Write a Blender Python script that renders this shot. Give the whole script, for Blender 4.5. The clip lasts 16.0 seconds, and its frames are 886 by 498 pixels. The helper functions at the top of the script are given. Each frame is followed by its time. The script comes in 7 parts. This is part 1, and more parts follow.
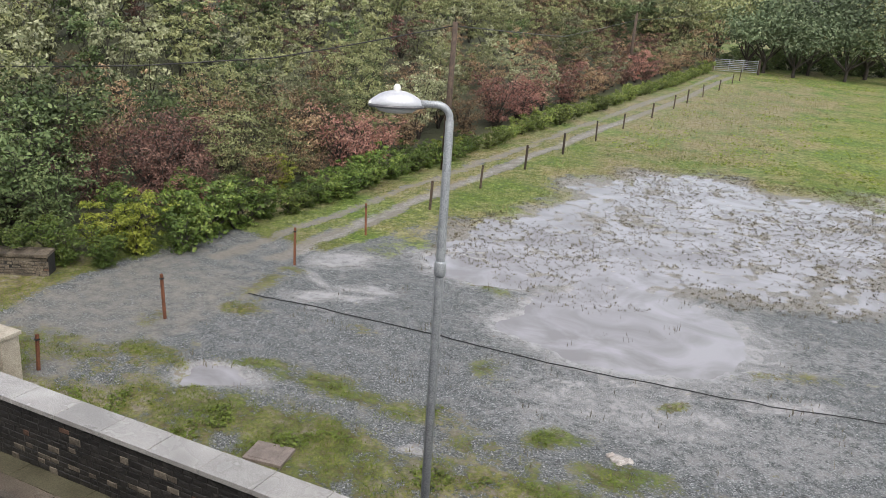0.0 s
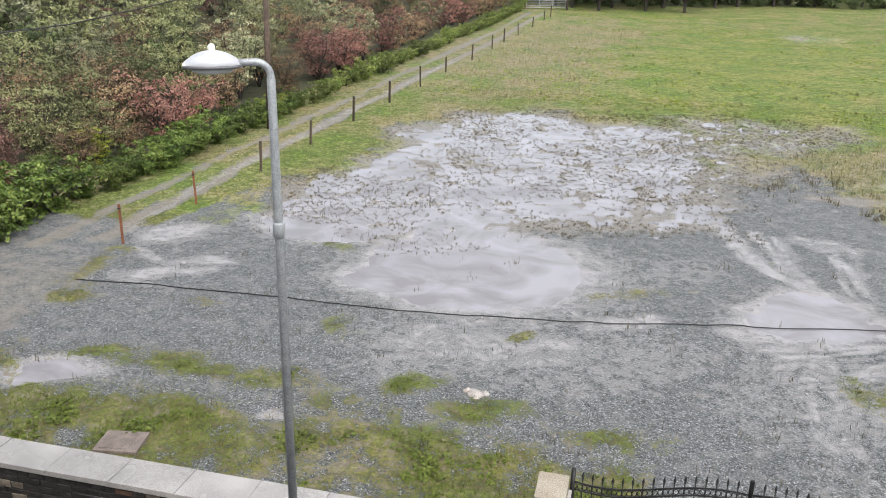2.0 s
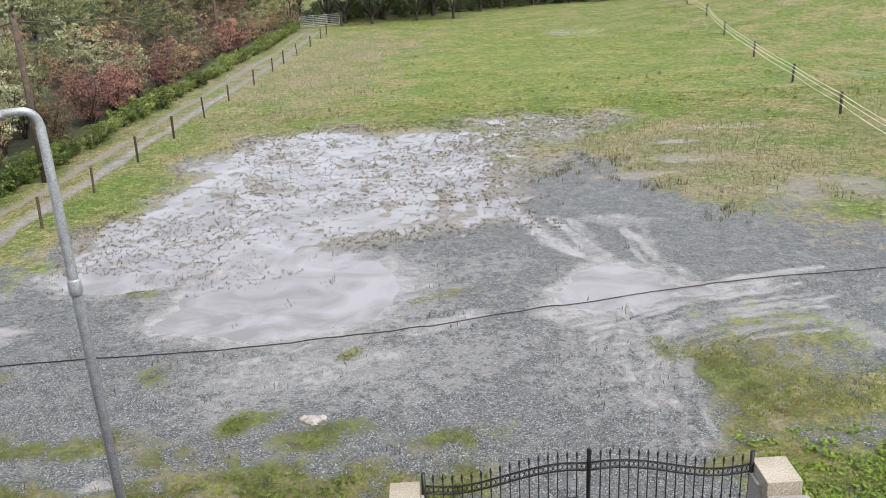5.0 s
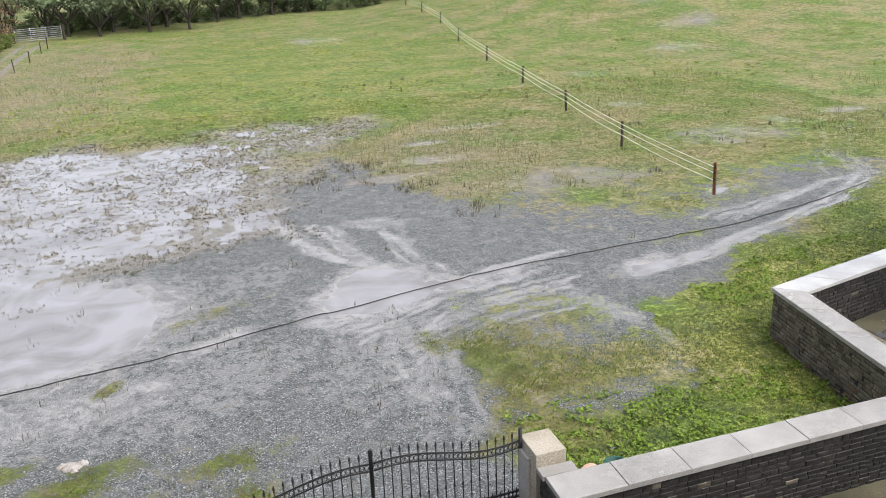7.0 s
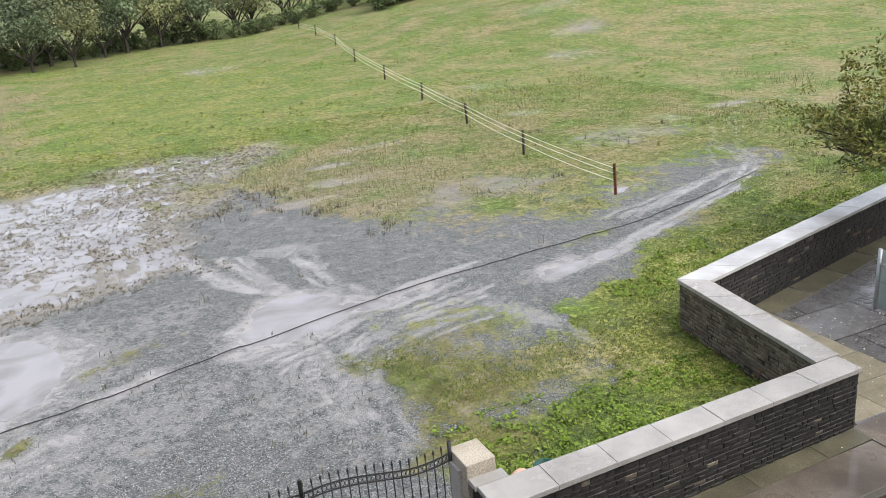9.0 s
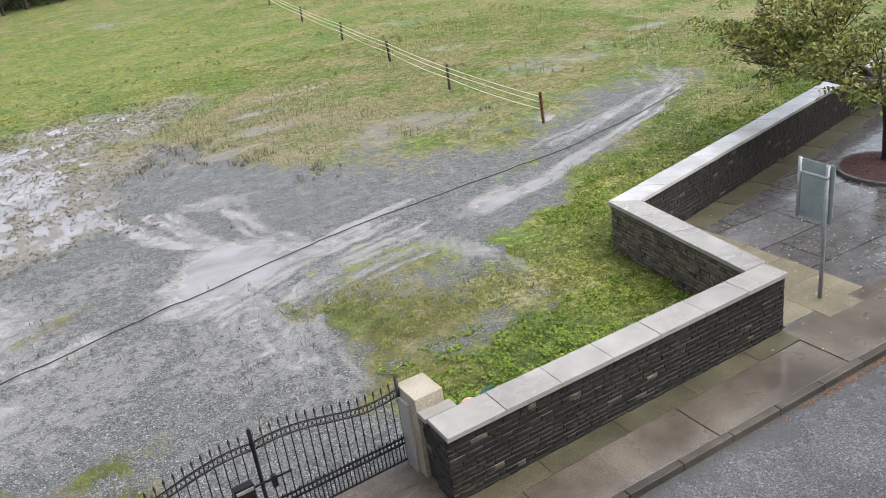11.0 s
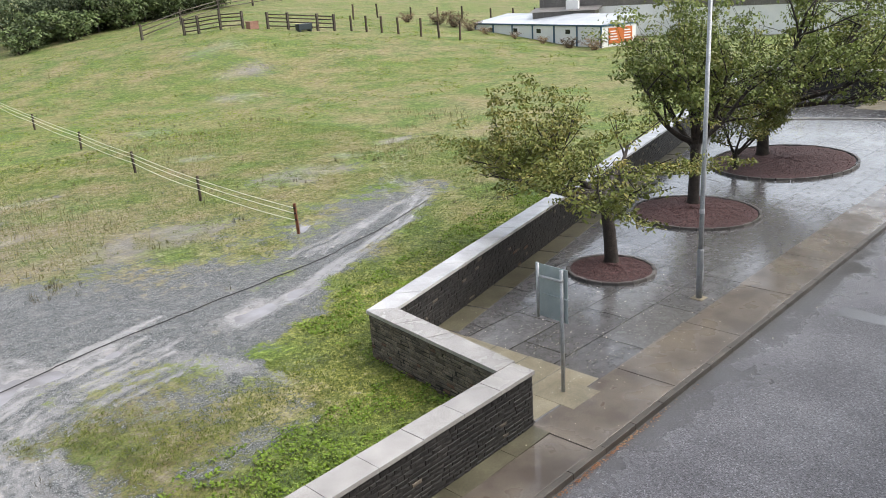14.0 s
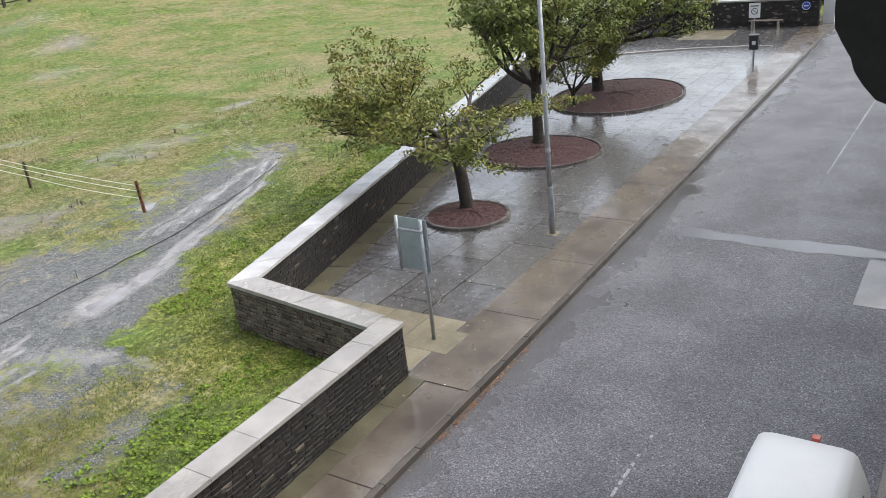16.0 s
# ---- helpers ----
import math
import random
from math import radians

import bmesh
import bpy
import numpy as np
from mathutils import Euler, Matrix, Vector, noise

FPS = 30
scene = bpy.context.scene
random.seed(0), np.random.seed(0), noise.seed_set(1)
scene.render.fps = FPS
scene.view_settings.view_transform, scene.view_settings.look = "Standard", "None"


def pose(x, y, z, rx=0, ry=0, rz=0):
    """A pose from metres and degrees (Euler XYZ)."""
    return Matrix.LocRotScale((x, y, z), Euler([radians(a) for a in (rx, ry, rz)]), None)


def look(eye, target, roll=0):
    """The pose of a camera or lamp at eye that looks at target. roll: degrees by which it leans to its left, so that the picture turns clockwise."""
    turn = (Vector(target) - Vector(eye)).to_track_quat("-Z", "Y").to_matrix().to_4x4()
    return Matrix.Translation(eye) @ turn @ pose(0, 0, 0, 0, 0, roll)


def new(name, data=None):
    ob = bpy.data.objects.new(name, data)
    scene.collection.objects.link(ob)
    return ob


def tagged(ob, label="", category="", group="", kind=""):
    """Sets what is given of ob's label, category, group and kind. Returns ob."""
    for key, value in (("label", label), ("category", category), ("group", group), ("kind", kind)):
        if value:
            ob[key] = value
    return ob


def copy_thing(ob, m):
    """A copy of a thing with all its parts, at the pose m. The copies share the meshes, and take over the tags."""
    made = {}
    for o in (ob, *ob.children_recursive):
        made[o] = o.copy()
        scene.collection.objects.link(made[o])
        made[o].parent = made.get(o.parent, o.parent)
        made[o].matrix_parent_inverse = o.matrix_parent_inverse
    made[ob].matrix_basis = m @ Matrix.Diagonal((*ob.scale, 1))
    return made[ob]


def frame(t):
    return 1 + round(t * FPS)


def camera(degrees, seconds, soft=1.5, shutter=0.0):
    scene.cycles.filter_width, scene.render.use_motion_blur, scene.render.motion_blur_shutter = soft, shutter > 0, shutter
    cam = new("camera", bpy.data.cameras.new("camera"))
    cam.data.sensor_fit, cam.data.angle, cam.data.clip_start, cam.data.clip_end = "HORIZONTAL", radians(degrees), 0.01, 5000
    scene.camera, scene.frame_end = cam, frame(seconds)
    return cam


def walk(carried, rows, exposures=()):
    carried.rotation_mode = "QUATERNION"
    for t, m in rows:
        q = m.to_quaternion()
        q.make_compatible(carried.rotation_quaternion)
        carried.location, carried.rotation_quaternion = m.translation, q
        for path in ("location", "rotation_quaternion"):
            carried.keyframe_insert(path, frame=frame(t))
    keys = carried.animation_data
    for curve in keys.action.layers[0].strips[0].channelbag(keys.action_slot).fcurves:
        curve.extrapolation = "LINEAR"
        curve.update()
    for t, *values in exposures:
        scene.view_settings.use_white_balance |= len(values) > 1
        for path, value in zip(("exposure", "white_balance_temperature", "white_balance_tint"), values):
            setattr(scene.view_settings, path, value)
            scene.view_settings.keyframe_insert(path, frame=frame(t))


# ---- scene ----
cam = camera(56.18, 16.0, soft=0.75)
# t, x, y, z, yaw, pitch, roll
PATH = [
    (0.0, 0.029, 0.054, 8.021, 28.30, -18.19, -3.63),
    (0.5, 0.023, 0.066, 8.017, 26.47, -19.94, -2.91),
    (1.0, 0.032, 0.048, 8.023, 23.65, -20.97, -2.55),
    (1.5, 0.025, 0.061, 8.018, 20.05, -21.23, -1.74),
    (2.0, 0.035, 0.042, 8.026, 15.80, -20.97, -1.22),
    (2.5, 0.026, 0.059, 8.019, 12.82, -20.92, 0.61),
    (3.0, 0.031, 0.049, 8.023, 11.89, -20.76, 1.90),
    (3.2, 0.034, 0.045, 8.025, 11.64, -20.74, 2.24),
    (5.3, -0.007, 0.059, 8.001, -2.65, -20.06, 2.66),
    (5.5, -0.007, 0.058, 7.999, -4.83, -20.12, 2.58),
    (6.0, -0.008, 0.048, 7.998, -9.19, -20.22, 2.03),
    (6.5, -0.015, 0.027, 8.009, -13.13, -20.21, 1.88),
    (7.0, -0.013, 0.022, 8.010, -16.66, -20.22, 2.15),
    (7.5, -0.007, 0.000, 8.009, -19.79, -19.76, 2.31),
    (8.0, -0.015, -0.008, 8.025, -21.90, -19.24, 2.64),
    (8.5, -0.012, -0.014, 8.024, -22.97, -19.09, 3.47),
    (8.7, -0.007, -0.029, 8.027, -23.30, -19.09, 4.08),
    (10.8, 0.021, 0.002, 7.913, -28.82, -24.04, 7.60),
    (11.0, 0.024, -0.000, 7.917, -29.70, -24.11, 7.24),
    (11.5, 0.031, -0.027, 7.929, -32.51, -23.96, 6.35),
    (12.0, 0.020, -0.020, 7.935, -34.23, -22.96, 5.87),
    (12.5, 0.031, -0.038, 7.957, -36.82, -22.01, 4.95),
    (13.0, 0.027, -0.053, 7.983, -40.03, -21.02, 4.04),
    (13.5, 0.028, -0.047, 8.021, -43.82, -19.72, 3.49),
    (14.0, -0.007, -0.035, 8.025, -46.08, -18.27, 3.44),
    (14.5, -0.022, -0.033, 8.025, -49.39, -18.17, 4.00),
    (15.0, -0.020, -0.030, 8.018, -53.66, -18.69, 5.51),
    (15.5, -0.035, -0.030, 8.007, -56.28, -19.33, 6.00),
    (16.0, -0.032, -0.036, 8.009, -57.37, -22.18, 5.86),
]
walk(cam, [(t, pose(x, y, z, 90 + pitch, roll, yaw)) for t, x, y, z, yaw, pitch, roll in PATH],
     [(0.0, 0.7), (0.5, 0.8), (1.0, 0.9), (2.0, 0.95), (4.0, 0.97), (16.0, 0.97)])

# ---------------------------------------------------------------- light
world = bpy.data.worlds.new("overcast")
scene.world = world
world.use_nodes = True
wn, wl = world.node_tree.nodes, world.node_tree.links
sky = wn.new("ShaderNodeTexSky")
sky.sky_type = "NISHITA"
sky.sun_disc = False
sky.sun_elevation = radians(52)
sky.sun_rotation = radians(150)
sky.air_density, sky.dust_density, sky.ozone_density = 1.0, 4.0, 1.0
grey = wn.new("ShaderNodeHueSaturation")
grey.inputs["Saturation"].default_value = 0.42
wl.new(sky.outputs[0], grey.inputs["Color"])
wl.new(grey.outputs[0], wn["Background"].inputs["Color"])
wn["Background"].inputs["Strength"].default_value = 0.15
sun_data = bpy.data.lights.new("sun", "SUN")
sun_data.energy, sun_data.angle, sun_data.color = 0.8, radians(60), (1.0, 0.97, 0.93)
sun = new("sun", sun_data)
sun.matrix_world = look((42, -12, 52), (0, 2, 0))


# ---------------------------------------------------------------- materials
def material(name, rough=0.7, metal=0.0, spec=0.5):
    m = bpy.data.materials.new(name)
    m.use_nodes = True
    n, l = m.node_tree.nodes, m.node_tree.links
    b = n["Principled BSDF"]
    b.inputs["Roughness"].default_value = rough
    b.inputs["Metallic"].default_value = metal
    b.inputs["Specular IOR Level"].default_value = spec
    return m, n, l, b


def tex(n, l, kind, scale, detail=3.0, coords="Object", rough=0.55):
    t = n.new("ShaderNodeTexNoise" if kind == "noise" else "ShaderNodeTexVoronoi")
    t.inputs["Scale"].default_value = scale
    if kind == "noise":
        t.inputs["Detail"].default_value = detail
        t.inputs["Roughness"].default_value = rough
    c = n.new("ShaderNodeTexCoord") if coords != "World" else n.new("ShaderNodeNewGeometry")
    l.new(c.outputs[coords if coords != "World" else "Position"], t.inputs["Vector"])
    return t


def ramp(n, l, source, stops):
    r = n.new("ShaderNodeValToRGB")
    while len(r.color_ramp.elements) < len(stops):
        r.color_ramp.elements.new(0.5)
    for e, (p, c) in zip(r.color_ramp.elements, stops):
        e.position = p
        e.color = (*c, 1) if len(c) == 3 else c
    l.new(source, r.inputs["Fac"])
    return r.outputs["Color"]


def mixed(n, l, fac, a, b, how="MIX"):
    m = n.new("ShaderNodeMix")
    m.data_type = "RGBA"
    m.blend_type = how
    for sock, v in ((m.inputs[0], fac), (m.inputs[6], a), (m.inputs[7], b)):
        if isinstance(v, (int, float)):
            sock.default_value = v
        elif isinstance(v, tuple):
            sock.default_value = (*v, 1)
        else:
            l.new(v, sock)
    return m.outputs[2]


def math_node(n, l, op, a, b=0.0, clamp=False):
    m = n.new("ShaderNodeMath")
    m.operation = op
    m.use_clamp = clamp
    for sock, v in ((m.inputs[0], a), (m.inputs[1], b)):
        if isinstance(v, (int, float)):
            sock.default_value = v
        else:
            l.new(v, sock)
    return m.outputs[0]


def bump(n, l, b, height, strength=0.3, dist=0.02):
    k = n.new("ShaderNodeBump")
    k.inputs["Strength"].default_value = strength
    k.inputs["Distance"].default_value = dist
    l.new(height, k.inputs["Height"])
    l.new(k.outputs[0], b.inputs["Normal"])
    return k


def surface(name, c1, c2, scale=4.0, rough=0.7, metal=0.0, fine=60.0, relief=0.25, dist=0.01, spread=(0.35, 0.7), by_object=0.0, rough2=None, coords="World", fine_amount=0.35):
    """Two tones at a large scale, grain at a small one, some relief."""
    m, n, l, b = material(name, rough, metal)
    big = tex(n, l, "noise", scale, 4, coords)
    small = tex(n, l, "noise", fine, 3, coords)
    col = ramp(n, l, big.outputs[0], [(spread[0], c1), (spread[1], c2)])
    grain = ramp(n, l, small.outputs[0], [(0.36, (1 - fine_amount,) * 3), (0.64, (1 + fine_amount * 0.5,) * 3)])
    col = mixed(n, l, 1.0, col, grain, "MULTIPLY")
    if by_object:
        info = n.new("ShaderNodeObjectInfo")
        v = ramp(n, l, info.outputs["Random"], [(0.0, (1 - by_object,) * 3), (1.0, (1 + by_object,) * 3)])
        col = mixed(n, l, 1.0, col, v, "MULTIPLY")
    l.new(col, b.inputs["Base Color"])
    if rough2 is not None:
        r = ramp(n, l, big.outputs[0], [(0.4, (rough,) * 3), (0.62, (rough2,) * 3)])
        l.new(r, b.inputs["Roughness"])
    bump(n, l, b, small.outputs[0], relief, dist)
    return m


def leaf_material(name, stops, rough=0.5, by_object=0.45):
    m, n, l, b = material(name, rough, 0.0, 0.18)
    g = n.new("ShaderNodeNewGeometry")
    info = n.new("ShaderNodeObjectInfo")
    patch = tex(n, l, "noise", 0.9, 2, "World")
    v = math_node(n, l, "MULTIPLY", g.outputs["Random Per Island"], 0.28)
    v = math_node(n, l, "ADD", v, math_node(n, l, "ADD", math_node(n, l, "MULTIPLY", patch.outputs[0], 0.6), 0.07))
    col = ramp(n, l, v, stops)
    tone = ramp(n, l, info.outputs["Random"], [(0.0, (1 - by_object,) * 3), (1.0, (1 + by_object,) * 3)])
    col = mixed(n, l, 1.0, col, tone, "MULTIPLY")
    l.new(col, b.inputs["Base Color"])
    b.inputs["Transmission Weight"].default_value = 0.0
    b.inputs["Subsurface Weight"].default_value = 0.0
    return m


# ground: gravel, mud and grass by the zones of the plan
def ground_material():
    m, n, l, b = material("field_ground", 0.8, 0, 0.4)
    def attr(name):
        a = n.new("ShaderNodeAttribute")
        a.attribute_name = name
        return a.outputs["Fac"]
    n1, n2, n3 = tex(n, l, "noise", 0.35, 4, "World"), tex(n, l, "noise", 2.2, 5, "World", 0.65), tex(n, l, "noise", 14, 4, "World", 0.7)
    n5 = tex(n, l, "noise", 5.5, 4, "World", 0.7)
    far = tex(n, l, "noise", 0.09, 5, "World", 0.6)
    stones = tex(n, l, "voronoi", 52, coords="World")
    stones.inputs["Randomness"].default_value = 1.0
    cobbles = tex(n, l, "voronoi", 27, coords="World")
    sc2 = n.new("ShaderNodeSeparateColor")
    l.new(cobbles.outputs["Color"], sc2.inputs[0])
    sc = n.new("ShaderNodeSeparateColor")
    l.new(stones.outputs["Color"], sc.inputs[0])
    gravel = ramp(n, l, sc.outputs[0], [(0.0, (0.048, 0.052, 0.053)), (0.4, (0.116, 0.124, 0.126)), (0.8, (0.19, 0.2, 0.202)), (1.0, (0.42, 0.42, 0.42))])
    gravel = mixed(n, l, 1.0, gravel, ramp(n, l, sc2.outputs[0], [(0.0, (0.74,) * 3), (0.5, (0.98,) * 3), (0.93, (1.12,) * 3), (1.0, (1.35, 1.34, 1.33))]), "MULTIPLY")
    gravel = mixed(n, l, 1.0, gravel, ramp(n, l, n5.outputs[0], [(0.36, (0.84, 0.83, 0.8)), (0.5, (1, 1, 1)), (0.66, (1.18, 1.18, 1.19))]), "MULTIPLY")
    gravel = mixed(n, l, ramp(n, l, n2.outputs[0], [(0.5, (0, 0, 0)), (0.72, (0.55,) * 3)]), gravel, (0.19, 0.182, 0.172))
    mud = ramp(n, l, n3.outputs[0], [(0.25, (0.13, 0.118, 0.10)), (0.75, (0.31, 0.288, 0.25))])
    g1 = ramp(n, l, n3.outputs[0], [(0.32, (0.03, 0.042, 0.008)), (0.5, (0.128, 0.164, 0.034)), (0.68, (0.29, 0.31, 0.095))])
    g2 = ramp(n, l, n3.outputs[0], [(0.3, (0.085, 0.08, 0.035)), (0.5, (0.19, 0.178, 0.086)), (0.7, (0.30, 0.275, 0.14))])
    dry = math_node(n, l, "ADD", math_node(n, l, "MULTIPLY", n1.outputs[0], 0.6), math_node(n, l, "MULTIPLY", far.outputs[0], 0.5))
    dry = math_node(n, l, "ADD", dry, math_node(n, l, "MULTIPLY", n2.outputs[0], 0.25))
    dry = math_node(n, l, "ADD", dry, math_node(n, l, "MULTIPLY", attr("dry"), 0.25))
    g1 = mixed(n, l, 1.0, g1, ramp(n, l, n5.outputs[0], [(0.36, (0.6, 0.62, 0.6)), (0.5, (1, 1, 1)), (0.64, (1.4, 1.34, 1.25))]), "MULTIPLY")
    g2 = mixed(n, l, 1.0, g2, ramp(n, l, n5.outputs[0], [(0.36, (0.56, 0.58, 0.58)), (0.5, (1, 1, 1)), (0.64, (1.36, 1.33, 1.25))]), "MULTIPLY")
    grass = mixed(n, l, ramp(n, l, dry, [(0.62, (0, 0, 0)), (0.86, (1, 1, 1))]), g1, g2)
    edge = math_node(n, l, "ADD", attr("grass"), math_node(n, l, "MULTIPLY", math_node(n, l, "SUBTRACT", n3.outputs[0], 0.5), 1.3))
    edge = math_node(n, l, "ADD", edge, math_node(n, l, "MULTIPLY", math_node(n, l, "SUBTRACT", n2.outputs[0], 0.5), 1.9))
    edge = math_node(n, l, "ADD", edge, math_node(n, l, "MULTIPLY", math_node(n, l, "SUBTRACT", n5.outputs[0], 0.5), 1.2))
    gf = ramp(n, l, edge, [(0.36, (0, 0, 0)), (0.66, (1, 1, 1))])
    medge = math_node(n, l, "ADD", attr("mud"), math_node(n, l, "MULTIPLY", math_node(n, l, "SUBTRACT", n2.outputs[0], 0.5), 0.8))
    base = mixed(n, l, ramp(n, l, medge, [(0.35, (0, 0, 0)), (0.65, (1, 1, 1))]), gravel, mud)
    film_at = math_node(n, l, "ADD", attr("pool"), math_node(n, l, "MULTIPLY", math_node(n, l, "SUBTRACT", n5.outputs[0], 0.5), 1.1))
    film_at = math_node(n, l, "ADD", film_at, math_node(n, l, "MULTIPLY", math_node(n, l, "SUBTRACT", n2.outputs[0], 0.5), 0.7))
    film_at = math_node(n, l, "ADD", film_at, math_node(n, l, "MULTIPLY", math_node(n, l, "SUBTRACT", n3.outputs[0], 0.5), 0.55))
    film_at = math_node(n, l, "ADD", film_at, math_node(n, l, "MULTIPLY", math_node(n, l, "SUBTRACT", sc2.outputs[1], 0.5), 0.13))
    silt = ramp(n, l, film_at, [(0.2, (0, 0, 0)), (0.42, (0.4, 0.4, 0.4)), (0.62, (1, 1, 1))])
    base = mixed(n, l, math_node(n, l, "MULTIPLY", silt, 0.85), base, ramp(n, l, n2.outputs[0], [(0.35, (0.27, 0.256, 0.248)), (0.65, (0.36, 0.346, 0.342))]))
    moss = ramp(n, l, n3.outputs[0], [(0.3, (0.05, 0.047, 0.016)), (0.5, (0.10, 0.112, 0.026)), (0.7, (0.175, 0.185, 0.05))])
    moss = mixed(n, l, ramp(n, l, n5.outputs[0], [(0.47, (0, 0, 0)), (0.6, (0.75,) * 3)]), moss, (0.12, 0.09, 0.045))
    grass = mixed(n, l, attr("moss"), grass, moss)
    broad = ramp(n, l, n1.outputs[0], [(0.36, (0.74, 0.92, 0.72)), (0.5, (1, 1, 1)), (0.63, (1.3, 1.16, 1.05))])
    patch = ramp(n, l, n2.outputs[0], [(0.34, (0.6, 0.64, 0.62)), (0.5, (1, 1, 1)), (0.66, (1.4, 1.34, 1.24))])
    grass = mixed(n, l, 1.0, mixed(n, l, 1.0, grass, broad, "MULTIPLY"), patch, "MULTIPLY")
    worn = math_node(n, l, "ADD", math_node(n, l, "MULTIPLY", n5.outputs[0], 0.55), math_node(n, l, "ADD", math_node(n, l, "MULTIPLY", n2.outputs[0], 0.5), math_node(n, l, "MULTIPLY", n1.outputs[0], 0.35)))
    worn = math_node(n, l, "ADD", worn, math_node(n, l, "MULTIPLY", attr("dry"), 0.06))
    grass = mixed(n, l, ramp(n, l, worn, [(0.735, (0, 0, 0)), (0.85, (0.7,) * 3)]), grass, ramp(n, l, n3.outputs[0], [(0.3, (0.11, 0.098, 0.08)), (0.7, (0.27, 0.25, 0.225))]))
    col = mixed(n, l, gf, base, grass)
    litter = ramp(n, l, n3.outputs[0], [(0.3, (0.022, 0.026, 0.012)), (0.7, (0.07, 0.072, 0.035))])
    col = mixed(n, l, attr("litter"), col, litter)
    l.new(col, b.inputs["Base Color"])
    wet = math_node(n, l, "ADD", attr("wet"), math_node(n, l, "MULTIPLY", math_node(n, l, "SUBTRACT", n2.outputs[0], 0.5), 1.2))
    l.new(mixed(n, l, silt, ramp(n, l, wet, [(0.3, (0.85,) * 3), (0.7, (0.35,) * 3)]), (0.05, 0.05, 0.05)), b.inputs["Roughness"])
    h = mixed(n, l, gf, stones.outputs["Distance"], math_node(n, l, "ADD", n3.outputs[0], math_node(n, l, "MULTIPLY", n5.outputs[0], 1.5)))
    h = mixed(n, l, silt, h, (0.4, 0.4, 0.4))
    bump(n, l, b, h, 0.6, 0.035)
    return m


M_GROUND = ground_material()


def water_material():
    m, n, l, b = material("puddle_water", 0.04, 0, 0.75)
    n1, n2 = tex(n, l, "noise", 0.5, 4, "World"), tex(n, l, "noise", 3.0, 3, "World")
    c = ramp(n, l, n1.outputs[0], [(0.36, (0.21, 0.196, 0.196)), (0.5, (0.27, 0.258, 0.264)), (0.64, (0.325, 0.316, 0.328))])
    l.new(c, b.inputs["Base Color"])
    r = ramp(n, l, n2.outputs[0], [(0.4, (0.03,) * 3), (0.7, (0.14,) * 3)])
    l.new(r, b.inputs["Roughness"])
    n1.inputs["Distortion"].default_value = 1.4
    ripple = tex(n, l, "noise", 16, 2, "World")
    bump(n, l, b, ripple.outputs[0], 0.06, 0.01)
    return m


M_WATER = water_material()


def wet(m, rough=0.1, weight=1.0, scale=0.8, ior=1.5):
    """A film of rain over a surface, thicker in places."""
    n, l = m.node_tree.nodes, m.node_tree.links
    b = n["Principled BSDF"]
    t = tex(n, l, "noise", scale, 4, "World")
    l.new(ramp(n, l, t.outputs[0], [(0.35, (weight * 0.55,) * 3), (0.6, (weight,) * 3)]), b.inputs["Coat Weight"])
    l.new(ramp(n, l, t.outputs[0], [(0.4, (rough,) * 3), (0.62, (rough * 0.35,) * 3)]), b.inputs["Coat Roughness"])
    b.inputs["Coat IOR"].default_value = ior
    return m


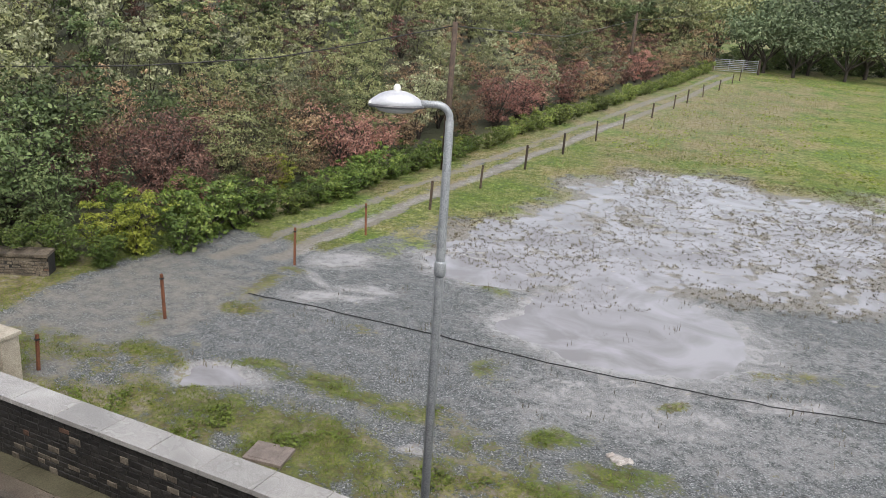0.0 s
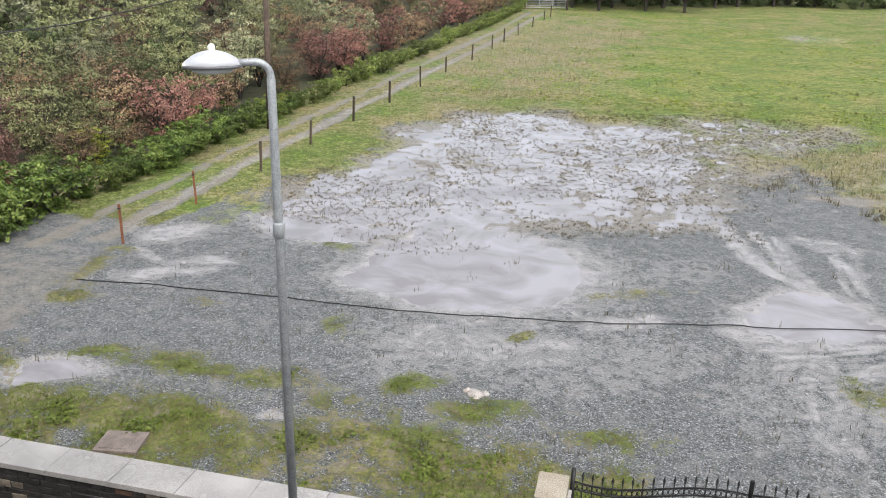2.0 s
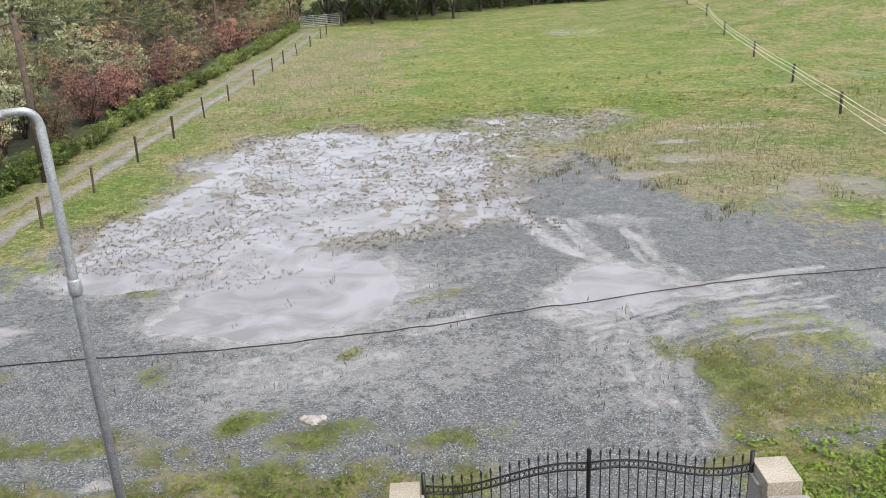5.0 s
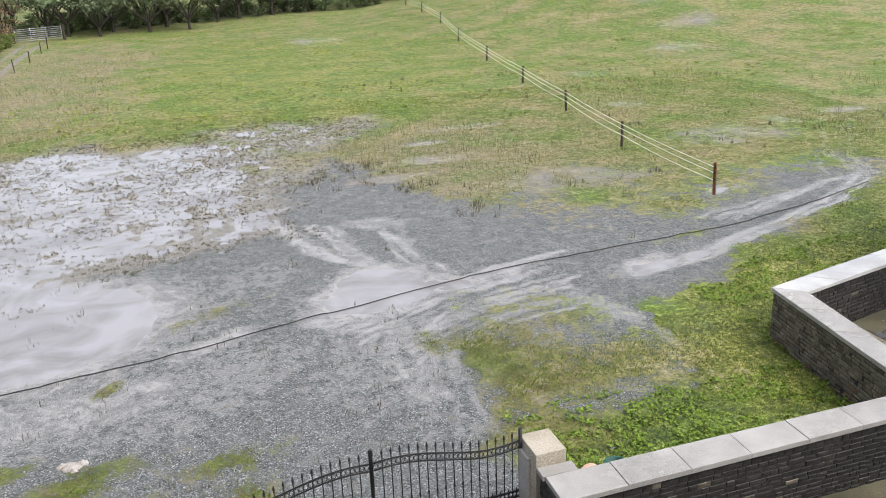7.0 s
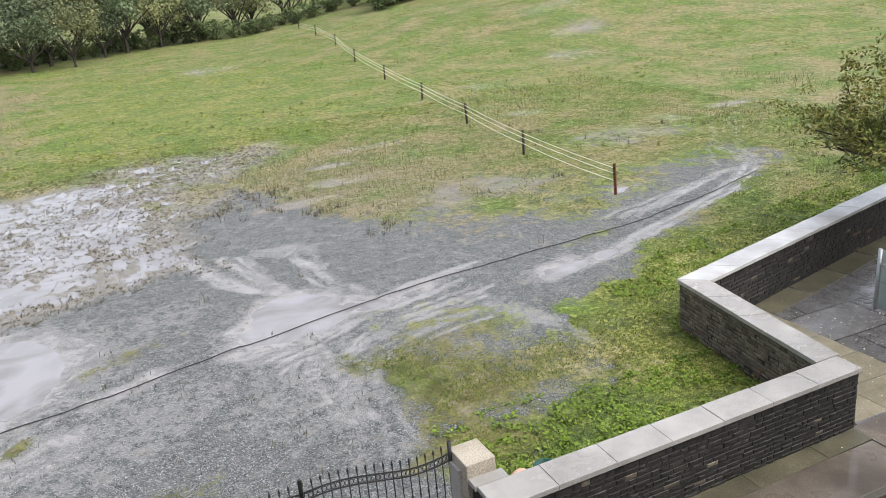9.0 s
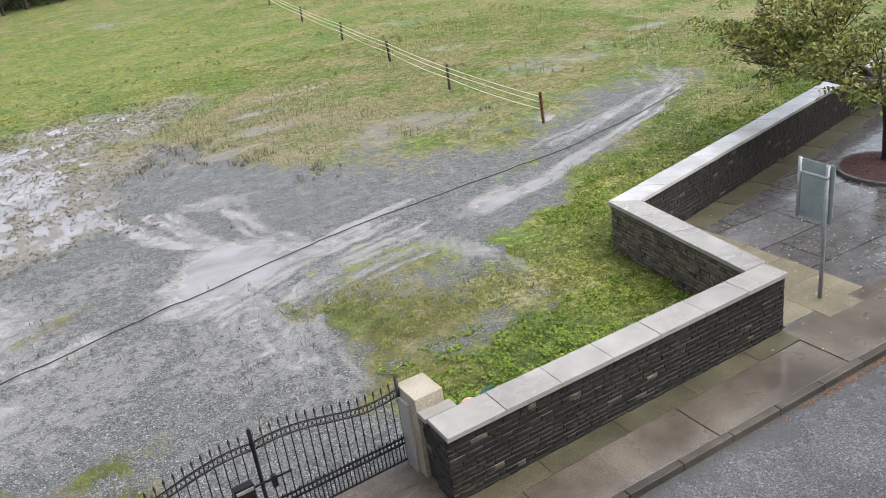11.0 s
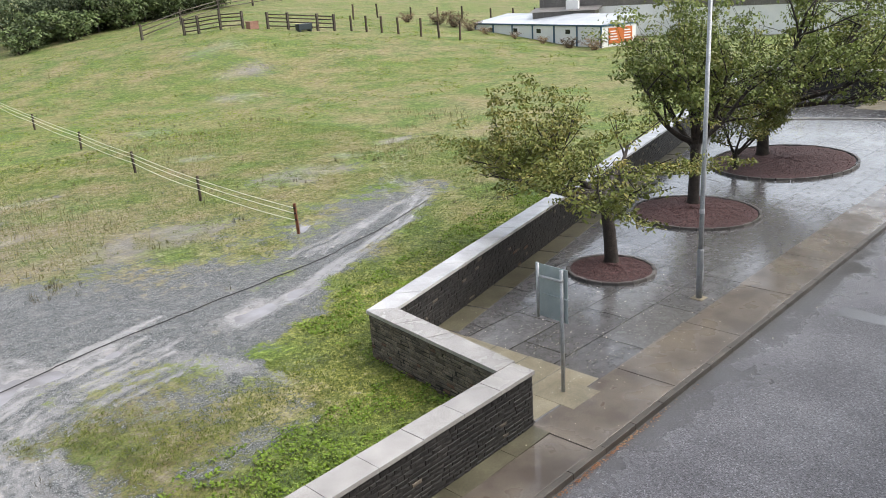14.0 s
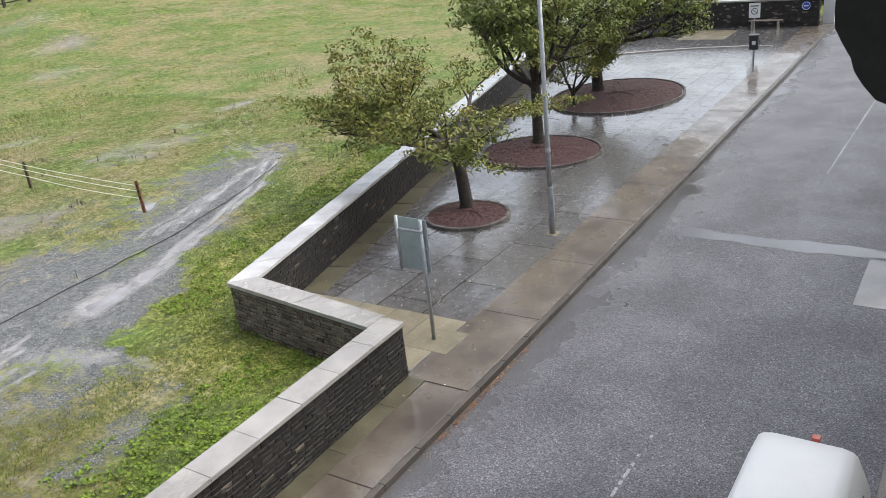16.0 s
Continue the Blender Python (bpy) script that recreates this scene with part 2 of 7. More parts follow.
def road_material():
    """Wet asphalt, with rain standing along the kerb and in hollows."""
    m, n, l, b = material("wet_asphalt", 0.4)
    g = n.new("ShaderNodeNewGeometry")
    pos = n.new("ShaderNodeSeparateXYZ")
    l.new(g.outputs["Position"], pos.inputs[0])
    big, mid, patch = tex(n, l, "noise", 0.5, 4, "World"), tex(n, l, "noise", 1.1, 5, "World", 0.6), tex(n, l, "noise", 0.16, 3, "World")
    grit, chip = tex(n, l, "noise", 42, 3, "World", 0.7), tex(n, l, "voronoi", 42, coords="World")
    sc = n.new("ShaderNodeSeparateColor")
    l.new(chip.outputs["Color"], sc.inputs[0])
    col = ramp(n, l, big.outputs[0], [(0.35, (0.118, 0.117, 0.13)), (0.65, (0.178, 0.177, 0.194))])
    col = mixed(n, l, 1.0, col, ramp(n, l, sc.outputs[0], [(0.0, (0.45,) * 3), (0.5, (0.95,) * 3), (0.9, (1.3,) * 3), (1.0, (2.3, 2.25, 2.2))]), "MULTIPLY")
    col = mixed(n, l, 1.0, col, ramp(n, l, grit.outputs[0], [(0.35, (0.7,) * 3), (0.65, (1.25,) * 3)]), "MULTIPLY")
    # distance from the kerb, broken by noise
    d = math_node(n, l, "SUBTRACT", pos.outputs["Y"], math_node(n, l, "ADD", math_node(n, l, "MULTIPLY", pos.outputs["X"], 0.0175), 6.85))
    d = math_node(n, l, "ADD", d, math_node(n, l, "MULTIPLY", math_node(n, l, "SUBTRACT", mid.outputs[0], 0.5), 2.6))
    d = math_node(n, l, "ADD", d, math_node(n, l, "MULTIPLY", math_node(n, l, "SUBTRACT", patch.outputs[0], 0.5), 3.0))
    shift = math_node(n, l, "ADD", d, 0.75)
    film = ramp(n, l, shift, [(0.1, (0, 0, 0)), (0.5, (0.85,) * 3), (0.8, (1, 1, 1))])
    l.new(mixed(n, l, math_node(n, l, "MULTIPLY", film, 0.8), col, (0.10, 0.097, 0.095)), b.inputs["Base Color"])
    l.new(mixed(n, l, film, ramp(n, l, big.outputs[0], [(0.4, (0.42,) * 3), (0.62, (0.3,) * 3)]), (0.04, 0.04, 0.04)), b.inputs["Roughness"])
    k = bump(n, l, b, math_node(n, l, "ADD", grit.outputs[0], chip.outputs["Distance"]), 0.9, 0.012)
    l.new(math_node(n, l, "SUBTRACT", 0.9, math_node(n, l, "MULTIPLY", film, 0.88)), k.inputs["Strength"])
    return m


M_ROAD = road_material()
M_PATH = wet(surface("wet_concrete", (0.085, 0.066, 0.05), (0.235, 0.198, 0.16), 0.9, 0.45, 0, 45, 0.25, 0.004, by_object=0.10, rough2=0.2), 0.1, 0.85)

M_KERB = surface("kerb_stone", (0.065, 0.056, 0.045), (0.13, 0.113, 0.093), 1.5, 0.35, 0, 40, 0.3, 0.004, by_object=0.15)
M_STONE = surface("slate_stone", (0.015, 0.0138, 0.0132), (0.039, 0.035, 0.0315), 3.0, 0.55, 0, 28, 0.6, 0.012, by_object=0.45, fine_amount=0.5)
M_STONE_LIGHT = surface("buff_stone", (0.12, 0.10, 0.078), (0.20, 0.17, 0.13), 3.0, 0.6, 0, 28, 0.6, 0.012, by_object=0.3)
M_STONE_RUST = surface("rust_stone", (0.10, 0.056, 0.038), (0.15, 0.085, 0.056), 3.0, 0.6, 0, 28, 0.6, 0.012)
M_STONE_FIELD = surface("weathered_stone", (0.084, 0.068, 0.052), (0.21, 0.172, 0.128), 3.0, 0.6, 0, 28, 0.6, 0.012, by_object=0.45, fine_amount=0.5)
M_MORTAR = surface("dark_joint", (0.02, 0.019, 0.018), (0.035, 0.033, 0.03), 5, 0.9)
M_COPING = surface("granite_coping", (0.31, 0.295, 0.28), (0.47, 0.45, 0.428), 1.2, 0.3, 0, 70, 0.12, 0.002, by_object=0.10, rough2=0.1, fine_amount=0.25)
# rain film, plus a base colour whitened to paint in the reflected sky
M_COPING_SHEEN = wet(surface("wet_coping_sheen_tint", (0.44, 0.43, 0.42), (0.62, 0.61, 0.6), 1.2, 0.2, 0, 70, 0.05, 0.001, by_object=0.08, rough2=0.08, fine_amount=0.15), 0.06, 1.0, 0.8, 1.6)
M_CONCRETE = surface("cast_concrete", (0.36, 0.31, 0.24), (0.50, 0.45, 0.37), 2.0, 0.75, 0, 50, 0.3, 0.004)
M_GALV = surface("galvanised_steel", (0.30, 0.32, 0.335), (0.42, 0.44, 0.455), 7, 0.45, 0.35, 80, 0.12, 0.002)
M_LAMP = surface("lantern_casing", (0.46, 0.47, 0.50), (0.56, 0.57, 0.60), 5, 0.3, 0.15, 60, 0.05, 0.001, fine_amount=0.05)
M_LENS = surface("lantern_bowl", (0.42, 0.43, 0.42), (0.52, 0.53, 0.52), 5, 0.15, 0, 60, 0.05, 0.001, fine_amount=0.05)
M_CELL = surface("photocell_dome", (0.75, 0.74, 0.72), (0.8, 0.79, 0.77), 5, 0.35, fine_amount=0.05)
M_IRON = surface("black_iron", (0.008, 0.008, 0.009), (0.02, 0.02, 0.021), 6, 0.35, 0.2, 60, 0.15, 0.002)
M_RUST = surface("rusted_post", (0.13, 0.045, 0.022), (0.21, 0.085, 0.042), 7, 0.85, 0, 50, 0.4, 0.004, by_object=0.3)
M_STAKE = surface("weathered_stake", (0.045, 0.032, 0.024), (0.10, 0.07, 0.05), 7, 0.85, 0, 50, 0.4, 0.004, by_object=0.35)
M_TIMBER = surface("grey_timber", (0.05, 0.04, 0.03), (0.12, 0.10, 0.08), 4, 0.85, 0, 40, 0.4, 0.004, by_object=0.25)
M_TAPE = surface("white_fence_tape", (0.74, 0.73, 0.62), (0.86, 0.85, 0.74), 8, 0.6, fine_amount=0.1)
M_HOSE = surface("black_cable", (0.012, 0.012, 0.013), (0.03, 0.029, 0.028), 6, 0.4)
M_SIGN = surface("sign_back", (0.32, 0.385, 0.395), (0.42, 0.48, 0.49), 3, 0.4, 0.3, 50, 0.08, 0.002, fine_amount=0.1)
M_BARK = surface("bark", (0.025, 0.02, 0.016), (0.065, 0.052, 0.042), 6, 0.8, 0, 30, 0.9, 0.02, fine_amount=0.5)
M_MULCH = surface("bark_mulch", (0.053, 0.024, 0.024), (0.143, 0.068, 0.063), 14, 0.75, 0, 45, 1.0, 0.03, fine_amount=0.6)
M_WHITE = surface("white_paint", (0.76, 0.77, 0.78), (0.83, 0.83, 0.83), 0.8, 0.35, fine_amount=0.05)
M_BLUE = surface("blue_trim", (0.035, 0.09, 0.15), (0.06, 0.13, 0.20), 2, 0.5, fine_amount=0.1)
M_ORANGE = surface("orange_panel", (0.52, 0.13, 0.025), (0.6, 0.17, 0.04), 1, 0.5, fine_amount=0.1)
M_ROOFGREY = surface("grey_sheet_roof", (0.16, 0.15, 0.145), (0.24, 0.225, 0.215), 0.6, 0.5, 0, 20, 0.1, 0.01)
M_CLAD = surface("brown_cladding", (0.142, 0.133, 0.125), (0.218, 0.205, 0.190), 0.6, 0.6, 0, 20, 0.1, 0.01)
M_GLASS = surface("dark_window_glass", (0.02, 0.022, 0.025), (0.03, 0.033, 0.036), 2, 0.05, fine_amount=0.05)
M_FACADE = surface("painted_render", (0.5, 0.47, 0.42), (0.6, 0.57, 0.52), 0.8, 0.85)
M_GREENPLASTIC = surface("green_plastic", (0.006, 0.07, 0.055), (0.01, 0.1, 0.075), 5, 0.4)
M_TERRACOTTA = surface("terracotta", (0.27, 0.14, 0.10), (0.36, 0.2, 0.15), 4, 0.8)
M_BIN = surface("dark_bin", (0.018, 0.028, 0.035), (0.03, 0.042, 0.05), 6, 0.4)
M_PLAQUE = surface("blue_plaque", (0.04, 0.10, 0.42), (0.06, 0.13, 0.5), 4, 0.35)
M_LINE = surface("worn_road_paint", (0.35, 0.35, 0.34), (0.62, 0.62, 0.6), 9, 0.4, 0, 60, 0.2, 0.003)
M_VAN = surface("white_car_paint", (0.86, 0.86, 0.86), (0.9, 0.9, 0.895), 2, 0.3, fine_amount=0.02)
M_SKYBLUE = surface("pale_blue_steel", (0.16, 0.33, 0.5), (0.22, 0.4, 0.56), 3, 0.5)
M_FALLEN = leaf_material("fallen_leaf", [(0.2, (0.14, 0.055, 0.03)), (0.5, (0.28, 0.13, 0.065)), (0.8, (0.46, 0.34, 0.22))], 0.6)
M_BLADE = leaf_material("grass_blade", [(0.15, (0.095, 0.078, 0.026)), (0.35, (0.07, 0.10, 0.014)), (0.6, (0.14, 0.175, 0.024)), (0.85, (0.28, 0.285, 0.075))], 0.55, 0.0)
L_WEED = leaf_material("weed_leaf", [(0.2, (0.06, 0.10, 0.014)), (0.5, (0.145, 0.225, 0.026)), (0.8, (0.25, 0.34, 0.052))], 0.45, 0.0)
L_DOCK = leaf_material("dock_leaf", [(0.2, (0.06, 0.064, 0.016)), (0.5, (0.10, 0.135, 0.024)), (0.8, (0.19, 0.225, 0.048))], 0.45, 0.0)
M_ROUGHGRASS = leaf_material("rough_grass", [(0.15, (0.16, 0.115, 0.05)), (0.35, (0.12, 0.14, 0.03)), (0.6, (0.165, 0.205, 0.04)), (0.85, (0.29, 0.295, 0.09))], 0.6, 0.0)
M_TUSSOCK = leaf_material("tussock_grass", [(0.2, (0.09, 0.125, 0.015)), (0.5, (0.185, 0.245, 0.03)), (0.8, (0.34, 0.38, 0.075))], 0.6, 0.0)
M_DRYGRASS = leaf_material("dry_grass", [(0.2, (0.16, 0.14, 0.07)), (0.5, (0.27, 0.25, 0.125)), (0.8, (0.4, 0.37, 0.22))], 0.8, 0.0)
M_STRAW = leaf_material("dead_stalk", [(0.2, (0.05, 0.043, 0.03)), (0.5, (0.115, 0.098, 0.06)), (0.8, (0.23, 0.2, 0.12))], 0.8, 0.0)
L_WILLOW = leaf_material("willow_leaf", [(0.2, (0.095, 0.11, 0.05)), (0.5, (0.185, 0.2, 0.088)), (0.8, (0.285, 0.28, 0.135))])
L_PALE = leaf_material("silver_leaf", [(0.2, (0.10, 0.115, 0.055)), (0.5, (0.20, 0.212, 0.115)), (0.8, (0.40, 0.40, 0.26))])
L_DARK = leaf_material("dark_leaf", [(0.2, (0.034, 0.054, 0.022)), (0.5, (0.082, 0.115, 0.044)), (0.8, (0.18, 0.212, 0.09))])
L_LAUREL = leaf_material("laurel_leaf", [(0.2, (0.03, 0.052, 0.013)), (0.5, (0.078, 0.12, 0.026)), (0.8, (0.22, 0.265, 0.065))], 0.35)
L_HEDGE = leaf_material("hedge_laurel_leaf", [(0.2, (0.045, 0.07, 0.018)), (0.5, (0.12, 0.16, 0.038)), (0.8, (0.28, 0.31, 0.085))], 0.4)
L_YELLOW = leaf_material("yellow_leaf", [(0.2, (0.08, 0.105, 0.015)), (0.5, (0.19, 0.225, 0.032)), (0.8, (0.36, 0.37, 0.07))], 0.4)
L_RED = leaf_material("red_leaf", [(0.2, (0.14, 0.066, 0.054)), (0.5, (0.27, 0.125, 0.10)), (0.8, (0.43, 0.26, 0.205))])
L_MAROON = leaf_material("maroon_leaf", [(0.2, (0.060, 0.032, 0.028)), (0.5, (0.130, 0.068, 0.055)), (0.8, (0.24, 0.15, 0.11))])
L_BROWN = leaf_material("russet_leaf", [(0.2, (0.101, 0.068, 0.036)), (0.5, (0.220, 0.143, 0.084)), (0.8, (0.405, 0.320, 0.186))])
L_CHERRY = leaf_material("cherry_leaf", [(0.2, (0.065, 0.085, 0.022)), (0.5, (0.15, 0.175, 0.042)), (0.8, (0.31, 0.245, 0.075))], 0.4, 0.2)


# ---------------------------------------------------------------- helpers for shapes
def link_mesh(name, verts, faces, mat, parent=None, label="", smooth=False):
    me = bpy.data.meshes.new(name)
    me.from_pydata([tuple(v) for v in verts], [], [tuple(q) for q in faces])
    me.materials.append(mat)
    if smooth:
        me.polygons.foreach_set("use_smooth", [True] * len(me.polygons))
    me.update()
    ob = new(name, me)
    if parent:
        ob.parent = parent
    if label:
        ob["label"] = label
    return ob


def part(name, bm, mat, parent, label=""):
    me = bpy.data.meshes.new(name)
    bm.normal_update()
    bm.to_mesh(me)
    bm.free()
    me.materials.append(mat)
    ob = new(name, me)
    if parent:
        ob.parent = parent
    if label:
        ob["label"] = label
    return ob


def root(name, m, label, category, group="", kind=""):
    ob = new(name)
    ob.empty_display_size = 0.2
    ob.matrix_world = m
    return tagged(ob, label, category, group, kind)


def box(x0, x1, y0, y1, z0, z1, chamfer=0.0, bm=None):
    """A box with chamfered edges."""
    out = bm or bmesh.new()
    got = bmesh.ops.create_cube(out, size=1.0)
    vs = got["verts"]
    for v in vs:
        v.co = Vector(((x0 + x1) / 2 + v.co.x * (x1 - x0), (y0 + y1) / 2 + v.co.y * (y1 - y0), (z0 + z1) / 2 + v.co.z * (z1 - z0)))
    if chamfer:
        edges = list({e for v in vs for e in v.link_edges})
        bmesh.ops.bevel(out, geom=edges, offset=chamfer, segments=2, affect="EDGES", profile=0.6)
    return out


def tube(points, radii, sides=10, bm=None, cap=True):
    """A round tube along points, with a radius at each."""
    out = bm or bmesh.new()
    pts = [Vector(p) for p in points]
    if isinstance(radii, (int, float)):
        radii = [radii] * len(pts)
    rings = []
    side = None
    for i, p in enumerate(pts):
        d = (pts[min(i + 1, len(pts) - 1)] - pts[max(i - 1, 0)]).normalized()
        if side is None:
            side = d.orthogonal().normalized()
        side = (side - d * side.dot(d)).normalized()
        up = d.cross(side)
        rings.append([out.verts.new(p + (side * math.cos(a) + up * math.sin(a)) * radii[i]) for a in [2 * math.pi * k / sides for k in range(sides)]])
    for a, b in zip(rings, rings[1:]):
        for k in range(sides):
            q = out.faces.new((a[k], a[(k + 1) % sides], b[(k + 1) % sides], b[k]))
            q.smooth = True
    if cap:
        out.faces.new(list(reversed(rings[0])))
        out.faces.new(rings[-1])
    return out


def lathe(profile, sides=24, centre=(0, 0), squash=1.0, bm=None):
    """A turned solid from (radius, z) pairs."""
    out = bm or bmesh.new()
    rings = []
    for r, z in profile:
        rings.append([out.verts.new((centre[0] + r * math.cos(2 * math.pi * k / sides), centre[1] + squash * r * math.sin(2 * math.pi * k / sides), z)) for k in range(sides)])
    for a, b in zip(rings, rings[1:]):
        for k in range(sides):
            q = out.faces.new((a[k], a[(k + 1) % sides], b[(k + 1) % sides], b[k]))
            q.smooth = True
    out.faces.new(list(reversed(rings[0])))
    out.faces.new(rings[-1])
    return out


def lattice(ix, iy, seed):
    h = (ix * 374761393 + iy * 668265263 + seed * 974634541).astype(np.int64) & 0x7FFFFFFF
    h = ((h ^ (h >> 13)) * 1274126177) & 0x7FFFFFFF
    return ((h ^ (h >> 16)) & 0xFFFF) / 65535.0


def vnoise(x, y, scale, seed=0, octaves=3):
    """Value noise, about -1 to 1, of wavelength scale."""
    total, amp, norm = 0.0, 1.0, 0.0
    for o in range(octaves):
        u, v = x / scale, y / scale
        i, j = np.floor(u).astype(np.int64), np.floor(v).astype(np.int64)
        a, b = u - i, v - j
        a, b = a * a * (3 - 2 * a), b * b * (3 - 2 * b)
        s = seed + o * 17
        n = (lattice(i, j, s) * (1 - a) + lattice(i + 1, j, s) * a) * (1 - b) + (lattice(i, j + 1, s) * (1 - a) + lattice(i + 1, j + 1, s) * a) * b
        total, norm = total + amp * (2 * n - 1), norm + amp
        amp, scale = amp * 0.55, scale / 2.1
    return total / norm


def step(a, b, v):
    t = np.clip((v - a) / (b - a), 0, 1)
    return t * t * (3 - 2 * t)


# ---------------------------------------------------------------- the plan of the field
WALL_H = 1.16
LONG = ((10.70, 13.15), (50.5, 23.2))      # field side of the long wall
GATE_L, GATE_R = (-0.66, 9.28), (3.72, 9.52)


def long_wall_y(x):
    return LONG[0][1] + (x - LONG[0][0]) * (LONG[1][1] - LONG[0][1]) / (LONG[1][0] - LONG[0][0])


def hill(x, y):
    """The rise of the land at the far side of the field and behind the thicket."""
    r, az = np.hypot(x, y), np.degrees(np.arctan2(y, x))
    rise = np.interp(az, [0, 35, 39, 45, 58, 70, 80, 102, 114, 125, 180], [0, 0, 0.9, 2.1, 4.1, 2.0, 0.0, 0, 2.5, 4.0, 4.0])
    start = np.interp(az, [100, 112, 140], [62, 45, 32])
    near = step(start, start + 38, r) * rise
    return near + np.where(az < 75, np.clip(r - 100, 0, 400) * 0.035 * np.clip(rise / 4, 0.2, 1), np.clip(r - 80, 0, 300) * 0.05 * step(90, 112, az))


def blob(x, y, cx, cy, rx, ry, turn=0.0, soft=0.5):
    c, s = math.cos(radians(turn)), math.sin(radians(turn))
    u, v = ((x - cx) * c + (y - cy) * s) / rx, (-(x - cx) * s + (y - cy) * c) / ry
    return 1 - step(1 - soft, 1 + soft, np.sqrt(u * u + v * v))


def stroke(x, y, line, width):
    best = np.full(np.shape(x), 1e9)
    for (ax, ay), (bx, by) in zip(line, line[1:]):
        dx, dy = bx - ax, by - ay
        t = np.clip(((x - ax) * dx + (y - ay) * dy) / (dx * dx + dy * dy), 0, 1)
        best = np.minimum(best, np.hypot(x - ax - t * dx, y - ay - t * dy))
    return 1 - step(width * 0.2, width * 1.7, best)


POOLS = [  # x, y, half width, half length, turn, depth
    (-4.2, 19.2, 3.3, 2.9, 0, 1.0), (-6.4, 17.9, 1.5, 1.1, 30, 0.8), (-9.6, 20.6, 2.3, 1.1, -10, 0.8), (-11.7, 16.4, 1.3, 0.5, 30, 0.6), (-12.8, 18.9, 1.1, 0.7, 30, 0.62),
    (-10.8, 11.4, 1.0, 0.7, 30, 0.86), (-3.2, 15.1, 2.9, 1.0, 6, 0.5), (-4.4, 13.9, 1.6, 0.8, 0, 0.38), (0.0, 15.5, 1.7, 1.2, 20, 0.38), (-1.8, 14.2, 2.2, 0.8, 0, 0.33),
    (-0.5, 17.0, 1.3, 0.45, 30, 0.6), (-6.0, 11.4, 0.4, 0.25, 0, 0.7), (0.4, 20.6, 1.5, 0.8, 30, 0.33)]
YARD_POOLS = [
    (3.7, 18.9, 1.7, 1.35, 20, 0.95), (5.3, 18.7, 0.9, 0.8, 10, 0.72), (2.6, 17.6, 1.0, 0.9, 20, 0.6), (3.2, 16.0, 1.3, 1.3, 0, 0.42), (2.4, 14.3, 1.1, 1.4, 0, 0.33), (4.6, 23.9, 1.1, 0.5, -20, 0.52),
    (7.2, 18.3, 0.5, 0.3, 20, 0.75), (8.5, 15.8, 0.45, 1.3, 12, 0.55), (6.2, 14.8, 0.7, 0.5, 0, 0.44), (10.6, 17.9, 1.2, 0.65, 20, 0.74), (12.3, 18.0, 1.0, 0.4, 15, 0.66), (16.3, 22.7, 0.7, 0.35, 10, 0.85), (9.4, 14.0, 0.6, 0.7, 0, 0.5)]
WET_LINES = [  # the line, the spread of its marks, their depth
    ([(1.7, 24.8), (2.5, 21.9), (4.2, 19.8)], 0.28, 0.8), ([(3.2, 24.4), (3.6, 21.6), (4.6, 19.8)], 0.3, 0.72), ([(4.9, 23.0), (5.0, 21.2), (5.2, 19.6)], 0.25, 0.64),
    ([(4.0, 16.8), (3.9, 15.0), (3.8, 13.2), (3.6, 11.8)], 0.42, 0.6), ([(3.1, 16.4), (2.9, 14.6), (2.6, 13.4)], 0.35, 0.58),
    ([(9.9, 17.9), (11.4, 17.6), (13.1, 18.2), (15.0, 19.0), (18.0, 20.3), (21.2, 22.3)], 0.22, 0.84),
    ([(14.3, 20.3), (17.0, 21.4), (19.6, 22.5), (21.6, 22.7)], 0.3, 0.84), ([(21.2, 22.8), (22.2, 25.4), (24.6, 27.8), (28.2, 31.8)], 0.5, 0.5),
    ([(-1.9, 17.3), (-3.3, 16.1), (-4.6, 15.2)], 0.35, 0.52), ([(-13.0, 17.6), (-11.9, 17.0), (-10.7, 17.7)], 0.25, 0.7), ([(-12.6, 15.9), (-11.2, 15.6)], 0.2, 0.55),
    ([(0.3, 40.6), (4.6, 36.0)], 0.3, 0.7), ([(1.3, 40.6), (5.2, 39.4)], 0.4, 0.7), ([(1.2, 37.2), (5.8, 37.0)], 0.4, 0.62),
    ([(-14.6, 24.0), (-14.5, 40.0), (-14.2, 55.0)], 0.18, 0.38), ([(-14.4, 19.0), (-14.3, 24.0)], 0.5, 0.5)]


def streaks():
    """Each wet line as a bundle of narrow tyre marks, and the fan where vehicles turn by the gate."""
    rnd, out = random.Random(5), []
    for line, w, k in WET_LINES:
        for i in range(4):
            a, b = rnd.uniform(-1.7, 1.7) * w, rnd.uniform(-1.7, 1.7) * w
            n = len(line) - 1
            out.append(([(px + a + (b - a) * j / n, py - 0.5 * (a + (b - a) * j / n)) for j, (px, py) in enumerate(line)], rnd.uniform(0.07, 0.17), k * rnd.uniform(0.75, 1.0)))
    for i in range(15):
        u = i / 14
        ax, ay = 8.6 - 1.0 * u + rnd.uniform(-0.9, 0.4), 19.5 - 3.4 * u
        bx, by = 1.7 + 2.2 * u + rnd.uniform(-0.4, 0.8), 17.4 - 2.6 * u
        out.append(([(ax, ay), ((ax + bx) / 2, (ay + by) / 2 + 0.28), (bx, by)], rnd.uniform(0.05, 0.12), rnd.uniform(0.58, 0.82)))
    return out


STREAKS = streaks()


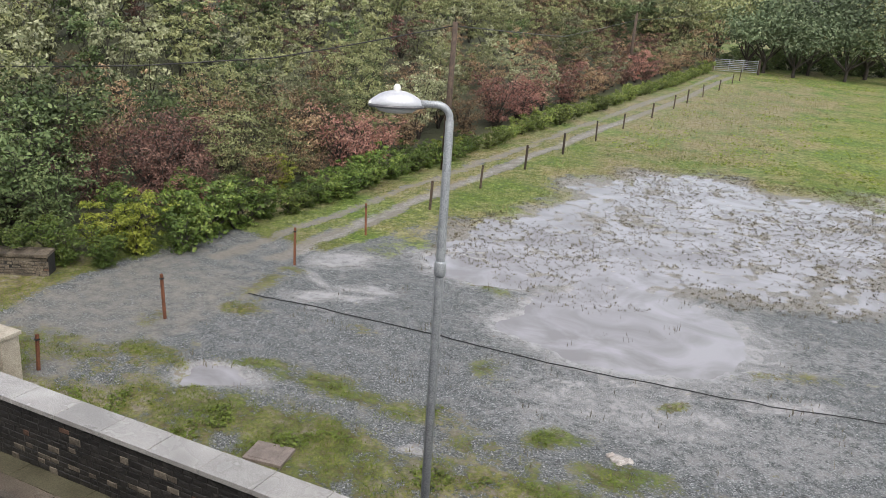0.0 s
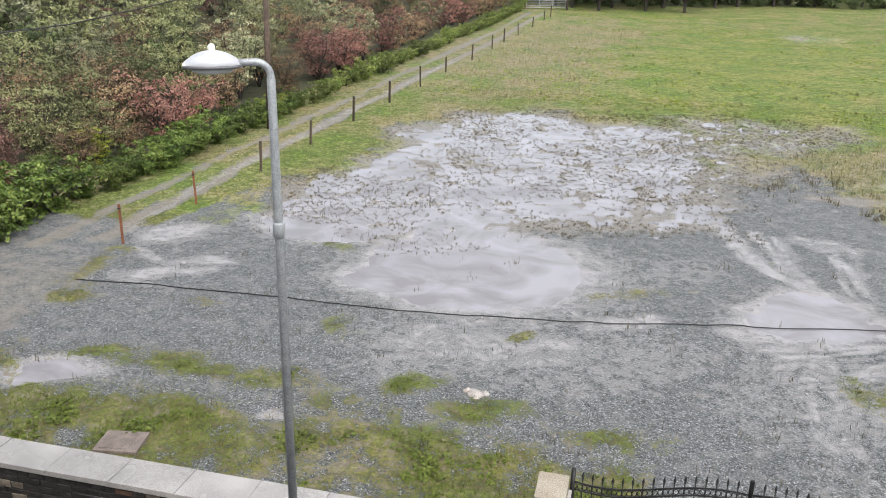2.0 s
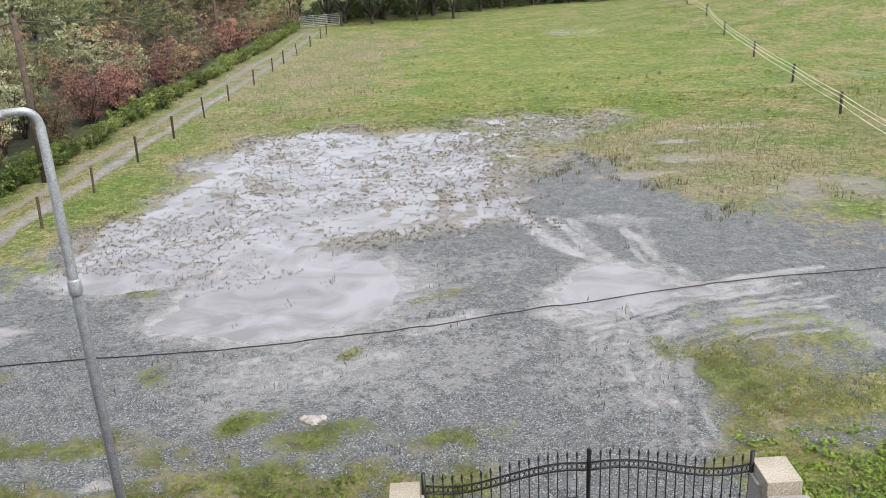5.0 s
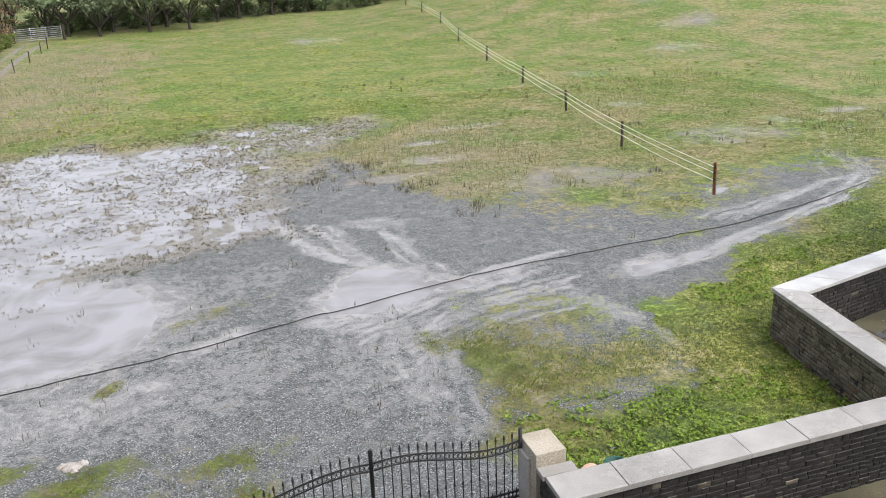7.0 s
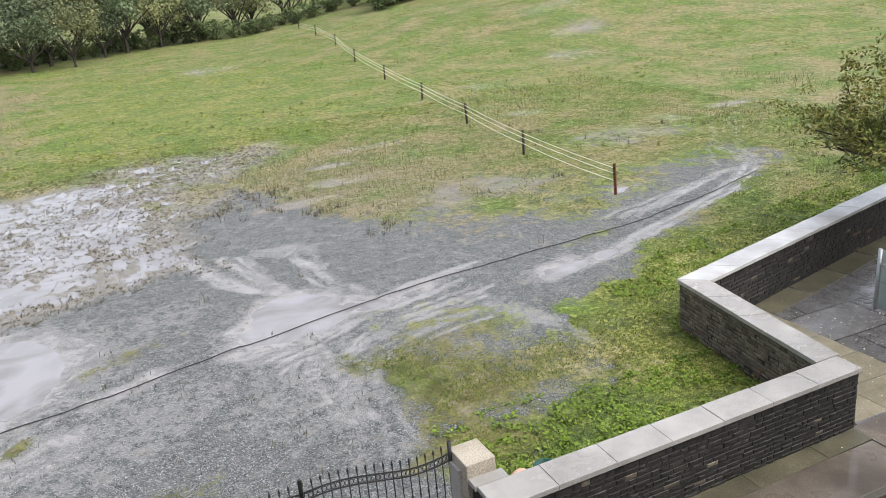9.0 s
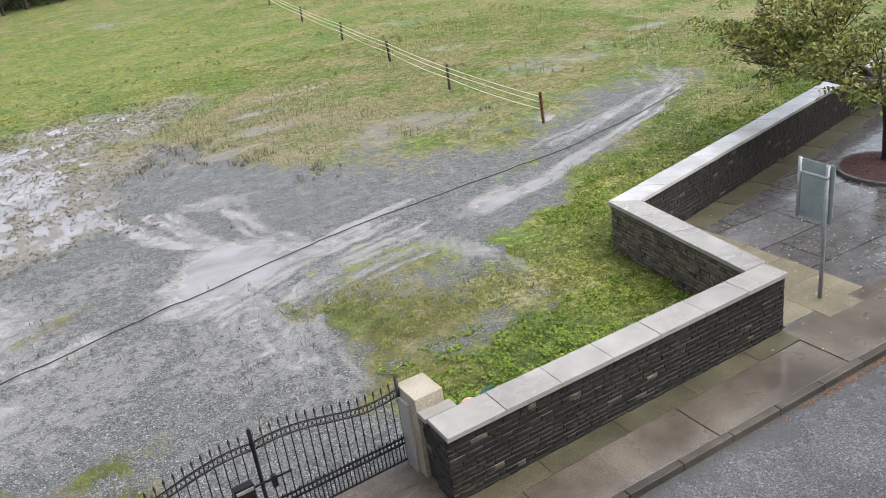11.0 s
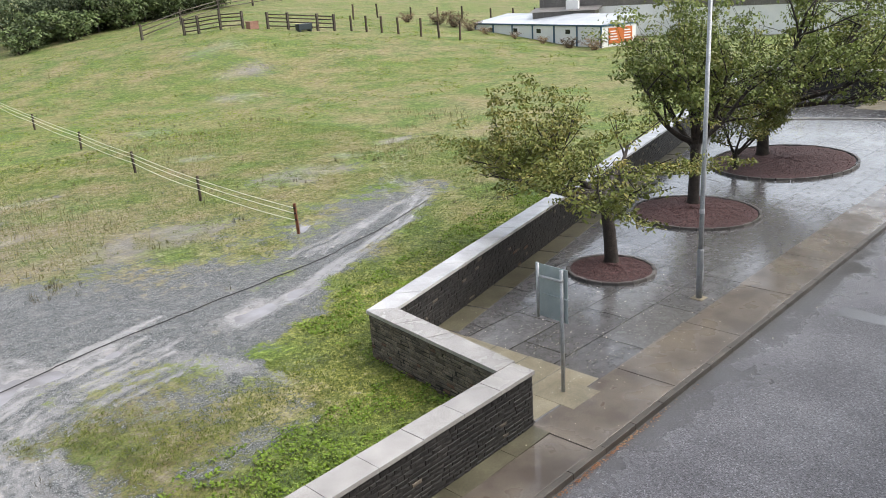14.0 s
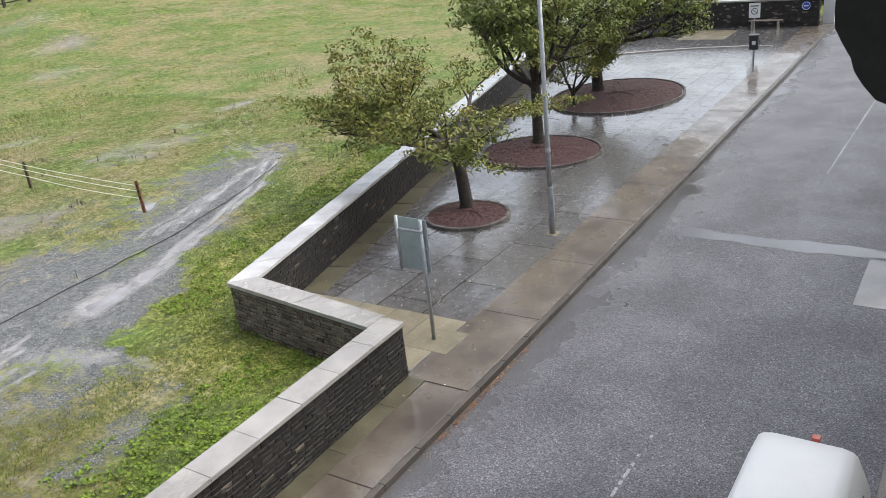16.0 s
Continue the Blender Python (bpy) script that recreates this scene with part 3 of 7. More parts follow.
def zones(x, y):
    """Grass, mud, wet, dry and pool depth at each place of the field."""
    wx, wy = x + 0.55 * vnoise(x, y, 2.6, 3), y + 0.55 * vnoise(x, y, 2.6, 9)
    top = np.interp(wx, [-14, -11, -8, -1.5, 2, 4.6, 6.2, 7.3, 8.5, 9.9, 13.3, 15.7, 18.9, 22, 24], [22, 23, 24, 27.6, 29.4, 30.2, 27.8, 24.4, 22.6, 21.5, 20.9, 22.1, 22.9, 23.4, 23.0])
    ux = wx + 1.1 * vnoise(x, y, 2.0, 141) + 0.5 * vnoise(x, y, 0.6, 143)
    low = np.interp(ux, [-14, 6.8, 8.9, 9.8, 11.3, 13.3, 15.8, 19.6, 24], [5, 5, 15.8, 15.0, 16.4, 17.9, 18.9, 20.9, 23.0])
    gravel = step(-4.5, 2.4, top - wy) * step(-1.1, 1.0, wy - low) * step(-0.4, 0.4, 23.5 - wx) * step(-0.3, 0.3, wx + 13.6)
    lane = step(-0.5, 0.5, wx + 17.3 + 0.06 * (wy - 12)) * step(-0.6, 0.6, 19.5 - wy) * step(-0.4, 0.4, -12.9 - wx)
    gravel = np.maximum(gravel, lane)
    # green by the walls, and the island beside the gate
    island = blob(ux, wy, 6.8, 12.2, 3.4, 4.3, 0, 0.6) * step(3.0, 4.8, ux)
    island = np.maximum(island, step(-0.6, 1.2, wx - 7.4) * step(-0.9, 0.9, 15.0 - wy))
    bare = np.maximum.reduce([blob(ux, wy, 6.8, 14.4, 1.3, 1.3, 0, 0.9), blob(ux, wy, 8.4, 14.6, 1.4, 1.7, 0, 0.9), 0.9 * blob(ux, wy, 6.6, 12.4, 1.4, 0.9, 0, 0.9), 0.7 * blob(ux, wy, 8.2, 12.4, 1.0, 1.0, 0, 0.9)])
    grass = np.maximum(1 - gravel, island * (1 - 0.6 * bare))
    near = step(-0.8, 0.8, 11.9 - wy + 0.05 * wx) * step(-0.6, 0.6, 0.2 - wx) * 0.82
    near = np.maximum(near, 0.75 * blob(wx, wy, -12.6, 10.8, 1.2, 1.6, 0, 0.5))
    for cx, cy, rx, ry, a, k in [(-10.9, 12.6, 1.0, 0.3, 25, 0.85), (-8.8, 12.7, 1.7, 0.4, 4, 0.75), (-6.8, 12.7, 1.2, 0.4, 10, 0.66), (-5.0, 12.1, 1.1, 0.6, 0, 0.68), (-4.2, 13.3, 0.8, 0.35, 40, 0.8), (-2.4, 12.9, 0.9, 0.45, 12, 0.62), (-0.4, 12.5, 0.9, 0.35, 10, 0.66),
                              (-9.7, 15.2, 0.55, 0.35, 0, 0.8), (-12.9, 14.6, 0.6, 0.6, 0, 0.75), (-14.1, 13.0, 0.5, 0.5, 0, 0.75), (-8.3, 19.6, 0.8, 0.4, 0, 0.6), (-6.2, 15.0, 0.45, 0.5, 30, 0.6),
                              (-0.4, 18.5, 1.5, 0.28, 38, 0.78), (-2.6, 15.6, 0.5, 0.2, 40, 0.7), (-13.6, 16.6, 0.4, 1.4, 0, 0.7), (-12.6, 22.2, 0.9, 1.8, 0, 0.7), (12.6, 19.4, 0.8, 0.25, 20, 0.8)]:
        near = np.maximum(near, k * blob(wx, wy, cx, cy, rx, ry, a, 0.85))
    near = near * (0.86 + 0.55 * vnoise(x, y, 0.9, 147, 3))
    grass = np.maximum(grass, near * gravel)
    tx = x + 0.1 * vnoise(x, y, 3.0, 7) + 0.3 * vnoise(x, y, 1.1, 137, 3)
    gx, gy = wx + 1.5 * vnoise(x, y, 6.0, 101) + 0.5 * vnoise(x, y, 1.4, 103), wy + 2.2 * vnoise(x, y, 6.0, 105) + 0.8 * vnoise(x, y, 1.4, 107)
    # the drowned stubble
    flood = np.maximum.reduce([blob(gx, gy, -6.8, 30.0, 5.2, 10.2, -3, 0.25), blob(gx, gy, -2.4, 31.0, 4.6, 8.0, 0, 0.3), blob(gx, gy, -8.8, 24.4, 4.2, 4.2, 0, 0.25), 0.85 * blob(gx, gy, -0.2, 27.4, 3.2, 3.6, 0, 0.5)])
    arm = np.maximum(blob(gx, gy, 2.0, 37.2, 5.4, 4.4, 10, 0.6), blob(gx, gy, 1.0, 32.4, 3.3, 4.5, 0, 0.6)) * 0.85
    track = np.maximum(stroke(tx, y, [(-14.6, 18), (-14.5, 45), (-14.1, 60), (-14.3, 92)], 0.36), 0.8 * stroke(tx, y, [(-15.9, 17), (-15.7, 40), (-15.6, 92)], 0.3))
    isl = step(0.2, 0.6, vnoise(x + 0.5 * y, 1.6 * y, 2.2, 57, 4))
    grass = np.where(track > 0.3, np.minimum(grass, 1 - track * 0.9), grass) * (1 - 0.95 * np.maximum(flood, 0.8 * arm) * (1 - 0.25 * isl))
    mud = np.maximum.reduce([flood, arm, track * 0.9, 0.5 * lane * (1 - 0.3 * step(15, 18, wy))])
    pool = np.zeros(np.shape(x))
    px, py = x + 0.5 * vnoise(x, y, 1.8, 203) + 0.2 * vnoise(x, y, 0.5, 205), y + 0.5 * vnoise(x, y, 1.8, 207) + 0.2 * vnoise(x, y, 0.5, 209)
    sx, sy = x + 0.22 * vnoise(x, y, 1.6, 23), y + 0.22 * vnoise(x, y, 1.6, 29)
    for cx, cy, rx, ry, a, k in POOLS + YARD_POOLS:
        pool = np.maximum(pool, k * blob(px, py, cx, cy, rx, ry, a, 0.6))
    deep = pool.copy()
    broken = 0.84 + 0.42 * vnoise(x, y, 0.7, 211, 3)
    for line, w, k in STREAKS:
        pool = np.maximum(pool, k * broken * stroke(sx, sy, line, w * 1.25))
    meadow = np.zeros(np.shape(x))
    for cx, cy, rx, ry in [(35, 55.5, 3.0, 2.4), (44, 72, 4, 3), (20.6, 37.8, 1.3, 0.8), (29, 31.7, 1.4, 0.7), (21.1, 29.4, 2.5, 1.6), (12.0, 26.0, 3.0, 1.5), (7.4, 39.7, 1.0, 2.0), (23.3, 47.8, 1.6, 1.2), (11.1, 79, 3, 3), (11.4, 35.9, 1.6, 0.7), (6.1, 28.6, 1.8, 0.6), (8.1, 30.8, 1.6, 0.8), (25, 31.1, 0.9, 0.9), (40, 64, 3, 1.5), (9, 33.5, 1.2, 0.5)]:
        meadow = np.maximum(meadow, blob(wx, wy, cx, cy, rx, ry, 0, 0.7))
    grass = grass - 0.62 * meadow * (0.75 + 0.5 * vnoise(x, y, 1.1, 113))
    mud = np.maximum(mud, meadow)
    dry = 0.3 * step(-0.4, 0.6, -14.9 - wx) * step(0, 4, wy - 16) + blob(wx, wy, -9.0, 62, 6, 22, 0, 0.8) + blob(wx, wy, 8, 30, 5, 7, 0, 0.8) + blob(wx, wy, 24, 33, 14, 10, 0, 0.8) * 0.15 - 0.9 * step(8.5, 10, x) * step(0, 3, long_wall_y(x) + 4.5 - y) - 0.5 * blob(wx, wy, 4, 60, 12, 18, 0, 0.8) - 0.7 * island * step(-0.5, 1.0, 11.8 - wy) + (0.2 + 0.8 * vnoise(x, y, 1.2, 131)) * step(-1.0, 1.0, 14.0 - wy) * step(-0.5, 0.5, 0 - wx)
    wet = np.maximum.reduce([pool * 1.1, flood, arm, gravel * 0.45, meadow * 0.7])
    g = np.clip(grass, 0, 1)
    grass = g + 4.0 * np.clip(g * (1 - g), 0, 0.25) * (0.55 * vnoise(x, y, 1.7, 121, 4) + 0.25 * vnoise(x, y, 0.5, 123, 2))
    return np.clip(grass, 0, 1), mud, wet, dry, pool, np.maximum(flood, arm), gravel, deep


WATER_Z = -0.035


def land(x, y):
    """Height of the land, and its zones."""
    grass, mud, wet, dry, pool, flood, gravel, deep = zones(x, y)
    close = 1 - step(45, 75, np.hypot(x, y))
    z = hill(x, y) + close * (0.014 * vnoise(x, y, 1.7, 21) + 0.02 * vnoise(x, y, 0.42, 33, 3))
    z = z + close * grass * (0.03 + 0.02 * vnoise(x, y, 0.3, 41, 2))
    z = z - close * deep * 0.066 * step(0.46, 0.74, deep)
    z = z - close * flood * (0.048 - 0.03 * vnoise(x, y, 0.34, 55, 2) - 0.012 * vnoise(x, y, 1.1, 56, 2) - 0.02 * np.clip(vnoise(x + 0.5 * y, 1.6 * y, 2.2, 57, 4), -0.1, 1))
    z = z + (1 - close) * (0.25 - 0.2 * step(92, 96, np.degrees(np.arctan2(y, x))) * (1 - step(101, 106, np.degrees(np.arctan2(y, x))))) * vnoise(x, y, 14, 61, 3)
    # cut away below the street
    cut = step(-0.12, 0.0, np.interp(x, [-14, -0.85, -0.8, 3.75, 3.8, 10.6], [7.6, 8.17, 9.2, 9.4, 8.53, 8.72]) - y)
    cut = np.maximum(cut, step(0.0, 0.12, x - 10.68 - 0.1 * (y - 13.0)) * step(-0.1, 0.05, long_wall_y(x) - 0.2 - y) * (x < 54))
    return z * (1 - cut) - 0.45 * cut, grass, mud, wet, dry, cut, np.maximum(pool, 0.34 * flood)


def spaced(a, b, fine, far_a, far_b, growth=1.16):
    mid = np.arange(a, b + fine * 0.5, fine)
    left, right, s = [a], [mid[-1]], fine
    while left[-1] > far_a:
        s *= growth
        left.append(left[-1] - s)
    s = fine
    while right[-1] < far_b:
        s *= growth
        right.append(right[-1] + s)
    return np.array(left[:0:-1] + list(mid) + right[1:])


def build_ground():
    xs, ys = spaced(-18.0, 24.0, 0.095, -2600, 2600, 1.2), spaced(7.6, 36.0, 0.095, -2600, 2600, 1.16)
    gx, gy = np.meshgrid(xs, ys)
    z, grass, mud, wet, dry, cut, pool = land(gx, gy)
    nx, ny = len(xs), len(ys)
    me = bpy.data.meshes.new("ground")
    me.vertices.add(nx * ny)
    me.vertices.foreach_set("co", np.stack([gx, gy, z], -1).ravel())
    i = (np.arange(ny - 1)[:, None] * nx + np.arange(nx - 1)[None, :]).ravel()
    quads = np.stack([i, i + 1, i + nx + 1, i + nx], -1)
    me.loops.add(quads.size)
    me.loops.foreach_set("vertex_index", quads.ravel())
    me.polygons.add(len(quads))
    me.polygons.foreach_set("loop_start", np.arange(len(quads)) * 4)
    me.polygons.foreach_set("use_smooth", np.ones(len(quads), bool))
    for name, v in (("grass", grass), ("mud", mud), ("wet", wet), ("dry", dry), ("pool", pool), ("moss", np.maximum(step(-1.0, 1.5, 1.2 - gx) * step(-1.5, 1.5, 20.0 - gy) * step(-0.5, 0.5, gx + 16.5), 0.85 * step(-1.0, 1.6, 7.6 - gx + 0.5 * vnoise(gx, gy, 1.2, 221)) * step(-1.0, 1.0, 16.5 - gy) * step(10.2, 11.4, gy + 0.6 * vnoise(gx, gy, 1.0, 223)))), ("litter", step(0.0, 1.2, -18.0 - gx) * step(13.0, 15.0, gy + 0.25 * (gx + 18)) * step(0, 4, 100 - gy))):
        me.attributes.new(name, "FLOAT", "POINT").data.foreach_set("value", np.asarray(v, np.float32).ravel())
    me.materials.append(M_GROUND)
    me.update(calc_edges=True)
    return tagged(new("ground", me), "waterlogged gravel yard running into rough green meadow", "ground", kind="structure")


build_ground()


def build_water():
    bm = box(-13.2, 24.5, 9.2, 42, WATER_Z - 0.004, WATER_Z)
    ob = part("water", bm, M_WATER, None)
    return tagged(ob, "muddy grey rain puddles standing on gravel and stubble", "water", kind="structure")


build_water()

# ---------------------------------------------------------------- street


def build_street():
    skew = pose(8, 7.02, 0, 0, 0, 1.0) @ pose(-8, -7, 0)
    road = part("road", box(-70, 160, 0.3, 9.0, -0.4, -0.12), M_ROAD, None)
    tagged(road, "wet dark grey asphalt road", "road", kind="structure")
    bed = part("paving_bed", box(-70, 120, 7.12, 9.6, -0.4, -0.012), M_MORTAR, None)
    bed.matrix_basis = skew
    tagged(bed, "dark bed under the pavement joints", "pavement bed", kind="structure")
    pave = root("pavement", skew, "wet brown concrete footpath laid in wide bays", "pavement", kind="structure")
    kerb = root("kerb", skew, "worn concrete kerb along the road", "kerb", kind="structure")
    shared_k = None
    for i in range(-15, 60):
        if shared_k is None:
            shared_k = part("kerb_stone", box(0.006, 0.994, 7.0, 7.13, -0.3, 0.004, 0.012), M_KERB, kerb).data
            ob = kerb.children[0]
        else:
            ob = new("kerb_stone", shared_k)
            ob.parent = kerb
        ob.location = (i * 1.0 - 0.2, 0, 0.002 * math.sin(i * 2.1))
    bays = [-13.0 + 2.95 * k for k in range(23)]
    for i, x in enumerate(bays):
        back = 7.42 + 0.028 * (x + 14) if x < -0.9 else 8.06 if x < 10 else 8.5
        if -0.9 < x + 1.4 < 4.0:
            back = 9.4
        part("paving_bay", box(x + 0.012, x + 2.938, 7.135, back, -0.1, 0.0 + 0.003 * math.sin(i * 1.7), 0.008), M_PATH, pave)
    for k in range(9):
        for x0, y0, slope, count in ((-14.0, 7.35, 0.0434, 9), (3.8, 8.27, 0.034, 5)):
            if k < count:
                a, e = x0 + 1.45 * k, x0 + 1.45 * (k + 1) - 0.012
                if x0 > 0:
                    e = min(e, 10.6)
                bm = bmesh.new()
                vs = [bm.verts.new((x, y0 + slope * (x - x0) + d, z)) for z in (-0.1, 0.009) for x, d in ((a, -0.36), (e, -0.36), (e, 0.06), (a, 0.06))]
                for q in ((3, 2, 1, 0), (4, 5, 6, 7), (0, 1, 5, 4), (1, 2, 6, 5), (2, 3, 7, 6), (3, 0, 4, 7)):
                    bm.faces.new([vs[j] for j in q])
                ob = part("edge_strip", bm, M_BUFFGREEN, pave, "greenish concrete strip at the wall's foot")
                ob.matrix_local = skew.inverted()
    near = part("near_pavement", box(-70, 120, -0.55, 0.5, -0.4, 0.0, 0.01), M_PATH, None)
    tagged(near, "wet concrete footpath below the building", "pavement", kind="structure")
    nk = part("near_kerb", box(-70, 120, 0.5, 0.62, -0.4, 0.005, 0.012), M_KERB, None)
    tagged(nk, "worn concrete kerb below the building", "kerb", kind="structure")
    dash = root("centre_line", pose(0, 0, 0), "worn white dashes of the road's centre line", "road marking", kind="structure")
    for x, run in ((8.3, 0.3), (8.75, 0.12), (9.15, 0.22), (9.45, 0.1), (9.62, 0.24), (9.95, 0.08), (10.2, 0.06), (10.75, 0.07), (31.4, 0.5), (32.0, 0.7), (32.9, 0.3)):
        part("dash", box(x, x + run, 3.88 - 0.013 * (x - 9), 3.93 - 0.013 * (x - 9), -0.14, -0.116), M_LINE, dash)
    # the long seam of the road, a lighter trench reinstatement across it and a concrete patch
    seam = root("road_seam", pose(0, 0, 0), "pale worn joint along the middle of the road", "road marking", kind="structure")
    rnd = random.Random(6)
    x = 11.6
    while x < 34:
        run = rnd.uniform(0.5, 1.4)
        part("joint", box(x, x + run, 3.80 + rnd.uniform(-0.015, 0.015) - 0.012 * (x - 14), 3.825 + rnd.uniform(-0.01, 0.02) - 0.012 * (x - 14), -0.14, -0.117), M_LINE if x > 24 else M_SEAM, seam)
        x += run + rnd.uniform(0.0, 0.25)
    bm = bmesh.new()
    lo, hi = [], []
    for i in range(25):
        u = i / 24
        y = 6.2 - 5.4 * u
        for xx, row in ((19.05 + 0.07 * math.sin(9 * u) + 0.04 * math.sin(31 * u), lo), (19.62 + 0.06 * math.sin(11 * u + 1) + 0.04 * math.sin(27 * u), hi)):
            row.append(bm.verts.new((xx, y, -0.1165)))
    for i in range(24):
        bm.faces.new((lo[i], lo[i + 1], hi[i + 1], hi[i]))
    tagged(part("road_trench", bm, M_TRENCH, None), "smoother pale reinstated trench across the road", "road patch", kind="structure")
    tagged(part("road_patch", box(16.6, 19.0, 0.63, 1.8, -0.2, -0.113, 0.004), M_PATCH, None), "light grey concrete patch at the road's edge", "road patch", kind="structure")
    # the paved recess behind the footpath
    floor = bmesh.new()
    pts = [(10.75, 8.53), (54, 9.3), (54, 23.6), (50.6, 23.0), (11.15, 13.1)]
    lo, hi = [floor.verts.new((x, y, -0.3)) for x, y in pts], [floor.verts.new((x, y, -0.002)) for x, y in pts]
    floor.faces.new(hi)
    for k in range(len(pts)):
        j = (k + 1) % len(pts)
        floor.faces.new((lo[k], lo[j], hi[j], hi[k]))
    tagged(part("recess_floor", floor, M_RECESS, None), "wet grey imprinted paving of the seating recess", "pavement", kind="structure")
    slabs = root("buff_slabs", pose(0, 0, 0), "pale buff concrete slabs beside the wall", "pavement", kind="structure")
    for k in range(5):
        y = 8.62 + 0.9 * k
        part("slab", box(10.72 + 0.03 * k + (0.1 * k if k else 0), 12.9 - 0.02 * k, y + 0.01, y + 0.89, -0.1, 0.004 + 0.002 * (k % 2), 0.006), M_BUFF, slabs)
    for k in range(18):
        x = 12.9 + 1.5 * k
        ob = part("slab", box(0.01, 1.49, 0, 0.62, -0.1, 0.006, 0.006), M_BUFFGREEN, slabs)
        ob.matrix_local = pose(x, long_wall_y(x) - 1.16, 0, 0, 0, math.degrees(math.atan2(LONG[1][1] - LONG[0][1], LONG[1][0] - LONG[0][0])))
    part("slab", box(11.55, 12.45, 8.3, 9.25, -0.1, 0.012, 0.006), M_BUFF, slabs)


M_BUFFGREEN = wet(surface("mossy_concrete", (0.075, 0.068, 0.04), (0.15, 0.135, 0.085), 1.6, 0.5, 0, 45, 0.25, 0.004, by_object=0.1), 0.15, 0.7)
M_SEAM = surface("seam_sealant", (0.13, 0.13, 0.135), (0.22, 0.22, 0.225), 6, 0.4, 0, 60, 0.2, 0.003)
M_TRENCH = wet(surface("trench_asphalt", (0.125, 0.125, 0.135), (0.17, 0.17, 0.18), 0.9, 0.3, 0, 70, 0.3, 0.004, fine_amount=0.4), 0.1, 0.8, 0.6)
M_PATCH = wet(surface("patch_concrete", (0.15, 0.147, 0.143), (0.22, 0.215, 0.21), 1.2, 0.4, 0, 60, 0.2, 0.003), 0.1, 0.7, 0.6)
M_BUFF = wet(surface("buff_concrete", (0.19, 0.163, 0.105), (0.33, 0.29, 0.205), 1.2, 0.5, 0, 45, 0.25, 0.004, by_object=0.12, rough2=0.3), 0.15, 0.6)


def recess_material():
    m, n, l, b = material("imprinted_paving", 0.25, 0, 0.5)
    br = n.new("ShaderNodeTexBrick")
    warp = tex(n, l, "noise", 1.3, 3, "World")
    g = n.new("ShaderNodeNewGeometry")
    l.new(mixed(n, l, 0.06, g.outputs["Position"], warp.outputs["Color"]), br.inputs["Vector"])
    for k, v in (("Scale", 1.0), ("Mortar Size", 0.02), ("Brick Width", 2.3), ("Row Height", 1.15), ("Mortar Smooth", 0.4)):
        br.inputs[k].default_value = v
    br.inputs["Color1"].default_value = (0.115, 0.112, 0.112, 1)
    br.inputs["Color2"].default_value = (0.16, 0.156, 0.155, 1)
    br.inputs["Mortar"].default_value = (0.022, 0.02, 0.019, 1)
    big, mid, small = tex(n, l, "noise", 0.6, 5, "World"), tex(n, l, "noise", 3.2, 5, "World", 0.7), tex(n, l, "noise", 24, 4, "World")
    sett = tex(n, l, "voronoi", 7.5, coords="World")
    tone = ramp(n, l, mid.outputs[0], [(0.32, (0.5, 0.48, 0.47)), (0.5, (0.95, 0.95, 0.95)), (0.68, (1.4, 1.4, 1.42))])
    col = mixed(n, l, 1.0, br.outputs["Color"], tone, "MULTIPLY")
    grain = ramp(n, l, small.outputs[0], [(0.3, (0.7,) * 3), (0.7, (1.25,) * 3)])
    l.new(mixed(n, l, 1.0, col, grain, "MULTIPLY"), b.inputs["Base Color"])
    l.new(ramp(n, l, mid.outputs[0], [(0.38, (0.3,) * 3), (0.6, (0.06,) * 3)]), b.inputs["Roughness"])
    h = math_node(n, l, "ADD", math_node(n, l, "MULTIPLY", br.outputs["Fac"], -0.8), math_node(n, l, "MULTIPLY", mid.outputs[0], 0.5))
    h = math_node(n, l, "ADD", h, math_node(n, l, "MULTIPLY", sett.outputs["Distance"], -0.5))
    k = bump(n, l, b, h, 0.5, 0.012)
    l.new(k.outputs[0], b.inputs["Coat Normal"])
    return m


M_RECESS = wet(recess_material(), 0.09, 1.0, 0.5)
build_street()


# ---------------------------------------------------------------- walls of slate with granite coping
def stone_meshes(mat, seed, count=6):
    """Roughly hewn unit stones, x 0..1, z 0..1, face towards -y."""
    rnd = random.Random(seed)
    out = []
    for _ in range(count):
        bm = bmesh.new()
        d = 0.011
        ring = [(0, 0), (1, 0), (1, 1), (0, 1)]
        back = [bm.verts.new((x, 0.08, z)) for x, z in ring]
        mid = [bm.verts.new((x + rnd.uniform(-0.01, 0.01), rnd.uniform(-0.004, 0.006), z + rnd.uniform(-0.03, 0.03))) for x, z in ring]
        front = [bm.verts.new((0.5 + (x - 0.5) * 0.93, -d * rnd.uniform(0.3, 1.3), 0.5 + (z - 0.5) * 0.82)) for x, z in ring]
        c = bm.verts.new((rnd.uniform(0.35, 0.65), -d * rnd.uniform(0.7, 1.7), rnd.uniform(0.35, 0.65)))
        for k in range(4):
            j = (k + 1) % 4
            bm.faces.new((back[k], back[j], mid[j], mid[k]))
            bm.faces.new((mid[k], mid[j], front[j], front[k]))
            bm.faces.new((front[k], front[j], c))
        me = bpy.data.meshes.new("stone")
        bm.normal_update()
        bm.to_mesh(me)
        bm.free()
        me.materials.append(mat)
        out.append(me)
    return out


SLATES = stone_meshes(M_STONE, 1)
BUFFS = stone_meshes(M_STONE_LIGHT, 2, 3)
RUSTS = stone_meshes(M_STONE_RUST, 3, 2)
FIELDS = stone_meshes(M_STONE_FIELD, 4)


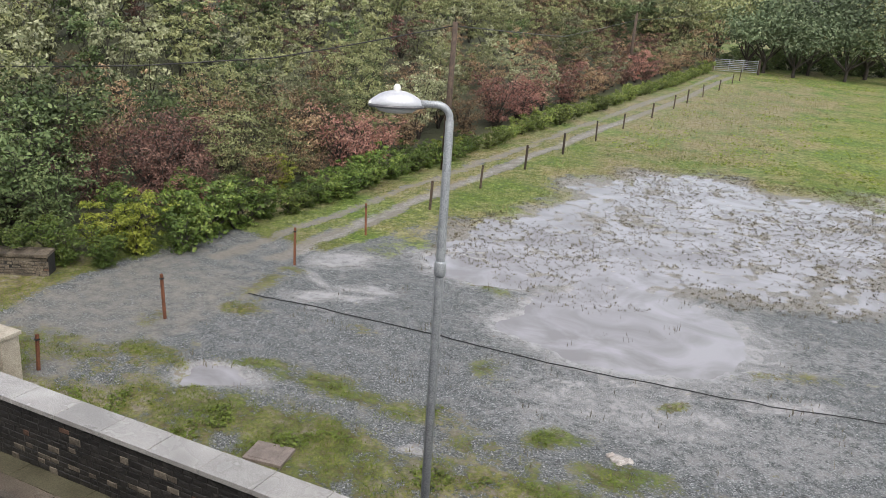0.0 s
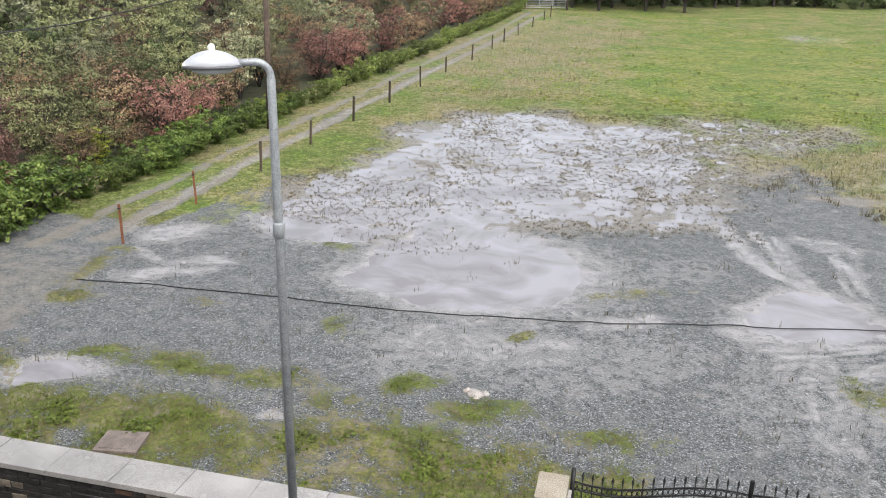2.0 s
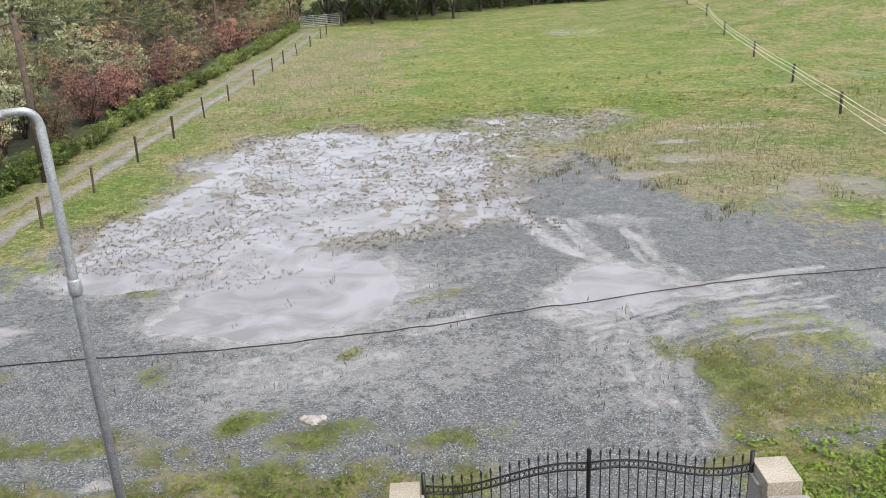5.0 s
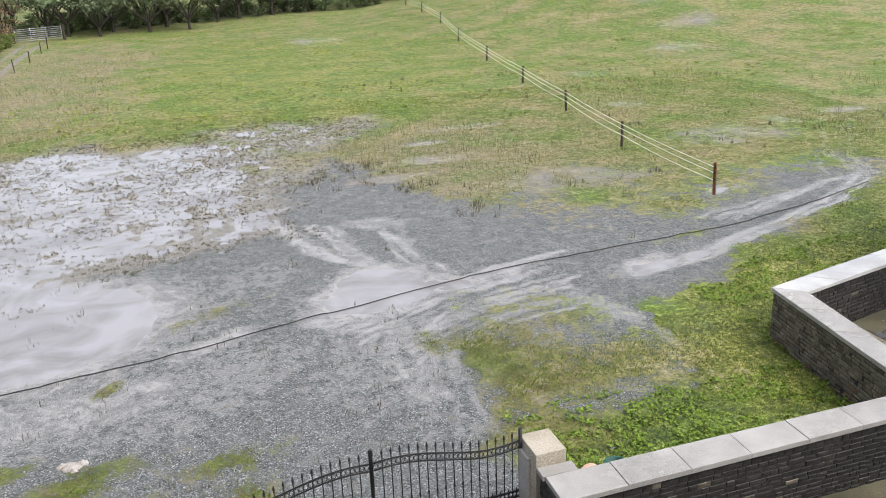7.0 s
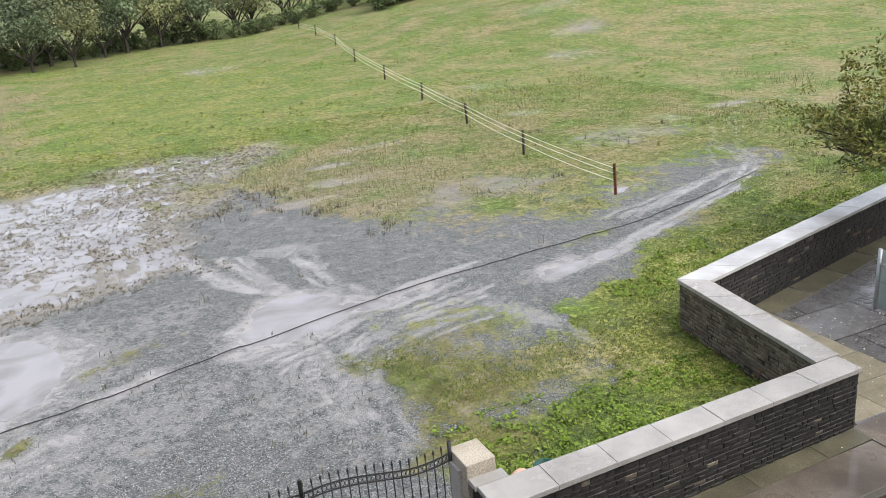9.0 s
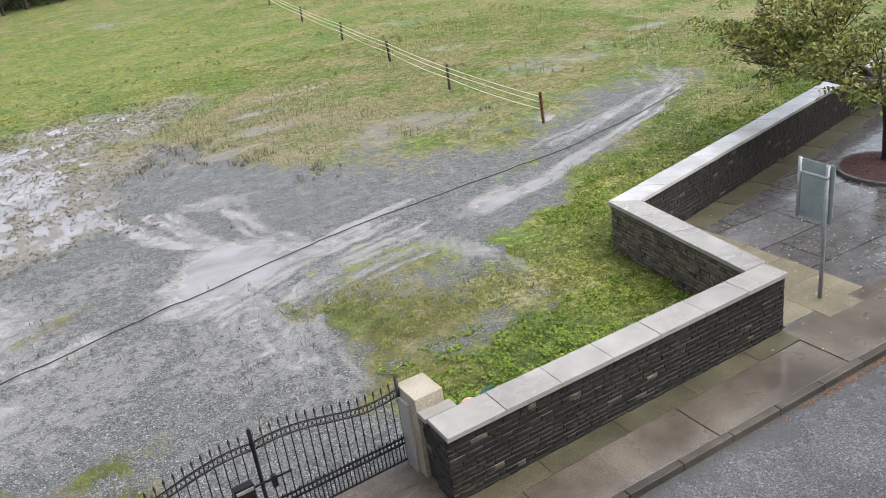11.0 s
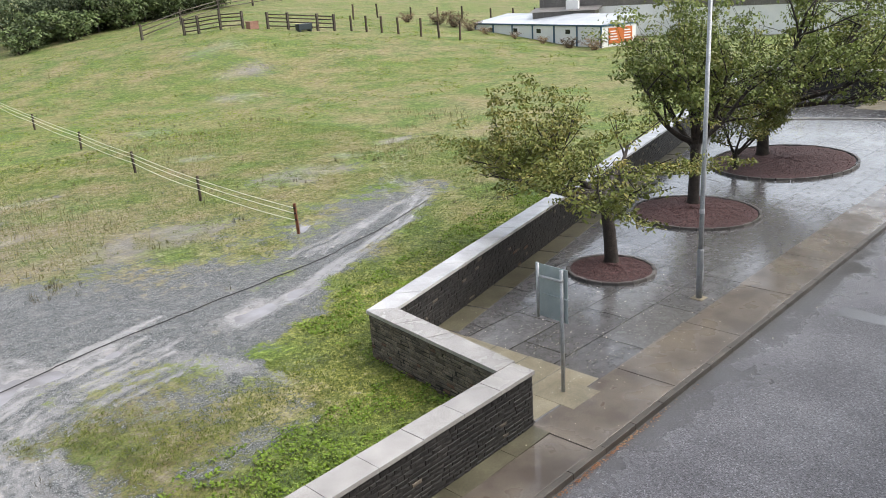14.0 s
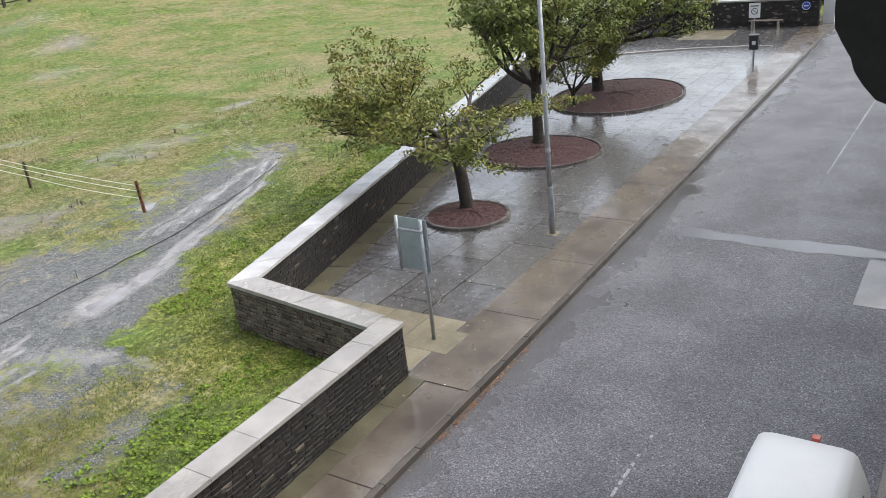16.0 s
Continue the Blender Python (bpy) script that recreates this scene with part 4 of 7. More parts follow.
def stone_face(owner, a, b, z0, z1, seed, meshes, limit=300, light=0.03, row=0.084, long=(0.11, 0.32), first=0.0):
    """Courses of stones on the face from a to b, which looks to the right of a to b."""
    rnd = random.Random(seed)
    length = math.hypot(b[0] - a[0], b[1] - a[1])
    turn = math.degrees(math.atan2(b[1] - a[1], b[0] - a[0]))
    z, made, rest = z0, 0, {}
    pieces = []
    while z < z1 - 0.02:
        h = min(row * rnd.uniform(0.75, 1.35), z1 - z)
        x = -rnd.uniform(0, 0.1)
        while x < length - 0.02:
            w = rnd.uniform(*long)
            x0, x1 = max(x, 0), min(x + w, length)
            if x1 - x0 > 0.04:
                pieces.append((x0, x1, z, h))
            x += w
        z += h
    pieces.sort(key=lambda p: abs(p[0] - first * length))
    for x0, x1, z, h in pieces:
        r = rnd.random()
        me = rnd.choice(RUSTS) if r < light * 0.12 else rnd.choice(BUFFS) if r < light else rnd.choice(meshes)
        m = pose(a[0], a[1], 0, 0, 0, turn) @ pose(x0 + 0.004, rnd.uniform(-0.006, 0.008), z + 0.004) @ Matrix.Diagonal((x1 - x0 - 0.008, 1, h - 0.008, 1))
        if made < limit:
            ob = new("stone", me)
            ob.parent = owner
            ob.matrix_basis = m
            made += 1
        else:
            vs, fs = rest.setdefault(me.materials[0], ([], []))
            base = len(vs)
            vs += [m @ v.co for v in me.vertices]
            fs += [[base + k for k in p.vertices] for p in me.polygons]
    for mat, (vs, fs) in rest.items():
        tagged(link_mesh("stone_courses", vs, fs, mat, owner), kind="stuff")


def wall_run(name, front, back, label, seed, front_face=True, back_face=False, slab=0.98, h=WALL_H, light=(0.03, 0.3), limit=300, ends=(), slab_mat=None, **more):
    """A wall between a front line and a back line, with coping slabs over it; the front looks to the right of its line."""
    ob = root(name, pose(0, 0, 0), label, "wall", kind="structure")
    ins = 0.035
    f0, f1, b0, b1 = (Vector((*p, 0)) for p in (*front, *back))
    n = (b0 - f0).normalized()
    core = bmesh.new()
    cs = [f0 + n * ins, f1 + n * ins, b1 - n * ins, b0 - n * ins]
    lo, hi = [core.verts.new((p.x, p.y, -0.45)) for p in cs], [core.verts.new((p.x, p.y, h - 0.08)) for p in cs]
    core.faces.new(list(reversed(lo)))
    core.faces.new(hi)
    for k in range(4):
        j = (k + 1) % 4
        core.faces.new((lo[k], lo[j], hi[j], hi[k]))
    part("core", core, M_MORTAR, ob)
    if front_face:
        stone_face(ob, cs[0], cs[1], -0.1, h - 0.085, seed, SLATES, limit, light[0], **more)
    if back_face:
        stone_face(ob, cs[2], cs[3], -0.1, h - 0.085, seed + 1, FIELDS, limit, light[1])
    for k, (p, q) in enumerate(ends):
        stone_face(ob, cs[p], cs[q], -0.1, h - 0.085, seed + 5 + k, SLATES, limit, light[0])
    length = (f1 - f0).length
    count = max(1, round(length / slab))
    for k in range(count):
        s, e = k / count, (k + 1) / count
        g = 0.004 / length
        quad = [f0.lerp(f1, s + g) - n * 0.03, f0.lerp(f1, e - g) - n * 0.03, b0.lerp(b1, e - g) + n * 0.03, b0.lerp(b1, s + g) + n * 0.03]
        bm = bmesh.new()
        dz = 0.003 * math.sin(k * 2.3 + seed)
        lo, hi = [bm.verts.new((p.x, p.y, h - 0.08)) for p in quad], [bm.verts.new((p.x, p.y, h + dz)) for p in quad]
        bm.faces.new(list(reversed(lo)))
        top = bm.faces.new(hi)
        for i in range(4):
            j = (i + 1) % 4
            bm.faces.new((lo[i], lo[j], hi[j], hi[i]))
        bmesh.ops.bevel(bm, geom=list(top.edges), offset=0.008, segments=2, affect="EDGES", profile=0.5)
        part("coping_slab", bm, slab_mat or M_COPING, ob)
    return ob


def build_walls():
    # beside the gate, along the footpath
    wall_run("wall_street", ((3.80, 8.27), (10.62, 8.50)), ((3.80, 8.78), (10.62, 8.95)), "dark slate wall with pale granite coping along the footpath", 11, True, True, 0.97, ends=((1, 2), (3, 0)))
    wall_run("wall_stub", ((3.80, 9.05), (3.80, 8.82)), ((4.27, 9.05), (4.27, 8.82)), "short slate wall with pale coping joining the gate pillar", 61, True, False, 0.5, limit=60)
    wall_run("wall_return", ((10.66, 8.985), (11.15, 12.72)), ((10.20, 8.985), (10.70, 13.15)), "slate wall returning from the footpath, with pale coping", 21, True, True, 0.93, light=(0.03, 0.4))
    wall_run("wall_long", ((11.16, 12.74), (50.3, 22.60)), ((10.70, 13.16), (50.3, 23.12)), "long dark slate wall with wet coping whitened for sky sheen, beside the meadow", 31, True, False, 1.05, slab_mat=M_COPING_SHEEN, limit=300, light=(0.035, 0.3), ends=((3, 0),))
    wall_run("wall_lane", ((-14.2, 7.34), (-0.82, 7.92)), ((-14.2, 7.82), (-0.82, 8.42)), "dark slate wall with pale granite coping beside the field lane", 41, True, False, 0.97, limit=300, light=(0.11, 0.3), ends=((1, 2),), row=0.1, long=(0.12, 0.28), first=0.45)
    wall_run("wall_end", ((50.6, 22.6), (50.6, 8.55)), ((51.1, 22.6), (51.1, 8.55)), "slate wall with white coping closing the recess", 51, True, False, 1.2, h=1.5, limit=300, light=(0.08, 0.3), ends=((1, 2),))


build_walls()


def build_building():
    ob = root("facade", pose(0, 0, 0), "plain painted house front above the street", "building", kind="structure")
    part("wall", box(-60, 60, -1.0, -0.56, -0.4, 8.75), M_FACADE, ob)
    part("eaves", box(-60, 60, -0.6, -0.35, 8.5, 8.75, 0.03), M_IRON, ob)


build_building()


# ---------------------------------------------------------------- things
def at_ground(x, y):
    return float(land(np.array([x], float), np.array([y], float))[0][0])


def build_gate():
    a, b = Vector((*GATE_L, 0)), Vector((*GATE_R, 0))
    mid = a.lerp(b, 0.5)
    turn = math.degrees(math.atan2(b.y - a.y, b.x - a.x))
    half = (b - a).length / 2

    def crest(u):
        """Height of the top rail; u runs 0 at the centre post to 1 at the hinge."""
        return 1.40 + 0.13 * math.cos(math.pi * (u * 1.32 - 0.16)) + 0.05 * max(0.0, u - 0.72) * 3

    for side, ref in ((1, b), (-1, a)):
        leaf = root("gate_leaf", pose(mid.x, mid.y, 0, 0, 0, turn), "black wrought iron driveway gate leaf with spear tops, closed", "gate", "driveway gate leaves")
        n = 17
        w = half - 0.03
        for k in range(1, n):
            u = k / n
            x = side * (0.03 + u * w)
            top = crest(u) + 0.14
            bm = tube([(x, 0, 0.09), (x, 0, top)], 0.0085, 6)
            lathe([(0.008, top - 0.075), (0.016, top - 0.07), (0.016, top - 0.055), (0.007, top - 0.05), (0.021, top - 0.03), (0.002, top + 0.045)], 6, (x, 0), 0.5, bm)
            lathe([(0.0085, 0.80), (0.017, 0.82), (0.017, 0.85), (0.0085, 0.87)], 6, (x, 0), 1, bm)
            part("bar", bm, M_IRON, leaf)
        for k in range(0, n):
            x = side * (0.03 + (k + 0.5) / n * w)
            bm = tube([(x, 0, 0.09), (x, 0, 0.50)], 0.007, 6)
            lathe([(0.007, 0.47), (0.015, 0.49), (0.001, 0.55)], 6, (x, 0), 0.6, bm)
            part("dog_bar", bm, M_IRON, leaf)
        for name, low in (("top_rail", 0.0), ("top_rail", -0.115)):
            pts = [(side * (0.03 + k / 24 * w), 0, crest(k / 24) + low) for k in range(25)]
            part(name, tube(pts, 0.013, 6), M_IRON, leaf)
        for z in (0.09, 0.38, 0.48):
            part("rail", box(min(side * 0.03, side * half), max(side * 0.03, side * half), -0.014, 0.014, z - 0.012, z + 0.012, 0.003), M_IRON, leaf)
        for k in range(34):
            u = (k + 0.5) / 34
            x, z = side * (0.03 + u * w), crest(u) - 0.058
            ring = [(x + 0.03 * math.cos(t), 0, z + 0.042 * math.sin(t)) for t in [2 * math.pi * i / 8 for i in range(9)]]
            part("scroll", tube(ring, 0.006, 4, cap=False), M_IRON, leaf)
            ring = [(x + 0.028 * math.cos(t), 0, 0.43 + 0.036 * math.sin(t)) for t in [2 * math.pi * i / 8 for i in range(9)]]
            part("scroll", tube(ring, 0.006, 4, cap=False), M_IRON, leaf)
        x = side * half
        part("hinge_post", tube([(x, 0, 0.0), (x, 0, 1.52)], 0.03, 10), M_IRON, leaf)
        if side == 1:
            part("meeting_post", tube([(0.0, 0, 0.03), (0.0, 0, 1.72), (0, 0, 1.735)], [0.03, 0.03, 0.02], 10), M_IRON, leaf)
            part("latch_bar", box(-0.18, 0.42, -0.06, -0.035, 0.86, 0.885, 0.004), M_IRON, leaf)
            part("latch_plate", box(0.12, 0.2, -0.05, 0.02, 0.72, 0.9, 0.004), M_IRON, leaf)
        else:
            box_ob = part("post_box", box(-0.42, -0.14, -0.17, -0.03, 0.72, 1.02, 0.02), M_IRON, leaf, "black metal letter box")
            lid = part("flap", box(-0.4, -0.16, -0.185, -0.165, 0.94, 0.99, 0.005), M_GALV, box_ob, "grey flap of the letter box")
    for x, y, w in ((3.98, 9.33, 0.23), (-0.90, 9.05, 0.2)):
        p = root("gate_pillar", pose(x, y, 0, 0, 0, 2), "buff cast concrete gate pillar with a notched top", "pillar", "gate pillars")
        part("shaft", box(-w, w, -0.27, 0.27, -0.2, 1.12, 0.012), M_CONCRETE, p)
        cap = box(-w - 0.0, w, -0.28, 0.28, 1.124, 1.36, 0.012)
        part("cap", cap, M_CONCRETE, p)
        sx = -1 if x > 0 else 1
        part("rebate", box(min(sx * w, sx * (w + 0.05)), max(sx * w, sx * (w + 0.05)), -0.1, 0.2, -0.1, 1.2, 0.008), M_COPING, p)
    # sill under the gate
    tagged(part("gate_sill", box(-0.7, 3.75, 9.02, 9.66, -0.3, 0.012, 0.01), M_PATH, None), "wet concrete sill under the gate", "sill", kind="structure")


def build_lamp_post(x, y, top, head):
    ob = root("street_lamp", pose(x, y, 0), "grey galvanised street lamp post standing on the wet footpath" if not head else "galvanised street lamp post with white oval lantern", "street lamp")
    part("base", tube([(0, 0, -0.05), (0, 0, 1.25), (0, 0, 1.3)], [0.078, 0.078, 0.062], 16), M_GALV, ob)
    part("base_door", box(-0.035, 0.035, -0.084, -0.07, 0.45, 0.95, 0.004), M_GALV, ob)
    if not head:
        part("shaft", tube([(0, 0, 1.28), (0, 0, 2.2), (0, 0, top)], [0.06, 0.058, 0.045], 16), M_GALV, ob)
        part("band", lathe([(0.062, 2.2), (0.066, 2.21), (0.066, 2.3), (0.062, 2.31)], 16), M_LAMP, ob, "pale tape band")
        part("foot", box(-0.16, 0.16, -0.16, 0.16, -0.05, 0.02, 0.01), M_BUFF, ob, "rust-stained concrete patch")
        return ob
    away = Vector(head).normalized()
    pts = [(0, 0, 1.28), (0, 0, 5.16), (0, 0, top - 0.16)]
    for k in range(7):
        a = radians(15 * k)
        pts.append((away.x * 0.14 * (1 - math.cos(a)), away.y * 0.14 * (1 - math.cos(a)), top - 0.14 + 0.14 * math.sin(a)))
    pts.append((away.x * 0.34, away.y * 0.34, top))
    part("shaft", tube(pts, [0.052, 0.048, 0.042] + [0.036] * 7 + [0.033], 16), M_GALV, ob)
    part("collar", lathe([(0.05, 5.05), (0.062, 5.07), (0.062, 5.2), (0.05, 5.22)], 16), M_GALV, ob)
    # lantern: a flattened egg, with its bowl below and the light cell above
    body = bmesh.new()
    mat = pose(away.x * 0.53, away.y * 0.53, top - 0.03, 0, 0, math.degrees(math.atan2(away.y, away.x)))
    def egg(u):
        return math.sin(math.pi * u) ** 0.62
    rings = []
    for i in range(15):
        u = i / 14
        xx, r = -0.27 + 0.54 * u, max(0.012, egg(min(max(u, 0.004), 0.985)))
        ring = []
        for k in range(20):
            a = 2 * math.pi * k / 20
            up = math.sin(a)
            ring.append(body.verts.new(mat @ Vector((xx, 0.125 * r * math.cos(a), (0.14 if up > 0 else 0.05) * r * up + 0.01))))
        rings.append(ring)
    for p, q in zip(rings, rings[1:]):
        for k in range(20):
            body.faces.new((p[k], p[(k + 1) % 20], q[(k + 1) % 20], q[k])).smooth = True
    body.faces.new(rings[0])
    body.faces.new(list(reversed(rings[-1])))
    lantern = part("lantern", body, M_LAMP, ob, "silver-white oval lantern")
    rim = bmesh.new()
    pts = [mat @ Vector((0.262 * math.cos(t), 0.124 * math.sin(t), 0.0)) for t in [2 * math.pi * k / 28 for k in range(29)]]
    tube(pts, 0.016, 6, rim, cap=False)
    part("rim", rim, M_GASKET, lantern, "dark gasket band")
    bowl = lathe([(0.01, -0.075), (0.06, -0.07), (0.10, -0.055), (0.118, -0.03), (0.12, -0.012)], 20)
    bmesh.ops.transform(bowl, matrix=mat @ Matrix.Diagonal((1.7, 0.85, 1, 1)), verts=bowl.verts)
    part("bowl", bowl, M_LENS, lantern, "frosted clear lamp bowl")
    cell = lathe([(0.03, 0.12), (0.034, 0.14), (0.034, 0.18), (0.026, 0.2), (0.004, 0.21)], 12)
    bmesh.ops.transform(cell, matrix=mat, verts=cell.verts)
    part("photocell", cell, M_CELL, lantern, "small white light sensor")
    return ob


def build_sign():
    ob = root("road_sign", pose(12.0, 8.86, 0, 0, 0, -4), "road sign on a grey post seen from behind, in pale slabs", "road sign")
    part("post", tube([(0, 0, -0.05), (0, 0, 2.58)], 0.038, 12), M_GALV, ob)
    part("post", tube([(-0.10, 0.52, 1.52), (-0.10, 0.52, 2.66)], 0.034, 12), M_GALV, ob)
    panel = part("panel", box(0.05, 0.065, -0.1, 0.62, 1.48, 2.58, 0.004), M_SIGN, ob, "pale blue-grey back of the sign")
    for z in (1.98,):
        part("rib", box(0.02, 0.05, -0.08, 0.6, z - 0.012, z + 0.012, 0.003), M_SIGN, panel)
    part("clamp", tube([(-0.02, -0.04, 2.36), (-0.09, 0.54, 2.38)], 0.03, 10), M_GALV, panel)


def build_fences():
    # stakes along the track
    rnd = random.Random(5)
    ys = [9.7, 13.0, 17.8, 21.4, 25.45, 29.6, 34.2, 38.8, 43.6, 48.9, 55.0, 61.0, 65.2, 70.5, 76.6, 83.0, 86.5]
    for k, y in enumerate(ys):
        x = -13.83 + 0.011 * (y - 10) + rnd.uniform(-0.06, 0.06)
        h = 0.96 + rnd.uniform(-0.04, 0.16) if k else 0.78
        rusty = k < 4
        ob = root("fence_post", pose(x, y, at_ground(x, y), rnd.uniform(-3, 3), rnd.uniform(-3, 3), rnd.uniform(0, 90)),
                  "rusty red-brown metal fence stake in gravel" if rusty else "dark weathered wooden fence stake beside the track", "fence post", "stakes along the track")
        w = 0.031 if rusty else 0.042
        part("stake", box(-w, w, -w, w, -0.25, h, 0.012), M_RUST if rusty else M_STAKE, ob)
        if rusty:
            part("bracket", box(-w - 0.012, w + 0.012, -w - 0.01, w + 0.01, h - 0.13, h - 0.09, 0.003), M_IRON, ob)
        else:
            part("insulator", tube([(0, -w, h - 0.1), (0, -w - 0.05, h - 0.1)], 0.016, 8), M_IRON, ob)
    # tape fence across the meadow
    line = [(15.62, 22.48), (16.08, 29.6), (17.24, 37.5), (18.5, 46.4), (20.1, 57.3), (21.7, 69.0), (23.4, 80.0), (24.8, 92.0), (26.5, 106.0)]
    posts = []
    for k, (x, y) in enumerate(line):
        z = at_ground(x, y)
        ob = root("fence_post", pose(x, y, z, rnd.uniform(-2, 2), rnd.uniform(-2, 2), rnd.uniform(0, 60)), "red-brown wooden fence post carrying white electric tape" if k == 0 else "dark wooden fence post carrying white electric tape", "fence post", "posts of the tape fence")
        part("stake", box(-0.045, 0.045, -0.045, 0.045, -0.2, 1.04 + rnd.uniform(-0.03, 0.04), 0.01), M_RUST if k == 0 else M_STAKE, ob)
        for h in (0.52, 0.74, 0.93):
            part("insulator", box(-0.06, -0.042, -0.03, 0.03, h - 0.03, h + 0.03, 0.004), M_IRON, ob)
        posts.append((x, y, z))
    for h in (0.50, 0.74, 0.93):
        pts = []
        for (x0, y0, z0), (x1, y1, z1) in zip(posts, posts[1:]):
            for i in range(8):
                u = i / 8
                pts.append((x0 + (x1 - x0) * u - 0.06, y0 + (y1 - y0) * u, z0 + (z1 - z0) * u + h - 0.16 * u * (1 - u) * (2 if h < 0.6 else 1)))
        bm = bmesh.new()
        tube(pts, 0.0125, 5, bm)
        tagged(part("fence_tape", bm, M_TAPE, None), "white electric fence tape strung between the meadow posts", "fence tape", "strands of the tape fence")


def build_cable():
    pts = []
    keys_x = [-13.3, -11.5, -8.1, -4.6, -2.7, -0.8, 1.6, 4.5, 7.8, 11.4, 14.6, 17.3, 21.3]
    keys_y = [15.32, 15.68, 15.94, 16.25, 16.58, 17.0, 17.65, 18.48, 19.04, 19.34, 19.68, 20.4, 21.75]
    for i in range(240):
        x = -13.3 + i * (34.3 / 239)
        y = float(np.interp(x, keys_x, keys_y)) + 0.025 * math.sin(x * 1.3) + 0.012 * math.sin(x * 3.7)
        pts.append((x, y, max(at_ground(x, y), WATER_Z) + 0.022))
    bm = tube(pts, 0.013, 6)
    tagged(part("ground_cable", bm, M_HOSE, None), "long black cable lying across the flooded gravel", "cable")
    for name, line, hs in (("overhead_wire", [(-42, 8.0, 4.6), (-28.0, 19.3, 3.96), (-24.5, 22.2, 4.18), (-20.9, 25.6, 4.65), (-19.1, 28.2, 5.2), (-16.4, 31.8, 6.1), (-18.6, 51, 4.9), (-20.1, 72.3, 5.5), (-20.0, 93, 5.7), (-16.7, 108.8, 7.4)], 0.025),):
        pts = []
        for p, q in zip(line, line[1:]):
            for i in range(12):
                u = i / 12
                v = Vector(p).lerp(Vector(q), u)
                v.z -= 0.004 * u * (1 - u) * (Vector(q) - Vector(p)).length
                pts.append(v)
        tagged(part(name, tube(pts, hs, 5), M_HOSE, None), "black overhead line running along the thicket", "wire")
    for x, y, h in ((-16.35, 31.6, 6.25), (-20.1, 72.3, 5.7), (-16.7, 108.8, 7.5)):
        ob = root("telegraph_pole", pose(x, y, at_ground(x, y), 0, 1, 0), "dark wooden telegraph pole rising from the hedge", "telegraph pole", "telegraph poles")
        part("shaft", tube([(0, 0, -0.3), (0, 0, h)], [0.16, 0.11], 10), M_STAKE, ob)
        part("insulator", lathe([(0.03, h), (0.05, h + 0.05), (0.02, h + 0.12)], 8), M_STAKE, ob)


def build_field_gate():
    a, b = Vector((-16.6, 92.6, 0)), Vector((-12.6, 94.6, 0))
    z = at_ground(-14.5, 93.5)
    ob = root("field_gate", pose(a.x, a.y, z, 0, 0, math.degrees(math.atan2(b.y - a.y, b.x - a.x))), "closed galvanised seven-bar field gate across the track", "gate")
    w = (b - a).length
    for k in range(7):
        part("bar", tube([(0, 0, 0.2 + 0.19 * k), (w, 0, 0.2 + 0.19 * k)], 0.03, 6), M_GALV, ob)
    for x in (0.0, w * 0.33, w * 0.66, w):
        part("upright", tube([(x, 0, 0.15), (x, 0, 1.38)], 0.03, 6), M_GALV, ob)
    for x in (-0.2, w + 0.2):
        part("gate_post", box(x - 0.1, x + 0.1, -0.1, 0.1, -0.3, 1.5, 0.02), M_STAKE, ob)


